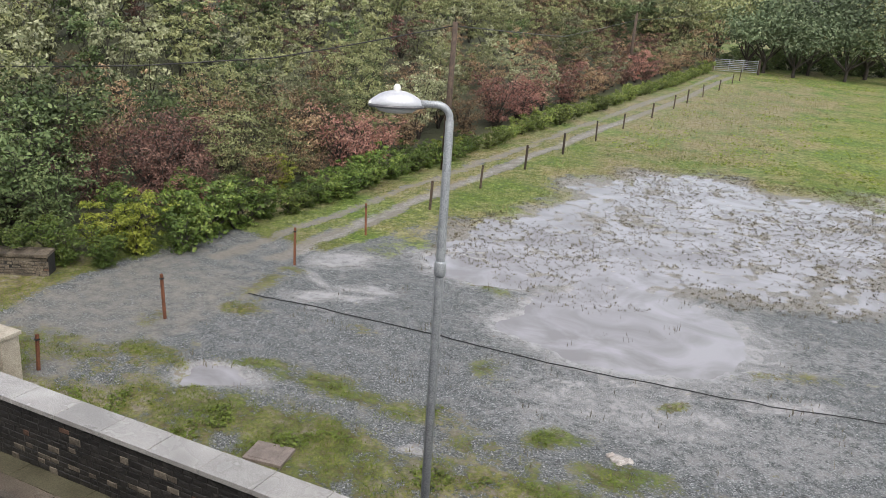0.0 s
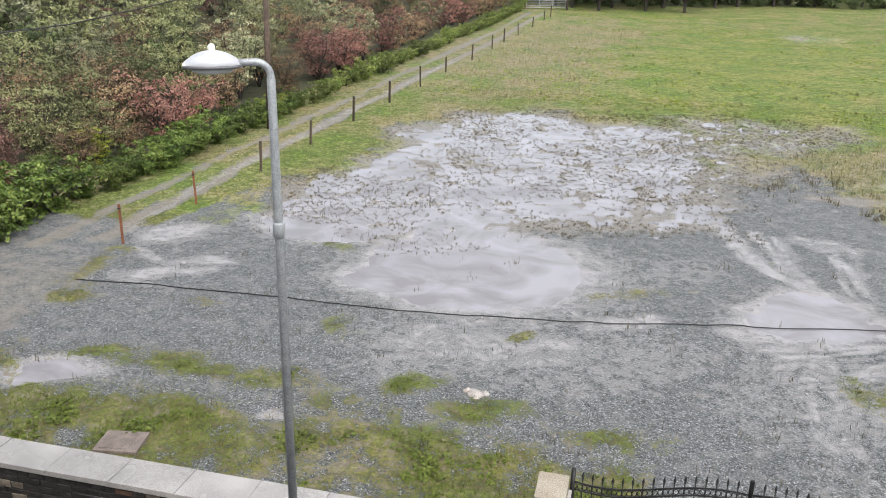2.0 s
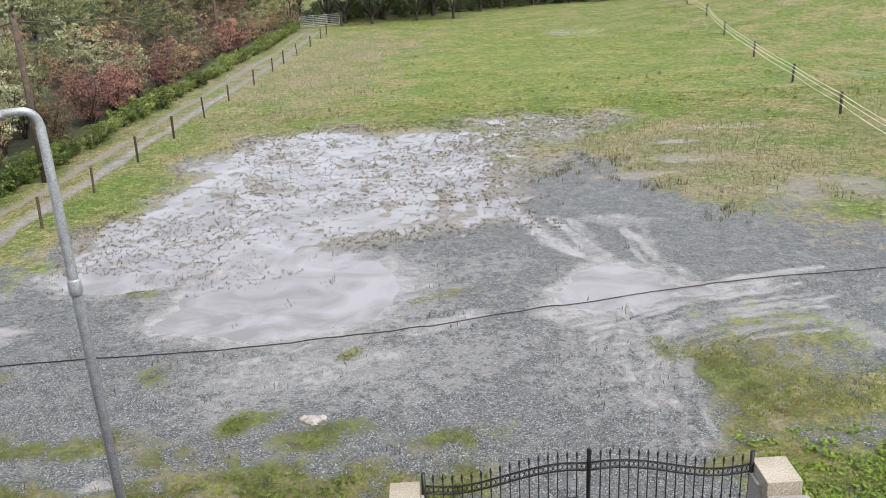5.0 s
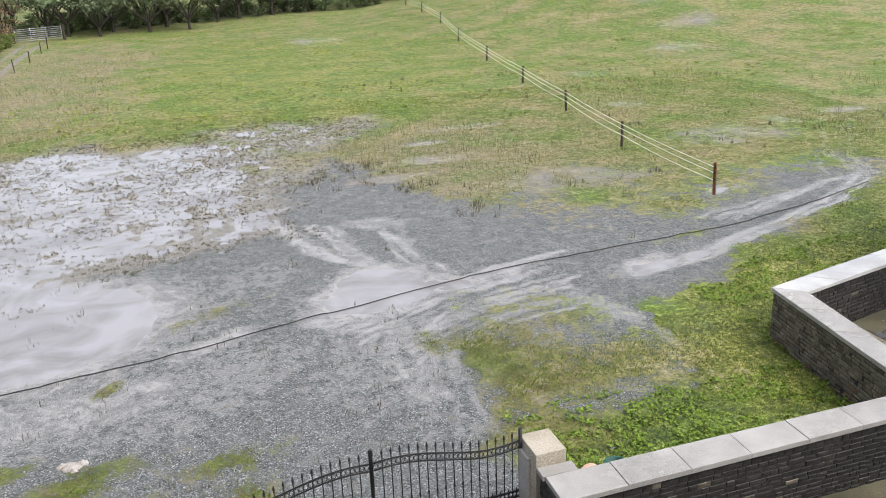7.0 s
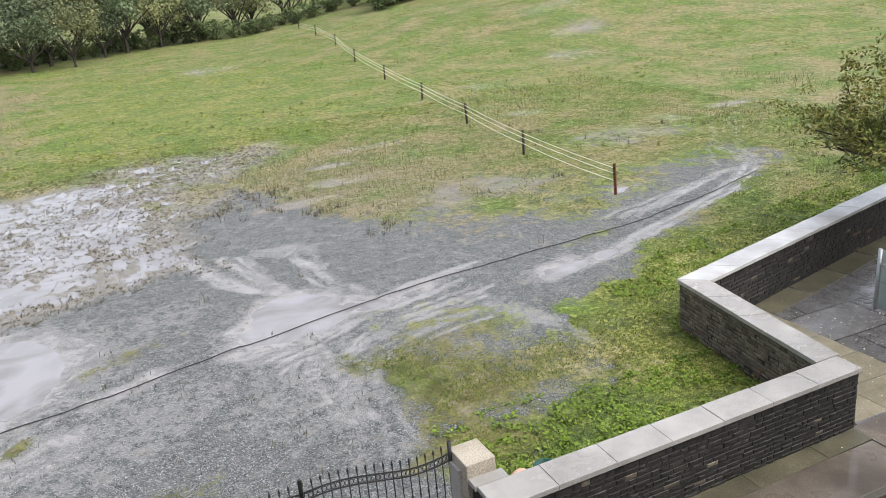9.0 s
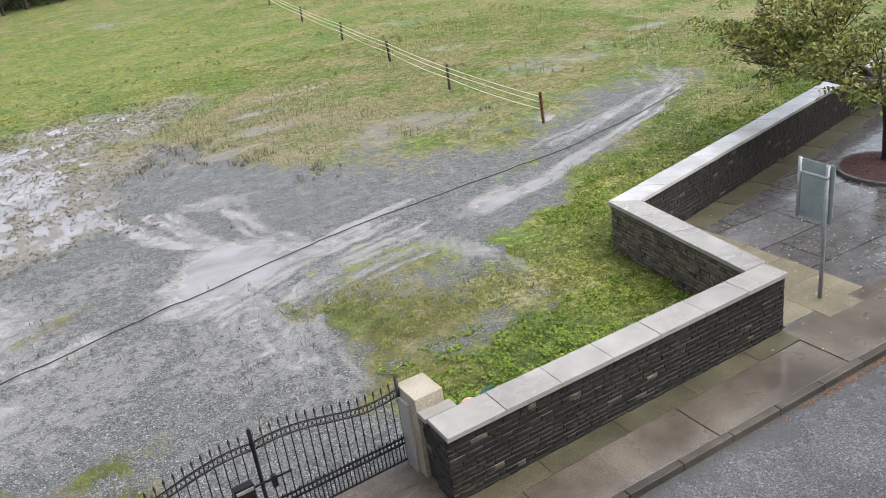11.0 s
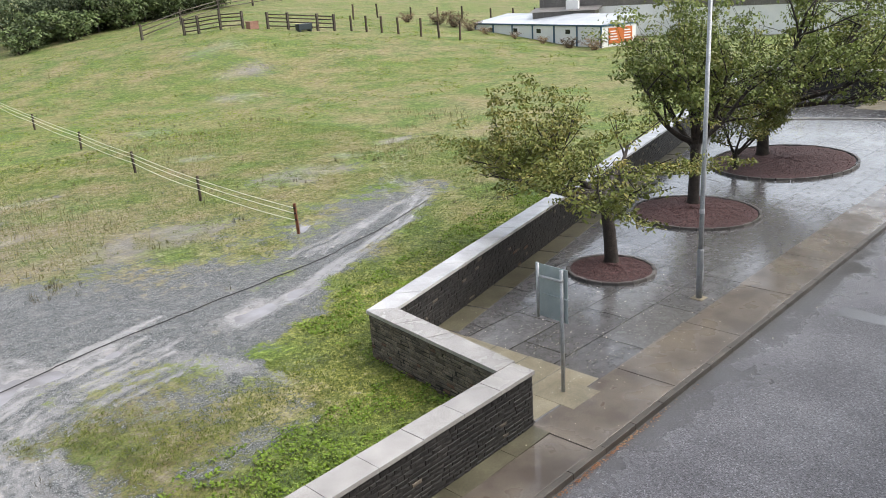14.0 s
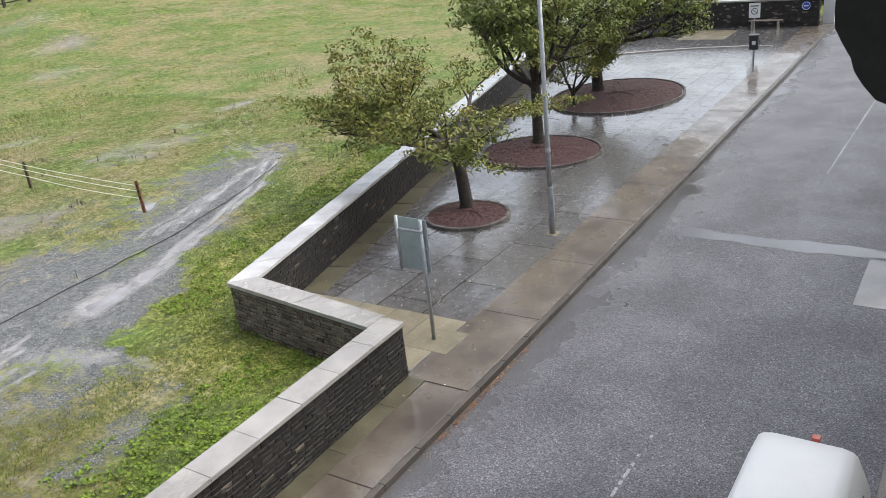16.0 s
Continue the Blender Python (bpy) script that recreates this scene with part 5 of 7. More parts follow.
def build_small():
    # cover slab in the grass
    s = root("cover_slab", pose(-8.05, 9.82, at_ground(-8.05, 9.82), 0, 0, 12), "brown-stained concrete inspection cover set in grass", "inspection cover")
    part("frame", box(-0.36, 0.36, -0.29, 0.29, -0.1, 0.07, 0.01), M_TIMBERLID, s)
    part("lid", box(-0.29, 0.2, -0.22, 0.22, 0.0, 0.078, 0.004), M_TIMBERLID, s, "rust-brown lid")
    rnd = random.Random(17)
    b = bmesh.new()
    for dx, dy, w in ((0.0, 0.0, 0.17), (0.17, 0.05, 0.1), (-0.15, 0.04, 0.09), (0.05, -0.14, 0.07)):
        lump = lathe([(0.02, -0.05), (w, -0.03), (w * 1.1, 0.02), (w * 0.7, 0.05), (w * 0.2, 0.07)], 8, (dx, dy), 0.8)
        for v in lump.verts:
            v.co += Vector((rnd.uniform(-0.03, 0.03), rnd.uniform(-0.03, 0.03), rnd.uniform(-0.02, 0.02)))
        me = bpy.data.meshes.new("lump")
        lump.to_mesh(me)
        lump.free()
        b.from_mesh(me)
        bpy.data.meshes.remove(me)
    st = part("stone", b, M_RUBBLE, None)
    st.location = (-2.89, 13.19, at_ground(-2.89, 13.19))
    st.name = "loose_stone"
    tagged(st, "pale broken lump of rubble lying on the gravel", "stone")
    ball = part("green_tub", lathe([(0.14, 0.0), (0.19, 0.12), (0.2, 0.3), (0.18, 0.32), (0.16, 0.31), (0.15, 0.1), (0.02, 0.08)], 18), M_GREENPLASTIC, None)
    ball.location = (5.45, 9.86, at_ground(5.45, 9.86) - 0.01)
    tagged(ball, "small dark green plastic tub in the grass", "tub")
    pts = [(4.60 + 0.2 * math.cos(t), 9.12 + 0.05 * math.cos(t), 0.56 + 0.36 * math.sin(t)) for t in [math.pi * (0.02 + 0.96 * k / 14) for k in range(15)]]
    pipe = part("bent_duct", tube([(4.85, 9.18, 0.0)] + pts + [(4.4, 9.06, 0.0)], 0.055, 12), M_PEACH, None)
    tagged(pipe, "bent peach-coloured plastic duct standing behind the wall", "duct")
    # lane pillar at the corner and the old wall
    p = root("lane_pillar", pose(-13.98, 9.05, 0, 0, 0, 4), "rust-stained cast concrete lane pillar", "pillar")
    part("shaft", box(-0.3, 0.3, -0.2, 0.2, -0.2, 0.99, 0.015), M_CONCRETE, p)
    part("cap", box(-0.36, 0.34, -0.24, 0.24, 0.994, 1.07, 0.012), M_CONCRETE, p)
    wall_run("old_field_wall", ((-18.35, 13.65), (-26.3, 8.65)), ((-18.05, 13.2), (-26.0, 8.2)), "low mossy old stone wall beside the lane", 71, False, True, 0.34, h=0.62, light=(0.3, 0.35), slab_mat=M_STONE_FIELD)


M_RUBBLE = surface("pale_rubble", (0.36, 0.32, 0.29), (0.52, 0.49, 0.46), 9, 0.7)
M_GASKET = surface("lantern_gasket", (0.12, 0.12, 0.125), (0.2, 0.2, 0.205), 8, 0.4, 0.3)
M_TIMBERLID = surface("stained_lid", (0.17, 0.135, 0.115), (0.26, 0.215, 0.185), 5, 0.6)
M_PEACH = surface("peach_plastic", (0.58, 0.36, 0.26), (0.66, 0.43, 0.32), 5, 0.45, fine_amount=0.05)
build_gate()
build_lamp_post(-3.70, 7.30, 6.83, (-0.84, -0.54))
build_lamp_post(17.98, 9.08, 8.0, None)
build_sign()
build_fences()
build_cable()
build_field_gate()
build_small()


# ---------------------------------------------------------------- the recess: planted rings, bin, bench, notice
RINGS = [(18.45, 11.95, 1.18, 1.25), (24.7, 12.75, 2.0, 2.15), (33.1, 13.3, 3.3, 2.75)]


def build_rings():
    for i, (x, y, rx, ry) in enumerate(RINGS):
        ob = root("tree_ring", pose(x, y, 0), "round planting bed of dark red bark mulch with stone edging", "planting bed", "planting beds of the recess")
        n = 18 + 8 * i
        for k in range(n):
            a0, a1 = 2 * math.pi * k / n + 0.006, 2 * math.pi * (k + 1) / n - 0.006
            bm = bmesh.new()
            vs = []
            for z in (-0.1, 0.085):
                for a, d in ((a0, 0), (a1, 0), (a1, 0.1), (a0, 0.1)):
                    vs.append(bm.verts.new(((rx - d) * math.cos(a), (ry - d) * math.sin(a), z)))
            bm.faces.new((vs[3], vs[2], vs[1], vs[0]))
            top = bm.faces.new(vs[4:])
            for q in range(4):
                w = (q + 1) % 4
                bm.faces.new((vs[q], vs[w], vs[4 + w], vs[4 + q]))
            bmesh.ops.bevel(bm, geom=list(top.edges), offset=0.012, segments=2, affect="EDGES")
            part("edging_block", bm, M_EDGE, ob)
        bm = bmesh.new()
        rnd = random.Random(i)
        prev = None
        for j in range(9):
            f = (1 - j / 8) * 0.97 + 0.001
            ring = [bm.verts.new(((rx - 0.08) * f * math.cos(2 * math.pi * k / 48), (ry - 0.08) * f * math.sin(2 * math.pi * k / 48), 0.06 + 0.12 * (1 - f) + rnd.uniform(-0.03, 0.01))) for k in range(48)]
            if prev:
                for k in range(48):
                    bm.faces.new((prev[k], prev[(k + 1) % 48], ring[(k + 1) % 48], ring[k]))
            prev = ring
        part("mulch", bm, M_MULCH, ob, "dark red bark mulch")
        # loose chips, too many to count
        count = 1500 + 1500 * i
        r = np.random.RandomState(40 + i)
        a, d = r.uniform(0, 2 * np.pi, count), np.sqrt(r.uniform(0, 1, count)) * 0.94
        px, py = (rx - 0.1) * d * np.cos(a), (ry - 0.1) * d * np.sin(a)
        pz = 0.065 + 0.12 * (1 - d) + r.uniform(0, 0.03, count)
        quads(("mulch_layer"), np.stack([px, py, pz], -1), r, 0.05, 0.02, M_MULCH, ob, flat=0.6)


M_EDGE = surface("edging_stone", (0.085, 0.08, 0.073), (0.15, 0.14, 0.13), 3, 0.45, 0, 40, 0.3, 0.004, by_object=0.2)


def quads(name, centres, r, length, width, mat, parent=None, flat=0.0, droop=0.0, normals=None):
    """Small leaf-shaped faces about the centres, two triangles each, folded along the middle."""
    n = len(centres)
    d = r.normal(size=(n, 3))
    d[:, 2] = d[:, 2] * (1 - flat) - droop
    d /= np.linalg.norm(d, axis=1, keepdims=True) + 1e-9
    s = np.cross(d, r.normal(size=(n, 3)) * [1 - flat, 1 - flat, 1] + [0, 0, flat * 2])
    s /= np.linalg.norm(s, axis=1, keepdims=True) + 1e-9
    if normals is not None:
        d = np.cross(normals, d)
        d /= np.linalg.norm(d, axis=1, keepdims=True) + 1e-9
        s = np.cross(normals, d)
        s /= np.linalg.norm(s, axis=1, keepdims=True) + 1e-9
    size = r.uniform(0.6, 1.3, (n, 1))
    a, b = centres - d * length * size * 0.5, centres + d * length * size * 0.5
    c, e = centres + s * width * size * 0.5, centres - s * width * size * 0.5
    v = np.stack([a, c, b, e], 1).reshape(-1, 3)
    i = np.arange(n) * 4
    tri = np.stack([i, i + 1, i + 2, i, i + 2, i + 3], -1).reshape(-1, 3)
    ob = fast_mesh(name, v, tri, mat)
    if parent:
        ob.parent = parent
    return ob


def fast_mesh(name, v, tri, mat):
    me = bpy.data.meshes.new(name)
    me.vertices.add(len(v))
    me.vertices.foreach_set("co", np.asarray(v, np.float32).ravel())
    me.loops.add(tri.size)
    me.loops.foreach_set("vertex_index", tri.ravel().astype(np.int32))
    me.polygons.add(len(tri))
    me.polygons.foreach_set("loop_start", np.arange(len(tri), dtype=np.int32) * 3)
    me.materials.append(mat)
    me.update(calc_edges=True)
    return new(name, me)


build_rings()


def build_recess_things():
    b = root("litter_bin", pose(39.8, 9.38, 0, 0, 0, 10), "dark litter bin on a thin post at the footpath edge", "bin")
    part("post", tube([(0, 0, -0.05), (0, 0, 1.2)], 0.035, 10), M_GALV, b)
    body = part("body", box(-0.2, 0.2, -0.2, 0.2, 0.72, 1.3, 0.03), M_BIN, b)
    part("hood", box(-0.22, 0.22, -0.22, 0.22, 1.3, 1.38, 0.03), M_BIN, body)
    part("sticker", box(-0.208, -0.202, -0.08, 0.08, 0.95, 1.12), M_WHITE, body, "white square sticker")
    s = root("notice_sign", pose(45.7, 10.8, 0, 0, 0, 8), "square white notice board on a thin grey post", "notice sign")
    part("post", tube([(0, 0, -0.05), (0, 0, 2.0)], 0.03, 10), M_GALV, s)
    panel = part("panel", box(-0.05, -0.032, -0.28, 0.28, 1.25, 1.98, 0.006), M_WHITE, s)
    ring = [(-0.054, 0.15 * math.cos(t), 1.58 + 0.15 * math.sin(t)) for t in [2 * math.pi * k / 20 for k in range(21)]]
    part("ring_mark", tube(ring, 0.018, 4, cap=False), M_BIN, panel, "dark ring printed on the board")
    part("bar_mark", box(-0.056, -0.05, -0.2, 0.2, 1.82, 1.87), M_BIN, panel, "dark printed bar")
    part("bar_mark", tube([(-0.054, -0.1, 1.5), (-0.054, 0.1, 1.66)], 0.016, 4), M_BIN, panel)
    be = root("bench", pose(50.1, 11.2, 0, 0, 0, 90), "brown slatted bench against the slate end wall", "bench")
    for k in range(3):
        part("slat", box(-0.9, 0.9, -0.02 + 0.13 * k, 0.09 + 0.13 * k, 0.44, 0.48, 0.008), M_TIMBERLID, be)
    for x in (-0.7, 0.7):
        part("leg", box(x - 0.05, x + 0.05, 0.0, 0.34, -0.02, 0.44, 0.01), M_CONCRETE, be)
    pl = part("plaque", tube([(50.56, 9.2, 1.12), (50.50, 9.2, 1.12)], 0.24, 24), M_PLAQUE, None)
    tagged(pl, "round blue plaque with white rim on the slate wall", "plaque")
    part("rim", tube([(50.495, 9.2 + 0.2 * math.cos(t), 1.12 + 0.2 * math.sin(t)) for t in [2 * math.pi * k / 24 for k in range(25)]], 0.016, 4, cap=False), M_WHITE, pl, "white rim")
    part("bar_mark", box(50.485, 50.499, 9.08, 9.32, 1.09, 1.15), M_WHITE, pl, "white printed bar")
    ta = part("ground_slab", box(46.6, 49.6, 12.6, 15.2, -0.05, 0.012, 0.004), M_BUFF, None)
    tagged(ta, "tan rectangular slab set in the paving", "paving slab", kind="structure")
    k = root("curved_kerb", pose(0, 0, 0), "pale curved kerb edging the end of the recess", "kerb", kind="structure")
    for i in range(16):
        y0, y1 = 9.6 + 0.72 * i, 9.6 + 0.72 * (i + 1) - 0.01
        f = lambda y: 44.4 - 0.035 * (y - 9) ** 2
        bm = bmesh.new()
        vs = [bm.verts.new((f(y) + dx, y, z)) for z in (-0.05, 0.05) for y, dx in ((y0, 0), (y1, 0), (y1, 0.25), (y0, 0.25))]
        for q in ((0, 1, 2, 3), (7, 6, 5, 4), (0, 4, 5, 1), (1, 5, 6, 2), (2, 6, 7, 3), (3, 7, 4, 0)):
            bm.faces.new([vs[j] for j in q])
        bmesh.ops.recalc_face_normals(bm, faces=bm.faces)
        part("kerb_stone", bm, M_COPING, k)
    # beyond the end wall
    g = root("gateway_pillar", pose(51.9, 8.2, 0), "white painted gateway pillar beyond the end wall", "pillar")
    part("shaft", box(-0.25, 0.25, -0.3, 0.3, -0.1, 1.75, 0.02), M_WHITE, g)
    part("cap", box(-0.3, 0.3, -0.35, 0.35, 1.754, 1.85, 0.02), M_COPING, g)
    bl = root("steel_gate", pose(53.6, 8.3, 0, 0, 0, -4), "pale blue steel gate at the pavement's end", "gate")
    for i in range(14):
        part("bar", tube([(-1.2 + 0.25 * i, 0, 0.1), (-1.2 + 0.25 * i, 0, 1.9)], 0.05, 6), M_SKYBLUE, bl)
    for z in (0.25, 1.8):
        part("rail", box(-1.3, 2.2, -0.03, 0.03, z - 0.05, z + 0.05, 0.006), M_SKYBLUE, bl)
    ob = root("street_lamp", pose(53.2, 7.7, 0), "grey lamp post at the far pavement's end", "street lamp")
    part("shaft", tube([(0, 0, 0), (0, 0, 8)], [0.09, 0.05], 12), M_GALV, ob)


build_recess_things()


def build_car():
    """A parked white hatchback, seen from above its tail."""
    v = root("car", pose(5.50, 1.36, -0.12), "white hatchback car parked at the kerb below", "car")
    v.scale = (1, 0.9, 1)
    bm = bmesh.new()
    # across: half widths at heights; along: sections from nose to tail
    sections = [(0.0, 0.62, 0.5, 0.62), (0.25, 0.8, 0.72, 0.7), (1.0, 0.86, 0.9, 0.72), (1.25, 0.87, 0.98, 0.66), (1.75, 0.87, 1.42, 0.57), (2.1, 0.87, 1.55, 0.56), (3.4, 0.87, 1.62, 0.57), (3.85, 0.86, 1.6, 0.56), (4.0, 0.84, 1.5, 0.54), (4.12, 0.83, 1.0, 0.7), (4.16, 0.8, 0.5, 0.74)]
    rings = []
    for x, w, h, top in sections:
        belt = min(0.95, h * 0.8)
        half = [(w * 0.94, 0.3), (w, 0.55), (w * 0.99, belt), (top + 0.09, h - 0.1 * h * 0.5), (top + 0.02, h - 0.025), (top - 0.1, h)]
        ring = [(y, z) for y, z in half] + [(-y, z) for y, z in reversed(half)]
        rings.append([bm.verts.new((x, y, z)) for y, z in ring])
    for p, q in zip(rings, rings[1:]):
        n = len(p)
        for k in range(n):
            bm.faces.new((p[k], p[(k + 1) % n], q[(k + 1) % n], q[k])).smooth = True
    bm.faces.new(rings[0])
    bm.faces.new(list(reversed(rings[-1])))
    bmesh.ops.recalc_face_normals(bm, faces=bm.faces)
    body = part("body", bm, M_VAN, v)
    for x in (0.75, 3.4):
        for y in (-0.76, 0.76):
            w = part("wheel", tube([(x, y - 0.1, 0.31), (x, y + 0.1, 0.31)], 0.31, 20), M_IRON, v)
            part("rim", tube([(x, y - 0.11, 0.31), (x, y + 0.11, 0.31)], 0.19, 14), M_GALV, w)
    for side in (-1, 1):
        glass = bmesh.new()
        vs = [glass.verts.new((x, side * y, z)) for x, y, z in ((1.9, 0.855, 0.98), (3.6, 0.855, 1.0), (3.55, 0.70, 1.38), (2.15, 0.70, 1.34))]
        vs2 = [glass.verts.new(q.co + Vector((0, -side * 0.03, -0.03))) for q in vs]
        glass.faces.new(vs)
        glass.faces.new(list(reversed(vs2)))
        for k in range(4):
            glass.faces.new((vs[k], vs2[k], vs2[(k + 1) % 4], vs[(k + 1) % 4]))
        part("side_window", glass, M_GLASS, body)
    lamp = part("brake_lamp", box(4.0, 4.1, -0.14, -0.02, 1.5, 1.55, 0.012), M_TAIL, body, "faded red high brake lamp")
    for y in (-0.7, 0.55):
        part("tail_lamp", box(4.02, 4.14, y, y + 0.16, 0.8, 1.1, 0.02), M_TAIL, body, "red tail lamp")


M_TAIL = surface("red_lamp", (0.5, 0.1, 0.08), (0.58, 0.13, 0.1), 5, 0.2, fine_amount=0.05)
build_car()


def build_bracket():
    ob = root("eaves_bracket", pose(0, 0, 0), "black moulded bracket projecting from the house front", "bracket")
    bm = bmesh.new()
    prof = [(-0.56, 8.5), (0.178, 8.5), (0.178, 8.18), (0.176, 8.155), (0.166, 8.135), (0.151, 8.11), (0.145, 8.09), (0.132, 8.07), (0.112, 8.047), (0.07, 8.03), (-0.56, 7.9)]
    a, b = [bm.verts.new((1.36, y, z - 0.37)) for y, z in prof], [bm.verts.new((1.46, y, z - 0.37)) for y, z in prof]
    n = len(prof)
    for k in range(n):
        j = (k + 1) % n
        bm.faces.new((a[k], a[j], b[j], b[k]))
    bm.faces.new(list(reversed(a)))
    bm.faces.new(b)
    bmesh.ops.recalc_face_normals(bm, faces=bm.faces)
    part("scroll", bm, M_IRON, ob)


build_bracket()


# ---------------------------------------------------------------- buildings across the field
def build_cabin():
    a, b = Vector((77.9, 70.0)), Vector((73.6, 49.0))
    d = (b - a)
    turn = math.degrees(math.atan2(d.y, d.x))
    L = d.length
    ob = root("site_cabin", pose(a.x, a.y, -0.35, 0, 0, turn), "long white site cabin with blue trim and orange end panel", "cabin")
    part("wall", box(0, L, 0, 5.0, 0.1, 2.55), M_WHITE, ob)
    roof = bmesh.new()
    vs = [roof.verts.new(p) for p in ((-0.15, -0.2, 2.6), (L + 0.15, -0.2, 2.6), (L + 0.15, 5.2, 3.35), (-0.15, 5.2, 3.35), (L + 0.15, 5.2, 2.58), (-0.15, 5.2, 2.58))]
    for q in ((0, 1, 2, 3), (3, 2, 4, 5), (1, 4, 2), (0, 3, 5), (0, 5, 4, 1)):
        roof.faces.new([vs[k] for k in q])
    part("roof", roof, M_ROOFWHITE, ob, "pale wet sheet roof")
    part("fascia", box(-0.12, L + 0.12, -0.14, -0.02, 2.42, 2.6, 0.01), M_BLUE, ob, "blue edge trim")
    part("fascia", box(L + 0.02, L + 0.14, -0.1, 5.1, 2.42, 2.6, 0.01), M_BLUE, ob, "blue edge trim")
    for k in range(7):
        x = L * k / 6
        part("corner_post", box(x - 0.1, x + 0.1, -0.08, -0.01, 0.1, 2.45, 0.01), M_BLUE, ob)
    for x in (L * 0.15, L * 0.36, L * 0.55, L * 0.77):
        w = part("window", box(x - 0.45, x + 0.45, -0.05, -0.012, 1.55, 2.15, 0.01), M_WHITE, ob)
        part("pane", box(x - 0.36, x + 0.36, -0.062, -0.052, 1.62, 2.08), M_GLASS, w)
    part("base", box(-0.05, L + 0.05, 0.1, 4.9, -0.2, 0.1), M_CLAD, ob)
    sign = part("sign_panel", box(L + 0.02, L + 0.08, 1.0, 4.4, 0.6, 2.2, 0.01), M_ORANGE, ob, "orange advertising panel")
    for k in range(4):
        part("text_bar", box(L + 0.085, L + 0.09, 1.2, 2.3 - 0.1 * k, 1.0 + 0.27 * k, 1.12 + 0.27 * k), M_WHITE, sign)
        part("text_bar", box(L + 0.085, L + 0.09, 3.2, 4.2 - 0.15 * (k % 2), 1.0 + 0.27 * k, 1.12 + 0.27 * k), M_WHITE, sign)


M_ROOFWHITE = surface("wet_white_roof", (0.55, 0.58, 0.62), (0.68, 0.71, 0.75), 0.5, 0.25, fine_amount=0.1)


def build_barns():
    for x, y, turn, L, W, H, ridge, roofm, label in ((84.0, 60.5, -62, 7, 9, 3.3, 0.3, M_CLAD, "dark flat-roofed store with white chimney behind the cabin"),
                                          (98, 56, -68, 26, 22, 5.2, 1.8, M_ROOFGREY, "large grey-clad shed with low sheet roof"),
                                          (101, 36, -75, 26, 22, 4.6, 1.2, M_ROOFGREY, "wide grey-roofed shed with white walls"),
                                          (112, 12, -85, 26, 20, 4.4, 1.6, M_ROOFGREY, "pale-roofed shed behind the hedge")):
        ob = root("shed", pose(x, y, 0, 0, 0, turn), label, "shed")
        part("wall", box(-L / 2, L / 2, -W / 2, W / 2, -0.5, H * 0.66), M_WHITE, ob)
        part("cladding", box(-L / 2 - 0.04, L / 2 + 0.04, -W / 2 - 0.04, W / 2 + 0.04, H * 0.66 + 0.004, H), M_CLAD, ob, "brown-grey ribbed cladding")
        for k in range(int(L / 0.8)):
            u = -L / 2 + 0.4 + 0.8 * k
            part("rib", box(u - 0.06, u + 0.06, -W / 2 - 0.1, -W / 2 - 0.045, H * 0.66, H), M_CLAD, ob)
        r = bmesh.new()
        vs = [r.verts.new(p) for p in ((-L / 2 - 0.4, -W / 2 - 0.4, H), (L / 2 + 0.4, -W / 2 - 0.4, H), (L / 2 + 0.4, 0, H + ridge), (-L / 2 - 0.4, 0, H + ridge), (L / 2 + 0.4, W / 2 + 0.4, H), (-L / 2 - 0.4, W / 2 + 0.4, H))]
        for q in ((0, 1, 2, 3), (3, 2, 4, 5), (1, 4, 2), (0, 3, 5), (0, 5, 4, 1)):
            r.faces.new([vs[k] for k in q])
        part("roof", r, roofm, ob)
    ch = root("chimney", pose(82.0, 58.5, 0, 0, 0, -62), "white rendered chimney stack on the low store", "chimney")
    part("stack", box(-0.7, 0.7, -0.7, 0.7, 0.0, 4.4, 0.03), M_WHITE, ch)
    part("pot", lathe([(0.2, 4.4), (0.22, 4.7), (0.16, 4.9)], 10), M_TERRACOTTA, ch)


build_cabin()
build_barns()


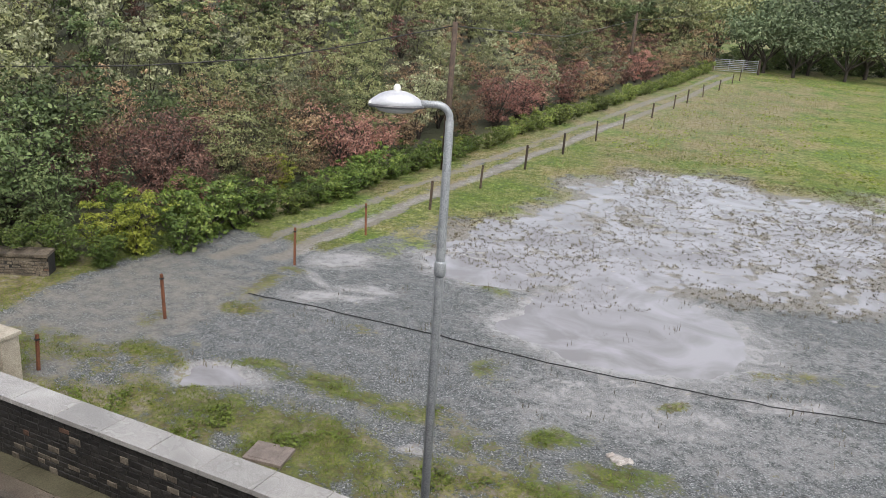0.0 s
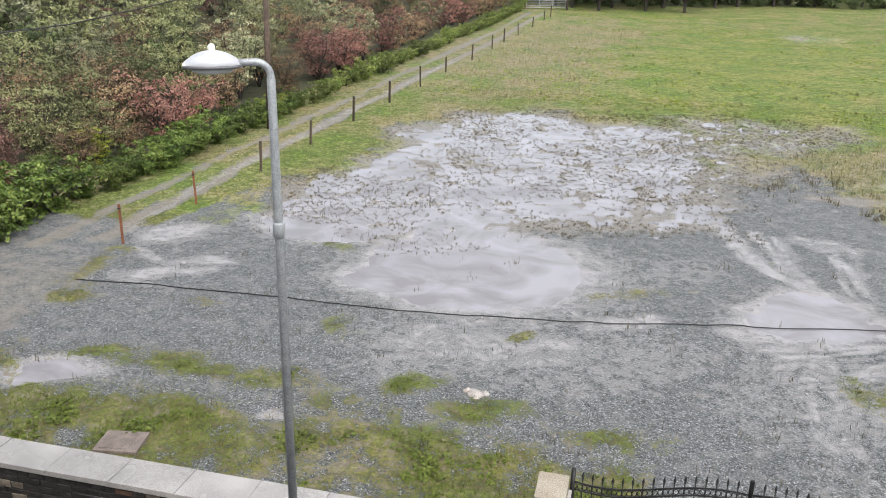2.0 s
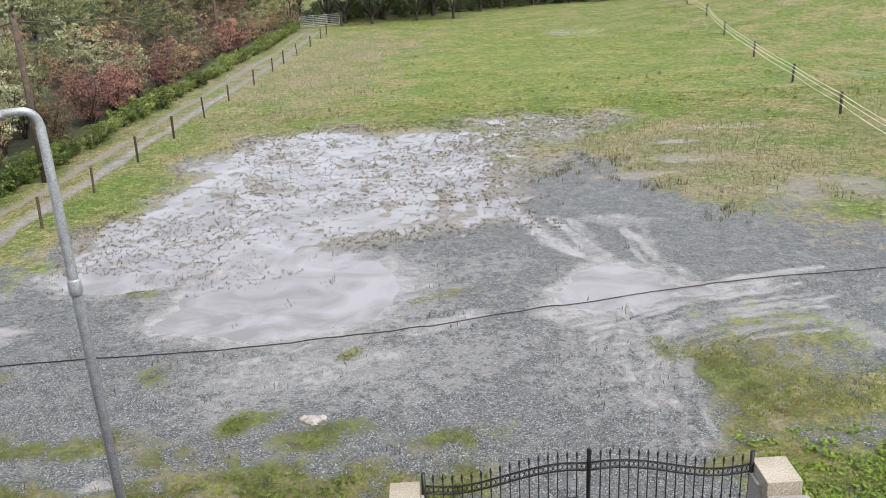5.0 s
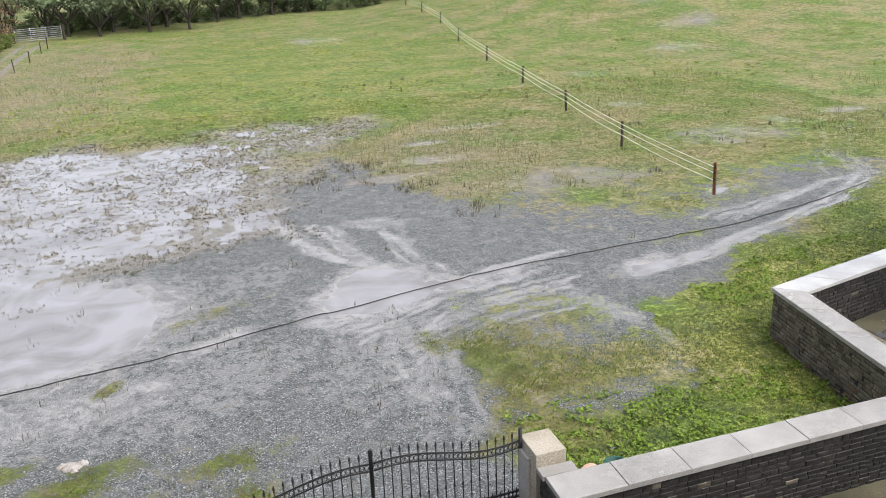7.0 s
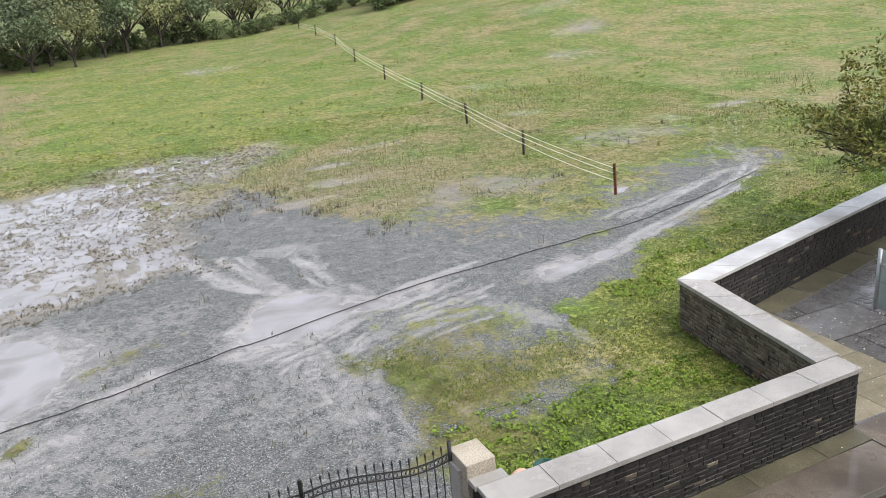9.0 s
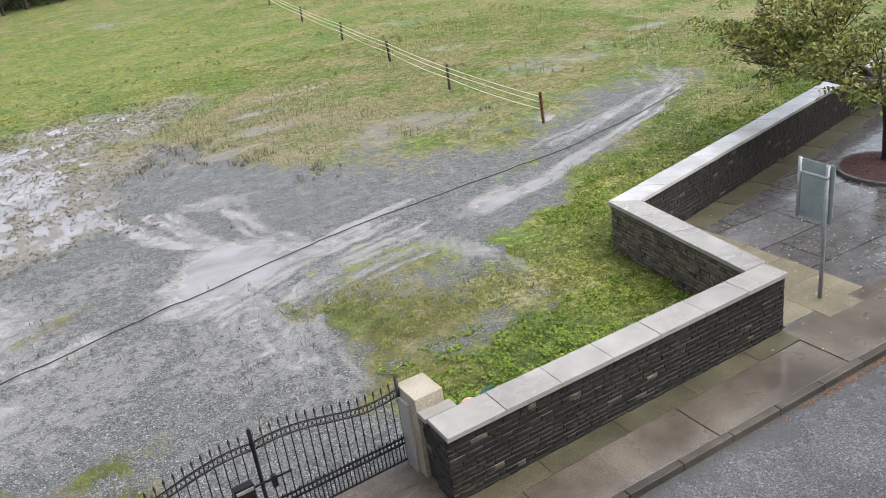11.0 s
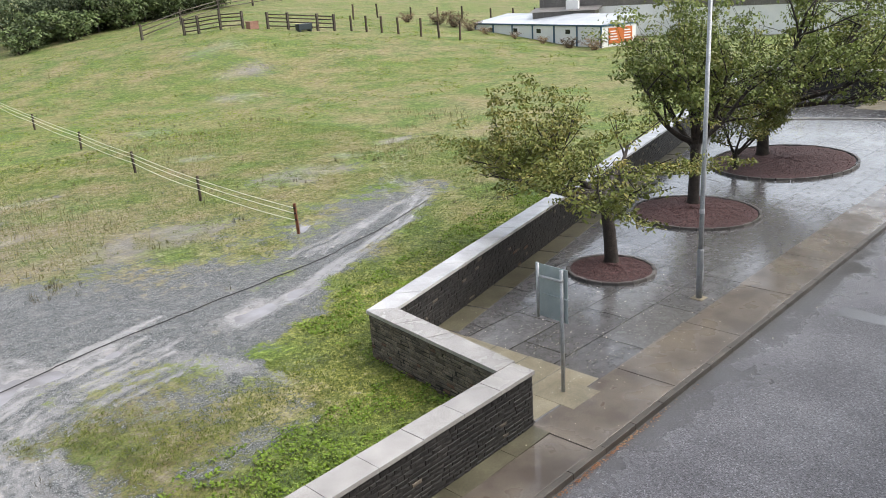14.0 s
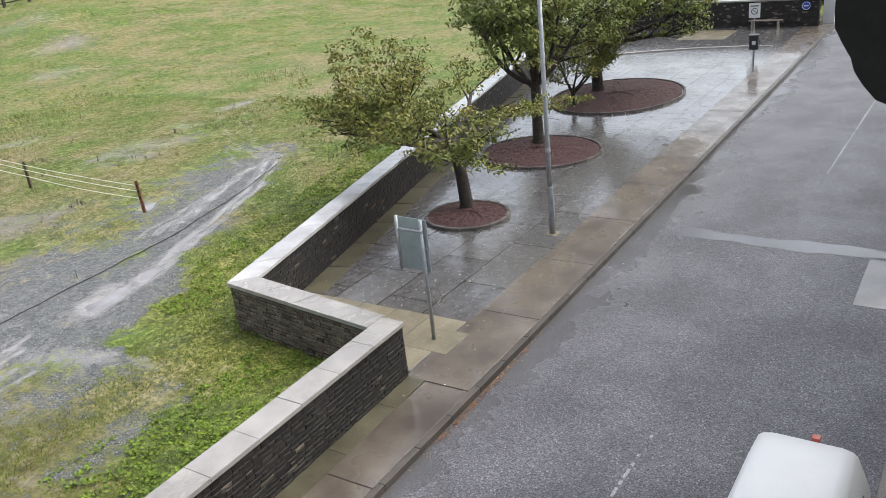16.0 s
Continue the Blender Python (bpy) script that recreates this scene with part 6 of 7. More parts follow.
def build_far_fence():
    """Post and rail fence on the rise, and the stakes that run on from it."""
    def place(az, r):
        x, y = r * math.cos(radians(az)), r * math.sin(radians(az))
        return x, y, at_ground(x, y)
    rails = [(60.9, 97), (60.0, 96.5), (58.6, 96), (57.2, 95.5)], [(55.6, 95), (54.3, 95), (52.4, 95), (51.3, 95)]
    for run in rails:
        ob = root("rail_fence", pose(0, 0, 0), "dark wooden post and rail fence on the far rise", "fence", "post and rail fences")
        pts = [place(*p) for p in run]
        for x, y, z in pts:
            part("post", box(x - 0.12, x + 0.12, y - 0.12, y + 0.12, z - 0.3, z + 1.75, 0.02), M_TIMBER, ob)
        for p, q in zip(pts, pts[1:]):
            for h in (0.3, 0.75, 1.15, 1.5):
                part("rail", tube([(p[0], p[1], p[2] + h), (q[0], q[1], q[2] + h)], 0.065, 6), M_TIMBER, ob)
    ob = root("rail_fence", pose(0, 0, 0), "dark wooden rail fence climbing the hill behind the gate", "fence", "post and rail fences")
    pts = [place(az, r) for az, r in ((63.5, 100), (61.0, 112), (58.6, 126), (56.4, 142), (54.6, 160), (53.2, 180))]
    for x, y, z in pts:
        part("post", box(x - 0.12, x + 0.12, y - 0.12, y + 0.12, z - 0.3, z + 1.8, 0.02), M_TIMBER, ob)
    for p, q in zip(pts, pts[1:]):
        for h in (0.5, 1.0, 1.5):
            part("rail", tube([(p[0], p[1], p[2] + h), (q[0], q[1], q[2] + h)], 0.06, 6), M_TIMBER, ob)
    rnd = random.Random(9)
    for az, r in ((50.2, 95), (49.2, 94), (48.2, 94), (47.1, 93), (45.6, 92), (44.4, 91), (43.0, 90.5), (50.0, 112), (48.4, 118), (46.2, 116), (44.4, 118), (42.8, 120), (40.9, 122), (39.4, 124), (38, 126)):
        x, y, z = place(az, r)
        s = root("fence_post", pose(x, y, z, rnd.uniform(-3, 3), rnd.uniform(-3, 3), 0), "dark wooden fence stake on the far bank", "fence post", "stakes on the far bank")
        part("stake", box(-0.09, 0.09, -0.09, 0.09, -0.3, 1.75 + rnd.uniform(-0.15, 0.2), 0.02), M_STAKE, s)
    x, y, z = place(56.6, 95)
    pl = root("planter", pose(x, y, z), "terracotta-coloured square planter beside the rail fence", "planter")
    part("tub", box(-0.55, 0.55, -0.4, 0.4, -0.2, 0.62, 0.05), M_TERRACOTTA, pl)
    part("rim", box(-0.6, 0.6, -0.45, 0.45, 0.62, 0.74, 0.04), M_TERRACOTTA, pl)
    x, y, z = place(53.3, 94)
    tr = root("trough", pose(x, y, z), "dark water trough in front of the rail fence", "trough")
    part("basin", box(-0.9, 0.9, -0.35, 0.35, 0.1, 0.75, 0.06), M_BIN, tr)
    for dx in (-0.7, 0.7):
        part("leg", box(dx - 0.1, dx + 0.1, -0.3, 0.3, -0.2, 0.1, 0.01), M_BIN, tr)


build_far_fence()


# ---------------------------------------------------------------- trees, shrubs and grass
def limbs(rnd, base, height, spread, lean, levels=3, first=0.35, count=5, thick=0.13, rise=(0.45, 1.1), reach=0.48):
    """Branches as (points, radii); tips as places for leaves."""
    out, tips = [], []

    def grow(p, d, length, r, level):
        pts, rad = [p.copy()], [r]
        n = 5
        for i in range(n):
            d = (d + Vector((rnd.uniform(-1, 1), rnd.uniform(-1, 1), rnd.uniform(-0.5, 0.7))) * 0.22 + Vector((0, 0, 0.04))).normalized()
            p = p + d * length / n
            pts.append(p.copy())
            rad.append(r * (1 - 0.6 * (i + 1) / n))
            if level < levels and i >= 1:
                for _ in range(1 if rnd.random() < 0.75 else 2):
                    side = Vector((rnd.uniform(-1, 1), rnd.uniform(-1, 1), rnd.uniform(-0.35, 0.6)))
                    grow(p, (d * 0.55 + side).normalized(), length * rnd.uniform(0.5, 0.72), rad[-1] * 0.6, level + 1)
            if level >= levels - 1:
                tips.append(p.copy())
        out.append((pts, rad))

    base = Vector(base)
    top = base + Vector((lean[0] * 0.25, lean[1] * 0.25, height * first))
    mid = base.lerp(top, 0.5) + Vector((rnd.uniform(-0.05, 0.05), rnd.uniform(-0.05, 0.05), 0))
    out.append(([base, base + Vector((0, 0, 0.25)), mid, top], [thick * 1.35, thick * 1.05, thick * 0.95, thick * 0.9]))
    for k in range(count):
        a = 2 * math.pi * (k + rnd.uniform(-0.3, 0.3)) / count
        d = Vector((math.cos(a) * spread + lean[0], math.sin(a) * spread + lean[1], rnd.uniform(*rise)))
        grow(top - Vector((0, 0, rnd.uniform(0, 0.25))), d.normalized(), height * reach * rnd.uniform(0.82, 1.15), thick * 0.6, 1)
    return out, tips


def tree(name, label, category, place, height, spread, lean, leaf, leaves, size, seed, group="", thick=0.14, count=5, levels=3, cluster=0.32, first=0.33, droop=0.25, low=None, rise=(0.45, 1.1), reach=0.48, twig=0.0, flatten=1.0, share=1.0, flat=0.25):
    rnd = random.Random(seed)
    r = np.random.RandomState(seed)
    ob = root(name, pose(*place), label, category, group)
    branches, tips = limbs(rnd, (0, 0, -0.1), height, spread, lean, levels, first, count, thick, rise, reach)
    if flatten < 1:
        for p in [p for pts, rad in branches for p in pts] + tips:
            if p.z > 1.9:
                p.z = 1.9 + (p.z - 1.9) * flatten
    bm = bmesh.new()
    for pts, rad in branches:
        if rad[0] < twig:
            continue
        tube(pts, [max(q, 0.006) for q in rad], 9 if rad[0] > thick * 0.7 else 5, bm, cap=False)
    part("trunk", bm, M_BARK, ob)
    t = np.array([[*p] for p in tips])
    if low is not None:
        t = t[t[:, 2] > low]
    if share < 1:
        t = t[r.permutation(len(t))[:int(len(t) * share)]]
    which = r.randint(0, len(t), leaves)
    rc = cluster * r.uniform(0.7, 1.5, len(t))
    d = r.normal(size=(leaves, 3))
    d /= np.linalg.norm(d, axis=1, keepdims=True)
    d[:, 2] = np.where(d[:, 2] < -0.35, -d[:, 2], d[:, 2])
    c = t[which] + d * (rc[which] * r.uniform(0.5, 1.15, leaves))[:, None] * [1.2, 1.2, 0.7]
    quads("crown", c, r, size[0], size[1], leaf, ob, flat=flat, droop=droop, normals=d + [0, 0, 0.3] + 0.5 * r.normal(size=(leaves, 3)))
    return ob


def build_recess_trees():
    tree("cherry_tree", "small leafy cherry tree turning bronze, in a mulch bed", "tree", (18.8, 12.16, 0.12), 4.9, 0.9, (-0.5, 0.66), L_CHERRY, 21000, (0.125, 0.055), 111, "trees of the recess", 0.185, 8, 3, 0.26, 0.44, 0.8, 1.75, (-0.05, 0.25), 0.62, twig=0.012, flatten=0.75, share=0.45, flat=0.4)
    tree("cherry_tree", "green leafy cherry tree in a mulch bed", "tree", (25.42, 13.19, 0.12), 6.0, 0.62, (0.0, -0.05), L_CHERRY3, 18000, (0.14, 0.066), 202, "trees of the recess", 0.19, 8, 3, 0.3, 0.36, 0.6, 1.7, (0.3, 1.0), 0.46, share=0.38, flat=0.4)
    tree("cherry_tree", "broad dark green cherry tree in the largest mulch bed", "tree", (33.6, 14.4, 0.12), 7.8, 0.95, (0.1, -0.1), L_CHERRY3, 22000, (0.165, 0.08), 303, "trees of the recess", 0.24, 10, 3, 0.4, 0.28, 0.5, 2.0, (0.02, 0.95), 0.55, share=0.3, flat=0.4)

    tree("cherry_tree", "low multi-stemmed cherry with drooping green leaves in a mulch bed", "tree", (30.9, 14.3, 0.12), 3.6, 0.8, (-0.2, 0.0), L_CHERRY, 9000, (0.125, 0.05), 404, "trees of the recess", 0.1, 5, 3, 0.3, 0.2, 0.5, 1.0, (0.3, 1.0), 0.55)


L_CHERRY3 = leaf_material("dark_cherry_leaf", [(0.2, (0.085, 0.125, 0.033)), (0.55, (0.19, 0.235, 0.06)), (0.85, (0.37, 0.33, 0.10))], 0.4, 0.2)
build_recess_trees()


def shrub_kind(name, label, leaf, seed, height, width, leaves, size, stems=7, cluster=0.3, droop=0.0, group="", twig=M_BARK, bare=0.0):
    """One shrub with stems from the ground and a ragged crown in clumps; built at the origin, then copied."""
    rnd = random.Random(seed)
    r = np.random.RandomState(seed)
    ob = root(name, pose(0, 0, -50), label, "shrub", group)
    bm = bmesh.new()
    tips = []
    for k in range(stems):
        a = 2 * math.pi * k / stems + rnd.uniform(-0.4, 0.4)
        out = rnd.uniform(0.25, 1.0) * width * 0.5
        p, pts = Vector((math.cos(a) * 0.15, math.sin(a) * 0.15, -0.2)), []
        h = height * rnd.uniform(0.6, 1.0) * (1 - 0.25 * out / width)
        for i in range(6):
            u = i / 5
            q = Vector((math.cos(a) * out * u ** 1.3, math.sin(a) * out * u ** 1.3, -0.2 + (h + 0.2) * u)) + Vector((rnd.uniform(-1, 1), rnd.uniform(-1, 1), 0)) * 0.08 * width * u
            pts.append(q)
            if u > 0.15:
                for _ in range(3):
                    s = q + Vector((rnd.uniform(-1, 1), rnd.uniform(-1, 1), rnd.uniform(-0.3, 0.7))) * width * 0.2
                    tips += [s, q.lerp(s, 0.5)]
                    tube([q, s], [0.011, 0.004], 3, bm, cap=False)
        tips += pts[2:]
        tube(pts, [0.035, 0.032, 0.027, 0.022, 0.015, 0.006], 4, bm, cap=False)
    part("framework", bm, twig, ob)
    t = np.array([[*p] for p in tips])
    t = t[t[:, 2] > height * bare]
    # leaves lie on the outsides of many small clumps
    heart = t[r.permutation(len(t))[:max(12, int(len(t) * (0.36 if cluster > 0.3 else 0.42)))]]
    rc = cluster * r.uniform(0.55, 1.15, len(heart))
    which = r.randint(0, len(heart), leaves)
    d = r.normal(size=(leaves, 3))
    d /= np.linalg.norm(d, axis=1, keepdims=True)
    d[:, 2] = np.where(d[:, 2] < -0.2, -d[:, 2], d[:, 2])
    c = heart[which] + d * (rc[which] * r.uniform(0.45, 1.1, leaves))[:, None] * [1.15, 1.15, 0.85]
    c[:, 2] = np.clip(c[:, 2], 0.02, None)
    quads("crown", c, r, size[0], size[1], leaf, ob, normals=d + [0, 0, 0.35] + 0.55 * r.normal(size=(leaves, 3)))
    return ob


def scatter(kind, places):
    first = True
    for x, y, s, turn in places:
        m = pose(x, y, at_ground(x, y) - 0.03, 0, 0, turn)
        if first:
            kind.matrix_basis = m
            kind.scale = (s, s, s)
            first = False
        else:
            ob = copy_thing(kind, m)
            ob.scale = (s, s, s * (0.9 + 0.2 * ((turn * 7) % 1)))


def build_thicket():
    rnd = random.Random(77)
    # laurel row along the track, thick near the lane and patchy further on
    laurel = shrub_kind("laurel_shrub", "glossy green laurel bush in the hedge beside the track", L_LAUREL, 1, 1.35, 1.9, 3000, (0.12, 0.064), 7, 0.2, 0, "laurel hedge", bare=0.02)
    far_laurel = shrub_kind("laurel_shrub", "low green laurel bush in the hedge beside the track", L_HEDGE, 21, 1.3, 1.9, 1500, (0.16, 0.085), 7, 0.22, 0, "laurel hedge", bare=0.02)
    places, places2 = [], []
    y = 16.9
    while y < 92:
        q = places if y < 36 else places2
        q.append((-17.2 + 0.004 * (y - 15) + rnd.uniform(-0.25, 0.25), y, rnd.uniform(0.75, 1.1) * (1.15 if y < 20.5 else rnd.uniform(0.72, 0.95) if y < 36 else rnd.uniform(0.5, 0.85)), rnd.uniform(0, 360)))
        y += rnd.uniform(0.8, 1.1) if 20 < y < 36 else rnd.uniform(1.0, 1.4)
    scatter(laurel, places)
    scatter(far_laurel, places2)
    back = shrub_kind("laurel_shrub", "tall green laurel bush behind the hedge", L_LAUREL, 2, 1.9, 2.2, 5200, (0.11, 0.055), 9, 0.24, 0, "laurel hedge", bare=0.02)
    scatter(back, [(-18.6, 14.0, 0.75, 30), (-19.4, 13.2, 0.7, 120), (-17.6, 14.6, 0.55, 200)] + [(-18.6 + rnd.uniform(-0.3, 0.3), 16.6 + 1.9 * k, rnd.uniform(0.7, 1.0), rnd.uniform(0, 360)) for k in range(3)])
    gold = shrub_kind("golden_shrub", "yellow-green bush at the end of the hedge", L_YELLOW, 3, 1.9, 1.9, 5200, (0.085, 0.05), 9, 0.18, 0, "yellow bushes", bare=0.02)
    scatter(gold, [(-17.7, 15.8, 0.95, 20), (-18.6, 15.3, 0.85, 70), (-17.3, 34.0, 0.6, 80), (-17.6, 33.0, 0.55, 10), (-19.3, 24.0, 0.9, 200)])
    specs = [("willow_shrub", "grey-green willow scrub in the thicket", L_WILLOW, 4.4, 3.8, 3902, (0.162, 0.061), 12, 0.38, "willow scrub", 0.04),
             ("silver_willow", "pale silvery willow scrub in the thicket", L_PALE, 4.6, 3.4, 3724, (0.168, 0.061), 12, 0.36, "willow scrub", 0.2),
             ("dark_shrub", "dense dark green bush in the thicket", L_DARK, 3.8, 4.2, 4079, (0.162, 0.079), 12, 0.42, "dark bushes", 0.02),
             ("red_shrub", "rust-red autumn shrub in the thicket", L_RED, 2.1, 2.6, 3724, (0.106, 0.034), 14, 0.24, "red shrubs", 0.12),
             ("maroon_shrub", "dull maroon twiggy shrub in the thicket", L_MAROON, 3.2, 3.4, 3902, (0.119, 0.047), 15, 0.36, "red shrubs", 0.05),
             ("russet_shrub", "brown half-bare shrub in the thicket", L_BROWN, 3.6, 3.2, 3547, (0.127, 0.054), 15, 0.36, "russet shrubs", 0.05)]
    kinds, backs = [], []
    for i, (name, label, leaf, h, w, n, size, stems, cluster, group, bare) in enumerate(specs):
        kinds.append(shrub_kind(name, label, leaf, 40 + i, h, w, n, size, stems, cluster, 0, group, bare=bare))
        backs.append(shrub_kind(name, label, leaf, 60 + i, h, w, int(n * 0.36), (size[0] * 1.4, size[1] * 1.6), 6, cluster, 0, group, bare=bare))
    plan = {0: [], 1: [], 2: [], 3: [], 4: [], 5: []}
    # set pieces of the front rows
    plan[2] += [(-24.2, 18.6, 1.15, 10), (-22.4, 15.4, 1.1, 50), (-27.0, 16.8, 1.2, 130), (-20.8, 15.6, 0.7, 10), (-31, 18, 1.2, 80), (-34, 15, 1.3, 10), (-25.5, 13.0, 1.1, 33)]
    plan[4] += [(-21.2, 19.8, 1.05, 20), (-22.6, 22.6, 1.1, 100), (-20.2, 20.6, 0.7, 240), (-19.4, 18.4, 0.5, 9)]
    plan[3] += [(-18.9, 27.6, 1.25, 0), (-18.8, 29.6, 1.2, 90), (-19.2, 43.0, 1.5, 30), (-18.9, 45.6, 1.5, 200), (-19.6, 56, 1.3, 10), (-18.6, 19.2, 0.75, 40), (-19.3, 47.8, 1.2, 60)]
    plan[0] += [(-20.4, 22.6, 0.75, 30), (-21.2, 25.2, 0.95, 200), (-19.6, 24.8, 0.62, 0), (-20.4, 31.8, 0.85, 60), (-21.2, 29.4, 0.9, 160)]
    plan[5] += [(-20.2, 26.6, 0.85, 20), (-18.9, 22.8, 0.62, 0), (-19.8, 34.0, 0.8, 50), (-19.1, 39.0, 0.8, 10), (-18.9, 25.4, 0.5, 90)]
    plan[1] += [(-20.6, 36.8, 0.9, 0), (-21.2, 40.0, 1.0, 80), (-20.0, 49.0, 0.85, 180)]
    y = 50.0
    while y < 96:
        k = rnd.choice((5, 5, 3, 1, 4, 0))
        plan[k].append((-19.4 + rnd.uniform(-0.5, 0.5), y, rnd.uniform(0.6, 0.85) * (1.6 if k == 3 else 1), rnd.uniform(0, 360)))
        y += rnd.uniform(1.5, 2.2)
    # the body of the thicket, thicker and taller behind
    row = 0
    x = -23.2
    while x > -50:
        y = 15.0 + (row % 2) * 1.6 - max(0, (-x - 24)) * 0.12
        while y < 104:
            w = rnd.random()
            # more willow at the back, its pale leaf colour also standing in for haze
            if x < -27:
                mix = (0.55, 0.66, 0.77, 0.79, 0.88)
            elif y > 28:
                mix = (0.24, 0.31, 0.46, 0.54, 0.70)
            else:
                mix = (0.38, 0.46, 0.68, 0.71, 0.82)
            k = sum(w > c for c in mix)
            s = rnd.uniform(0.8, 1.15) * (0.86 + 0.011 * (-x - 21.5))
            if k == 3:
                s *= 1.5
            plan[k].append((x + rnd.uniform(-0.9, 0.9), y + rnd.uniform(-0.9, 0.9), s, rnd.uniform(0, 360)))
            y += rnd.uniform(2.3, 3.3) * (1 + 0.014 * max(0, y - 40))
        x -= 2.5 + 0.1 * (-x - 21)
        row += 1
    for i in range(70):
        az, d = radians(rnd.uniform(99.0, 116.0)), rnd.uniform(97, 128)
        plan[rnd.choice((0, 0, 1, 2, 5, 5))].append((d * math.cos(az) - 3.0, d * math.sin(az), rnd.uniform(1.2, 1.7), rnd.uniform(0, 360)))
    for k in range(6):
        near = [p for p in plan[k] if p[0] > -28 and p[1] < 50]
        scatter(kinds[k], near)
        scatter(backs[k], [p for p in plan[k] if p not in near])


build_thicket()


def build_far_trees():
    rnd = random.Random(31)
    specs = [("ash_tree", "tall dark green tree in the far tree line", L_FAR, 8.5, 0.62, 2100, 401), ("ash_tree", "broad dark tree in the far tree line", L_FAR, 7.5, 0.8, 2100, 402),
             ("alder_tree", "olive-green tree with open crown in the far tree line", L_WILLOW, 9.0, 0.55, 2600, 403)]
    made = []
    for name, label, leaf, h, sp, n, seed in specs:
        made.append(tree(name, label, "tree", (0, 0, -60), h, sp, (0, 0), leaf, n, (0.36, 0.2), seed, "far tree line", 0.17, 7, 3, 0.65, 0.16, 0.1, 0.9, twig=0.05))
    plan = [[], [], []]
    for az, r in [(98.3, 98), (97.0, 101), (95.6, 99), (94.2, 103), (92.8, 100), (91.2, 104), (89.6, 102), (88.0, 107), (86.4, 112), (85.0, 116), (83.4, 118), (81.8, 120), (80.2, 123), (78.6, 126), (77.0, 130), (75.4, 135), (73.6, 140), (71.8, 144),
                  (100.5, 110), (102.5, 116), (104.5, 122), (106.5, 126), (108.5, 128), (111, 130), (114, 128), (117, 124), (120, 120), (123, 114), (126.5, 108), (130, 102), (134, 96), (138, 92), (142, 90), (146, 88), (151, 86)]:
        for dr in ((0, 12) if az < 100 else (0,)):
            k = rnd.randrange(3)
            a, d = radians(az + rnd.uniform(-0.6, 0.6)), r + dr + rnd.uniform(-3, 3)
            plan[k].append((d * math.cos(a), d * math.sin(a), rnd.uniform(0.85, 1.3) * (1 + dr * 0.02), rnd.uniform(0, 360)))
    for az, r in [(68, 150), (66, 152), (64.3, 128), (65.6, 126), (67, 124), (62.8, 132), (69, 126), (70.5, 128), (61.5, 150), (59.5, 168), (57.5, 190), (55, 215), (52, 240), (49, 260), (46, 270), (63.5, 138), (62.2, 145), (60.8, 140), (59.2, 150), (66.3, 134), (68.2, 138), (58.2, 175)]:
        for dr in (0,):
            k = rnd.randrange(3)
            a, d = radians(az + rnd.uniform(-0.5, 0.5)), r + dr
            plan[k].append((d * math.cos(a), d * math.sin(a), rnd.uniform(0.9, 1.3), rnd.uniform(0, 360)))
    for kind, places in zip(made, plan):
        scatter(kind, places)
    under = shrub_kind("undergrowth", "dark green undergrowth below the far tree line", L_DARK, 14, 2.6, 4.5, 900, (0.32, 0.19), 5, 0.6, 0, "undergrowth", bare=0.0)
    scatter(under, [((97 + (99 - az) * 1.0 + rnd.uniform(0, 8)) * math.cos(radians(az)), (97 + (99 - az) * 1.0 + rnd.uniform(2, 9)) * math.sin(radians(az)), rnd.uniform(0.7, 1.2), 40.0 * az) for az in [71 + 0.85 * k for k in range(34)]] +
            [((112 + 2.2 * (k % 7) + 0.9 * k) * math.cos(radians(70.5 - 0.42 * k)), (112 + 2.2 * (k % 7) + 0.9 * k) * math.sin(radians(70.5 - 0.42 * k)), rnd.uniform(1.3, 1.9), 50.0 * k) for k in range(30)])
    hedge = shrub_kind("field_hedge", "yellow-green clipped hedge behind the end wall", L_YELLOWGREEN, 12, 2.6, 2.8, 2800, (0.19, 0.1), 10, 0.4, 0, "hedge behind the wall", bare=0.0)
    scatter(hedge, [(56 + 0.4 * k, 22 - 1.35 * k, 1.0 + 0.1 * math.sin(k), 37.0 * k) for k in range(11)])
    scrub = shrub_kind("bramble", "brown bramble scrub in front of the cabin", L_BROWN, 13, 1.5, 3.0, 2200, (0.12, 0.05), 10, 0.35, 0, "brambles", bare=0.0)
    scatter(scrub, [(76.8, 72.5, 1.3, 0), (75.6, 68.8, 1.0, 50), (77.5, 76.0, 1.1, 100), (74.0, 65.0, 0.6, 10), (73.2, 60.0, 0.5, 70), (72.2, 52.0, 0.8, 200), (71.8, 48.6, 0.9, 20), (74.6, 45.0, 0.9, 300), (76, 80, 0.9, 30), (73.0, 56.0, 0.55, 5)])


# far tree leaves: colour lightened and greyed to stand in for distance haze
L_FAR = leaf_material("hazed_ash_leaf", [(0.2, (0.045, 0.066, 0.036)), (0.5, (0.09, 0.12, 0.062)), (0.8, (0.18, 0.205, 0.115))], 0.5)
L_YELLOWGREEN = leaf_material("hedge_leaf", [(0.2, (0.13, 0.14, 0.03)), (0.5, (0.28, 0.28, 0.06)), (0.8, (0.46, 0.42, 0.11))], 0.5)
build_far_trees()


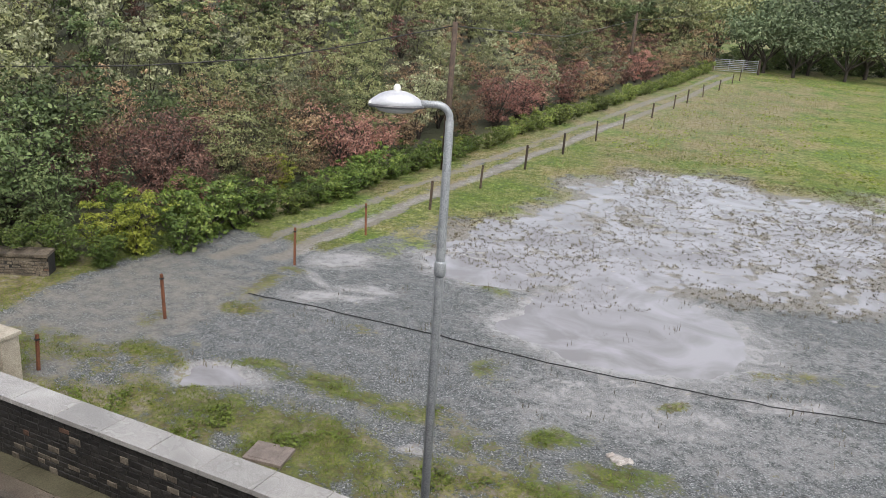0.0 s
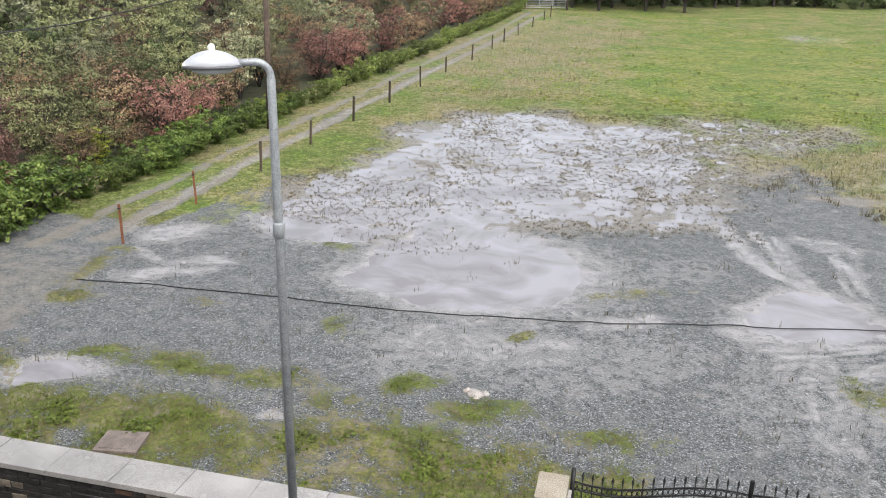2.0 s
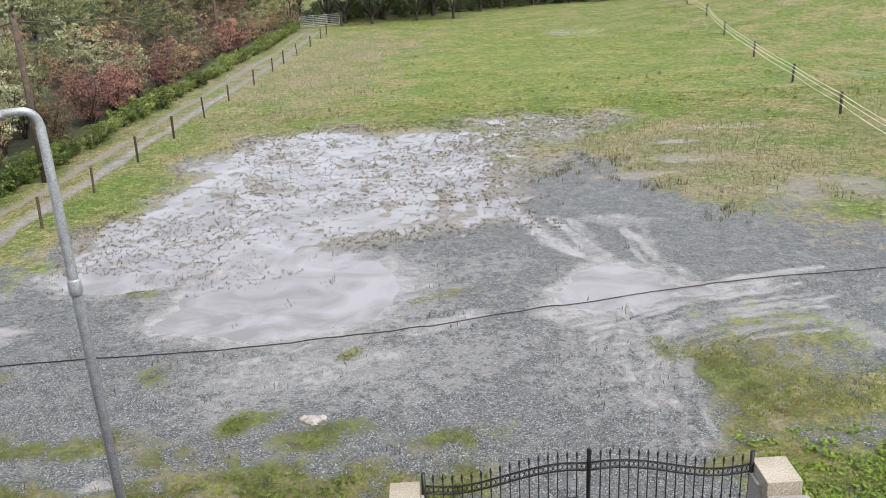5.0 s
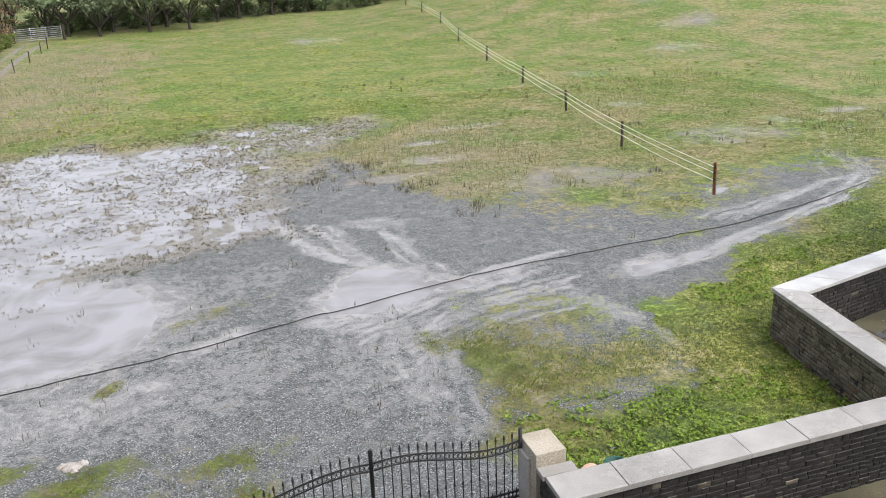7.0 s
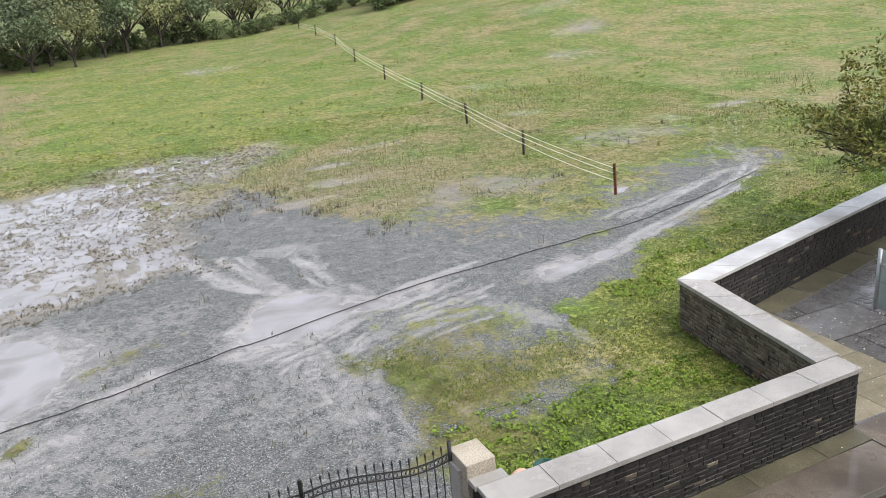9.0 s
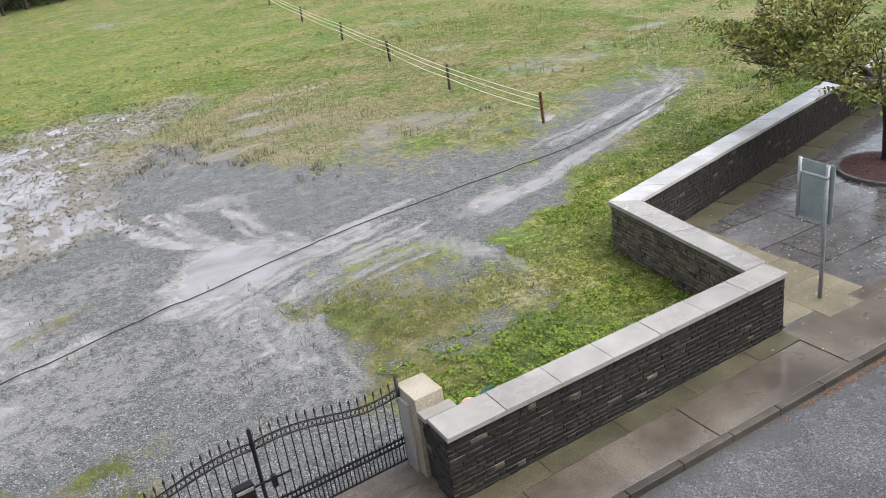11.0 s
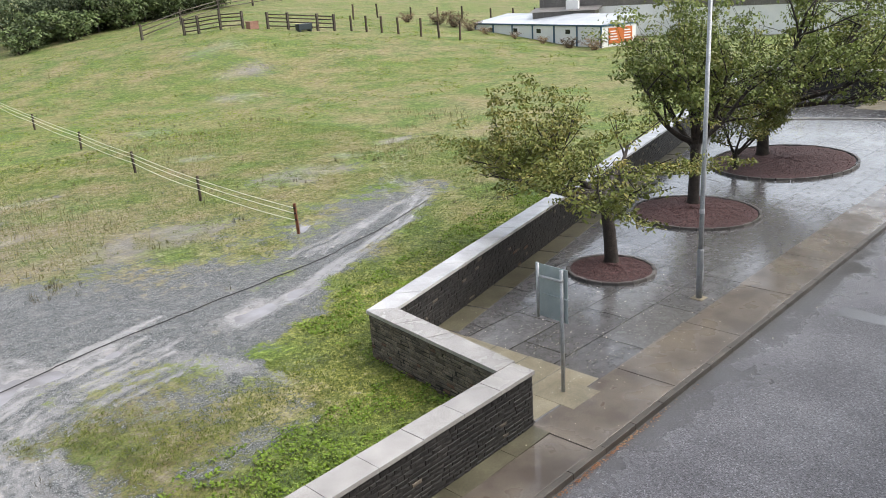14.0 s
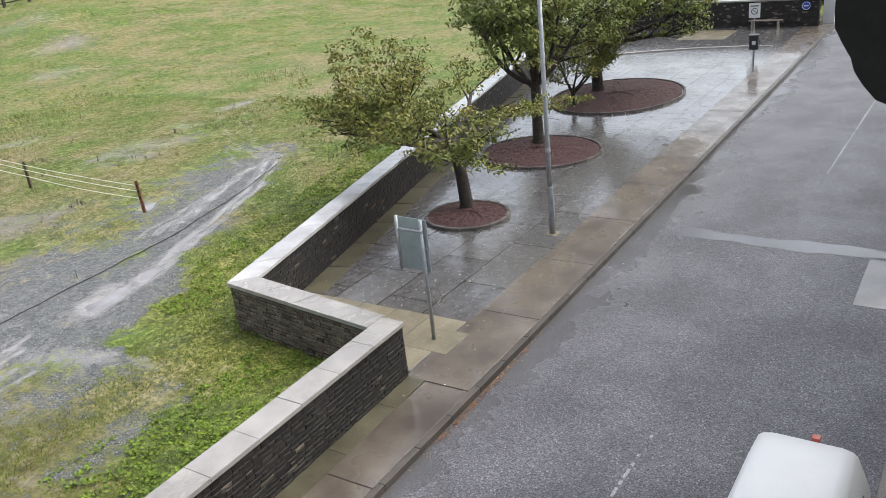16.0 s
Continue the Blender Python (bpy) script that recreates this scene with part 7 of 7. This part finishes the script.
def blades(name, label, x, y, z, r, height, width, mat, lean=0.5):
    n = len(x)
    a = r.uniform(0, 2 * np.pi, n)
    h = height * r.uniform(0.5, 1.4, n)
    d = np.stack([np.cos(a), np.sin(a)], -1)
    tip = np.stack([x + d[:, 0] * h * lean * r.uniform(0, 1, n), y + d[:, 1] * h * lean * r.uniform(0, 1, n), z + h], -1)
    s = np.stack([-d[:, 1], d[:, 0]], -1) * width * 0.5
    p = np.stack([x + s[:, 0], y + s[:, 1], z - 0.01], -1)
    q = np.stack([x - s[:, 0], y - s[:, 1], z - 0.01], -1)
    v = np.stack([p, q, tip], 1).reshape(-1, 3)
    ob = fast_mesh(name, v, np.arange(n * 3).reshape(-1, 3), mat)
    return tagged(ob, label, "grass", kind="stuff")


def leafy(name, label, x, y, z, r, leaf=None):
    """Low rosettes of small broad leaves."""
    n = len(x)
    c = np.stack([x, y, z + 0.012 + 0.1 * r.uniform(0, 1, n) * np.clip(0.5 + 1.3 * vnoise(x, y, 0.5, 99), 0.1, 1.5)], -1)
    return tagged(quads(name, c, r, 0.075, 0.045, leaf or L_WEED, None, flat=0.55), label, "weeds", kind="stuff")


def build_grass():
    r = np.random.RandomState(8)
    # short grass on the green zones near by
    n = 420000
    x, y = r.uniform(-18, 30, n), 9.0 + 36 * r.uniform(0, 1, n) ** 1.25
    z, grass, mud, wet, dry, cut, pool = land(x, y)
    rough = 0.5 * vnoise(x, y, 0.55, 91, 3) + 0.45 * vnoise(x, y, 2.0, 93, 2)
    keep = (grass + rough > 0.72) & (cut < 0.01) & (z > WATER_Z)
    blades("grass", "short wet green grass tufts over the yard and meadow", x[keep], y[keep], z[keep], r, 0.042, 0.02, M_BLADE, 1.3)
    # olive and brown grasses between the weeds of the lane wall and on the island by the gate
    for label, x0, x1, y0, y1, n in (("ragged olive and brown grass beside the lane wall", -14.0, 2.0, 8.5, 13.6, 90000), ("ragged olive grass thinning out over gravel beside the gate", 3.6, 12.5, 9.0, 17.0, 70000)):
        x, y = r.uniform(x0, x1, n), r.uniform(y0, y1, n)
        z, grass, mud, wet, dry, cut, pool = land(x, y)
        some = np.clip((grass - 0.3) * 0.8 + 0.5 * vnoise(x, y, 0.3, 231, 2) + 0.4 * vnoise(x, y, 1.1, 233, 2), 0, 0.8) * step(0, 1.5, x1 - x) * step(0, 2.5, y1 - y)
        keep = (r.uniform(0, 1, n) < some) & (cut < 0.01) & (z > WATER_Z)
        blades("grass", label, x[keep], y[keep], z[keep], r, 0.036, 0.016, M_ROUGHGRASS, 1.9)
    # thick green growth along the walls
    n = 120000
    x, y = r.uniform(3.5, 30, n), r.uniform(8.8, 20, n)
    z, grass, mud, wet, dry, cut, pool = land(x, y)
    near = np.where(x < 10.6, (y < 12.2 + 0.6 * vnoise(x, y, 1.0, 5)) & (x > 4.2), y < long_wall_y(x) + 3.2)
    keep = near & (cut < 0.01) & (grass > 0.45) & (0.7 * vnoise(x, y, 0.35, 95, 2) + 0.5 * vnoise(x, y, 1.3, 97, 2) > -0.12 + 0.25 * (y - 9.5 - np.where(x > 10.6, y - 12, 0)) * 0.2)
    leafy("weeds", "low bright green leafy weeds along the foot of the walls", x[keep], y[keep], z[keep], r)
    n = 60000
    x, y = r.uniform(-13.5, 1.5, n), r.uniform(8.6, 13.4, n)
    z, grass, mud, wet, dry, cut, pool = land(x, y)
    keep = (cut < 0.01) & (grass + 0.5 * vnoise(x, y, 0.8, 15) + 0.35 * vnoise(x, y, 0.25, 16) > 0.95) & (r.uniform(0, 1, n) < np.where(y < 11.0, 0.8, 0.3))
    leafy("weeds", "green weeds and docks along the foot of the lane wall", x[keep], y[keep], z[keep], r, L_DOCK)
    # dead stalks standing in the flood, in rows and tufts
    n = 21000
    cx, cy = r.uniform(-13, 9, n), r.uniform(14, 43, n)
    flood = zones(cx, cy)[5]
    keep = (flood > 0.3) & (0.7 * vnoise(cx, cy, 2.5, 73) + 0.5 * r.uniform(0, 1, n) > 0.12)
    cx, cy = np.repeat(cx[keep], 7), np.repeat(cy[keep], 7)
    x, y = cx + r.normal(0, 0.035, len(cx)), cy + r.normal(0, 0.03, len(cx))
    z = np.maximum(land(x, y)[0], WATER_Z - 0.01)
    blades("stubble", "dark dead stalks standing in the flooded stubble", x, y, z, r, 0.06, 0.018, M_STRAW, 0.9)
    n = 30000
    x, y = r.uniform(-13, 40, n), r.uniform(22, 80, n)
    z, grass, mud, wet, dry, cut, pool = land(x, y)
    keep = (grass > 0.6) & (dry + 0.8 * vnoise(x, y, 5.0, 81) > 0.35)
    blades("dead_grass", "dry straw-coloured grass stalks in the rough meadow", x[keep], y[keep], z[keep], r, 0.22, 0.04, M_DRYGRASS, 0.8)
    # stalk clumps along the edge of the gravel and in the meadow
    n = 9000
    cx, cy = r.uniform(-12, 30, n), r.uniform(19, 52, n)
    q = zones(cx, cy)
    edge = (q[6] > 0.04) & (q[6] < 0.9) & (cy > 20.5)
    keep = (edge | (r.uniform(0, 1, n) < 0.07)) & (vnoise(cx, cy, 1.6, 117, 2) > 0.12) & (q[5] < 0.4) & ((cx < 9) | ~edge)
    cx, cy = np.repeat(cx[keep], 8), np.repeat(cy[keep], 8)
    x, y = cx + r.normal(0, 0.06, len(cx)), cy + r.normal(0, 0.06, len(cx))
    blades("dead_stalks", "brown dead weed stalks standing at the edge of the gravel", x, y, land(x, y)[0], r, 0.2, 0.02, M_STRAW, 0.5)
    n = 45000
    x, y = r.uniform(-13, 75, n), 42 + 58 * r.uniform(0, 1, n) ** 1.2
    z, grass, mud, wet, dry, cut, pool = land(x, y)
    keep = (grass > 0.5) & (0.8 * vnoise(x, y, 2.2, 83, 3) + 0.3 * vnoise(x, y, 9.0, 85) > 0.0)
    blades("meadow_tussocks", "uneven green tussocks of the wet meadow", x[keep], y[keep], z[keep], r, 0.05, 0.15, M_TUSSOCK, 3.0)
    n = 9000
    x, y = r.uniform(-13, 4, n), r.uniform(11, 22, n)
    z, grass, mud, wet, dry, cut, pool = land(x, y)
    keep = (vnoise(x, y, 0.6, 61, 2) > 0.42)
    blades("stubble", "thin dead stalks scattered through the gravel", x[keep], y[keep], z[keep], r, 0.14, 0.016, M_STRAW, 0.5)


build_grass()


def build_litter():
    r = np.random.RandomState(12)
    n = 230
    x = r.normal(11.0, 1.0, n)
    y = 7.0 + 0.0175 * (x - 8) - np.abs(r.normal(0, 0.05, n)) - 0.02
    ob = quads("fallen_leaves", np.stack([x, y, np.full(n, -0.108)], -1), r, 0.048, 0.034, M_FALLEN, None, flat=0.92)
    tagged(ob, "fallen brown leaves gathered in the gutter", "leaves", kind="stuff")
    n = 420
    x, y = 14.5 + r.normal(0, 2.2, n), 10.2 + r.normal(0, 1.5, n)
    y = np.where(y > long_wall_y(x) - 0.8, 9.0, y)
    ob = quads("petals", np.stack([x, y, np.full(n, 0.018)], -1), r, 0.035, 0.028, M_PETAL, None, flat=0.95)
    tagged(ob, "small pale leaves strewn over the wet paving", "leaves", kind="stuff")


M_PETAL = leaf_material("pale_leaf", [(0.2, (0.35, 0.3, 0.22)), (0.5, (0.5, 0.46, 0.38)), (0.8, (0.65, 0.62, 0.55))], 0.5)
build_litter()
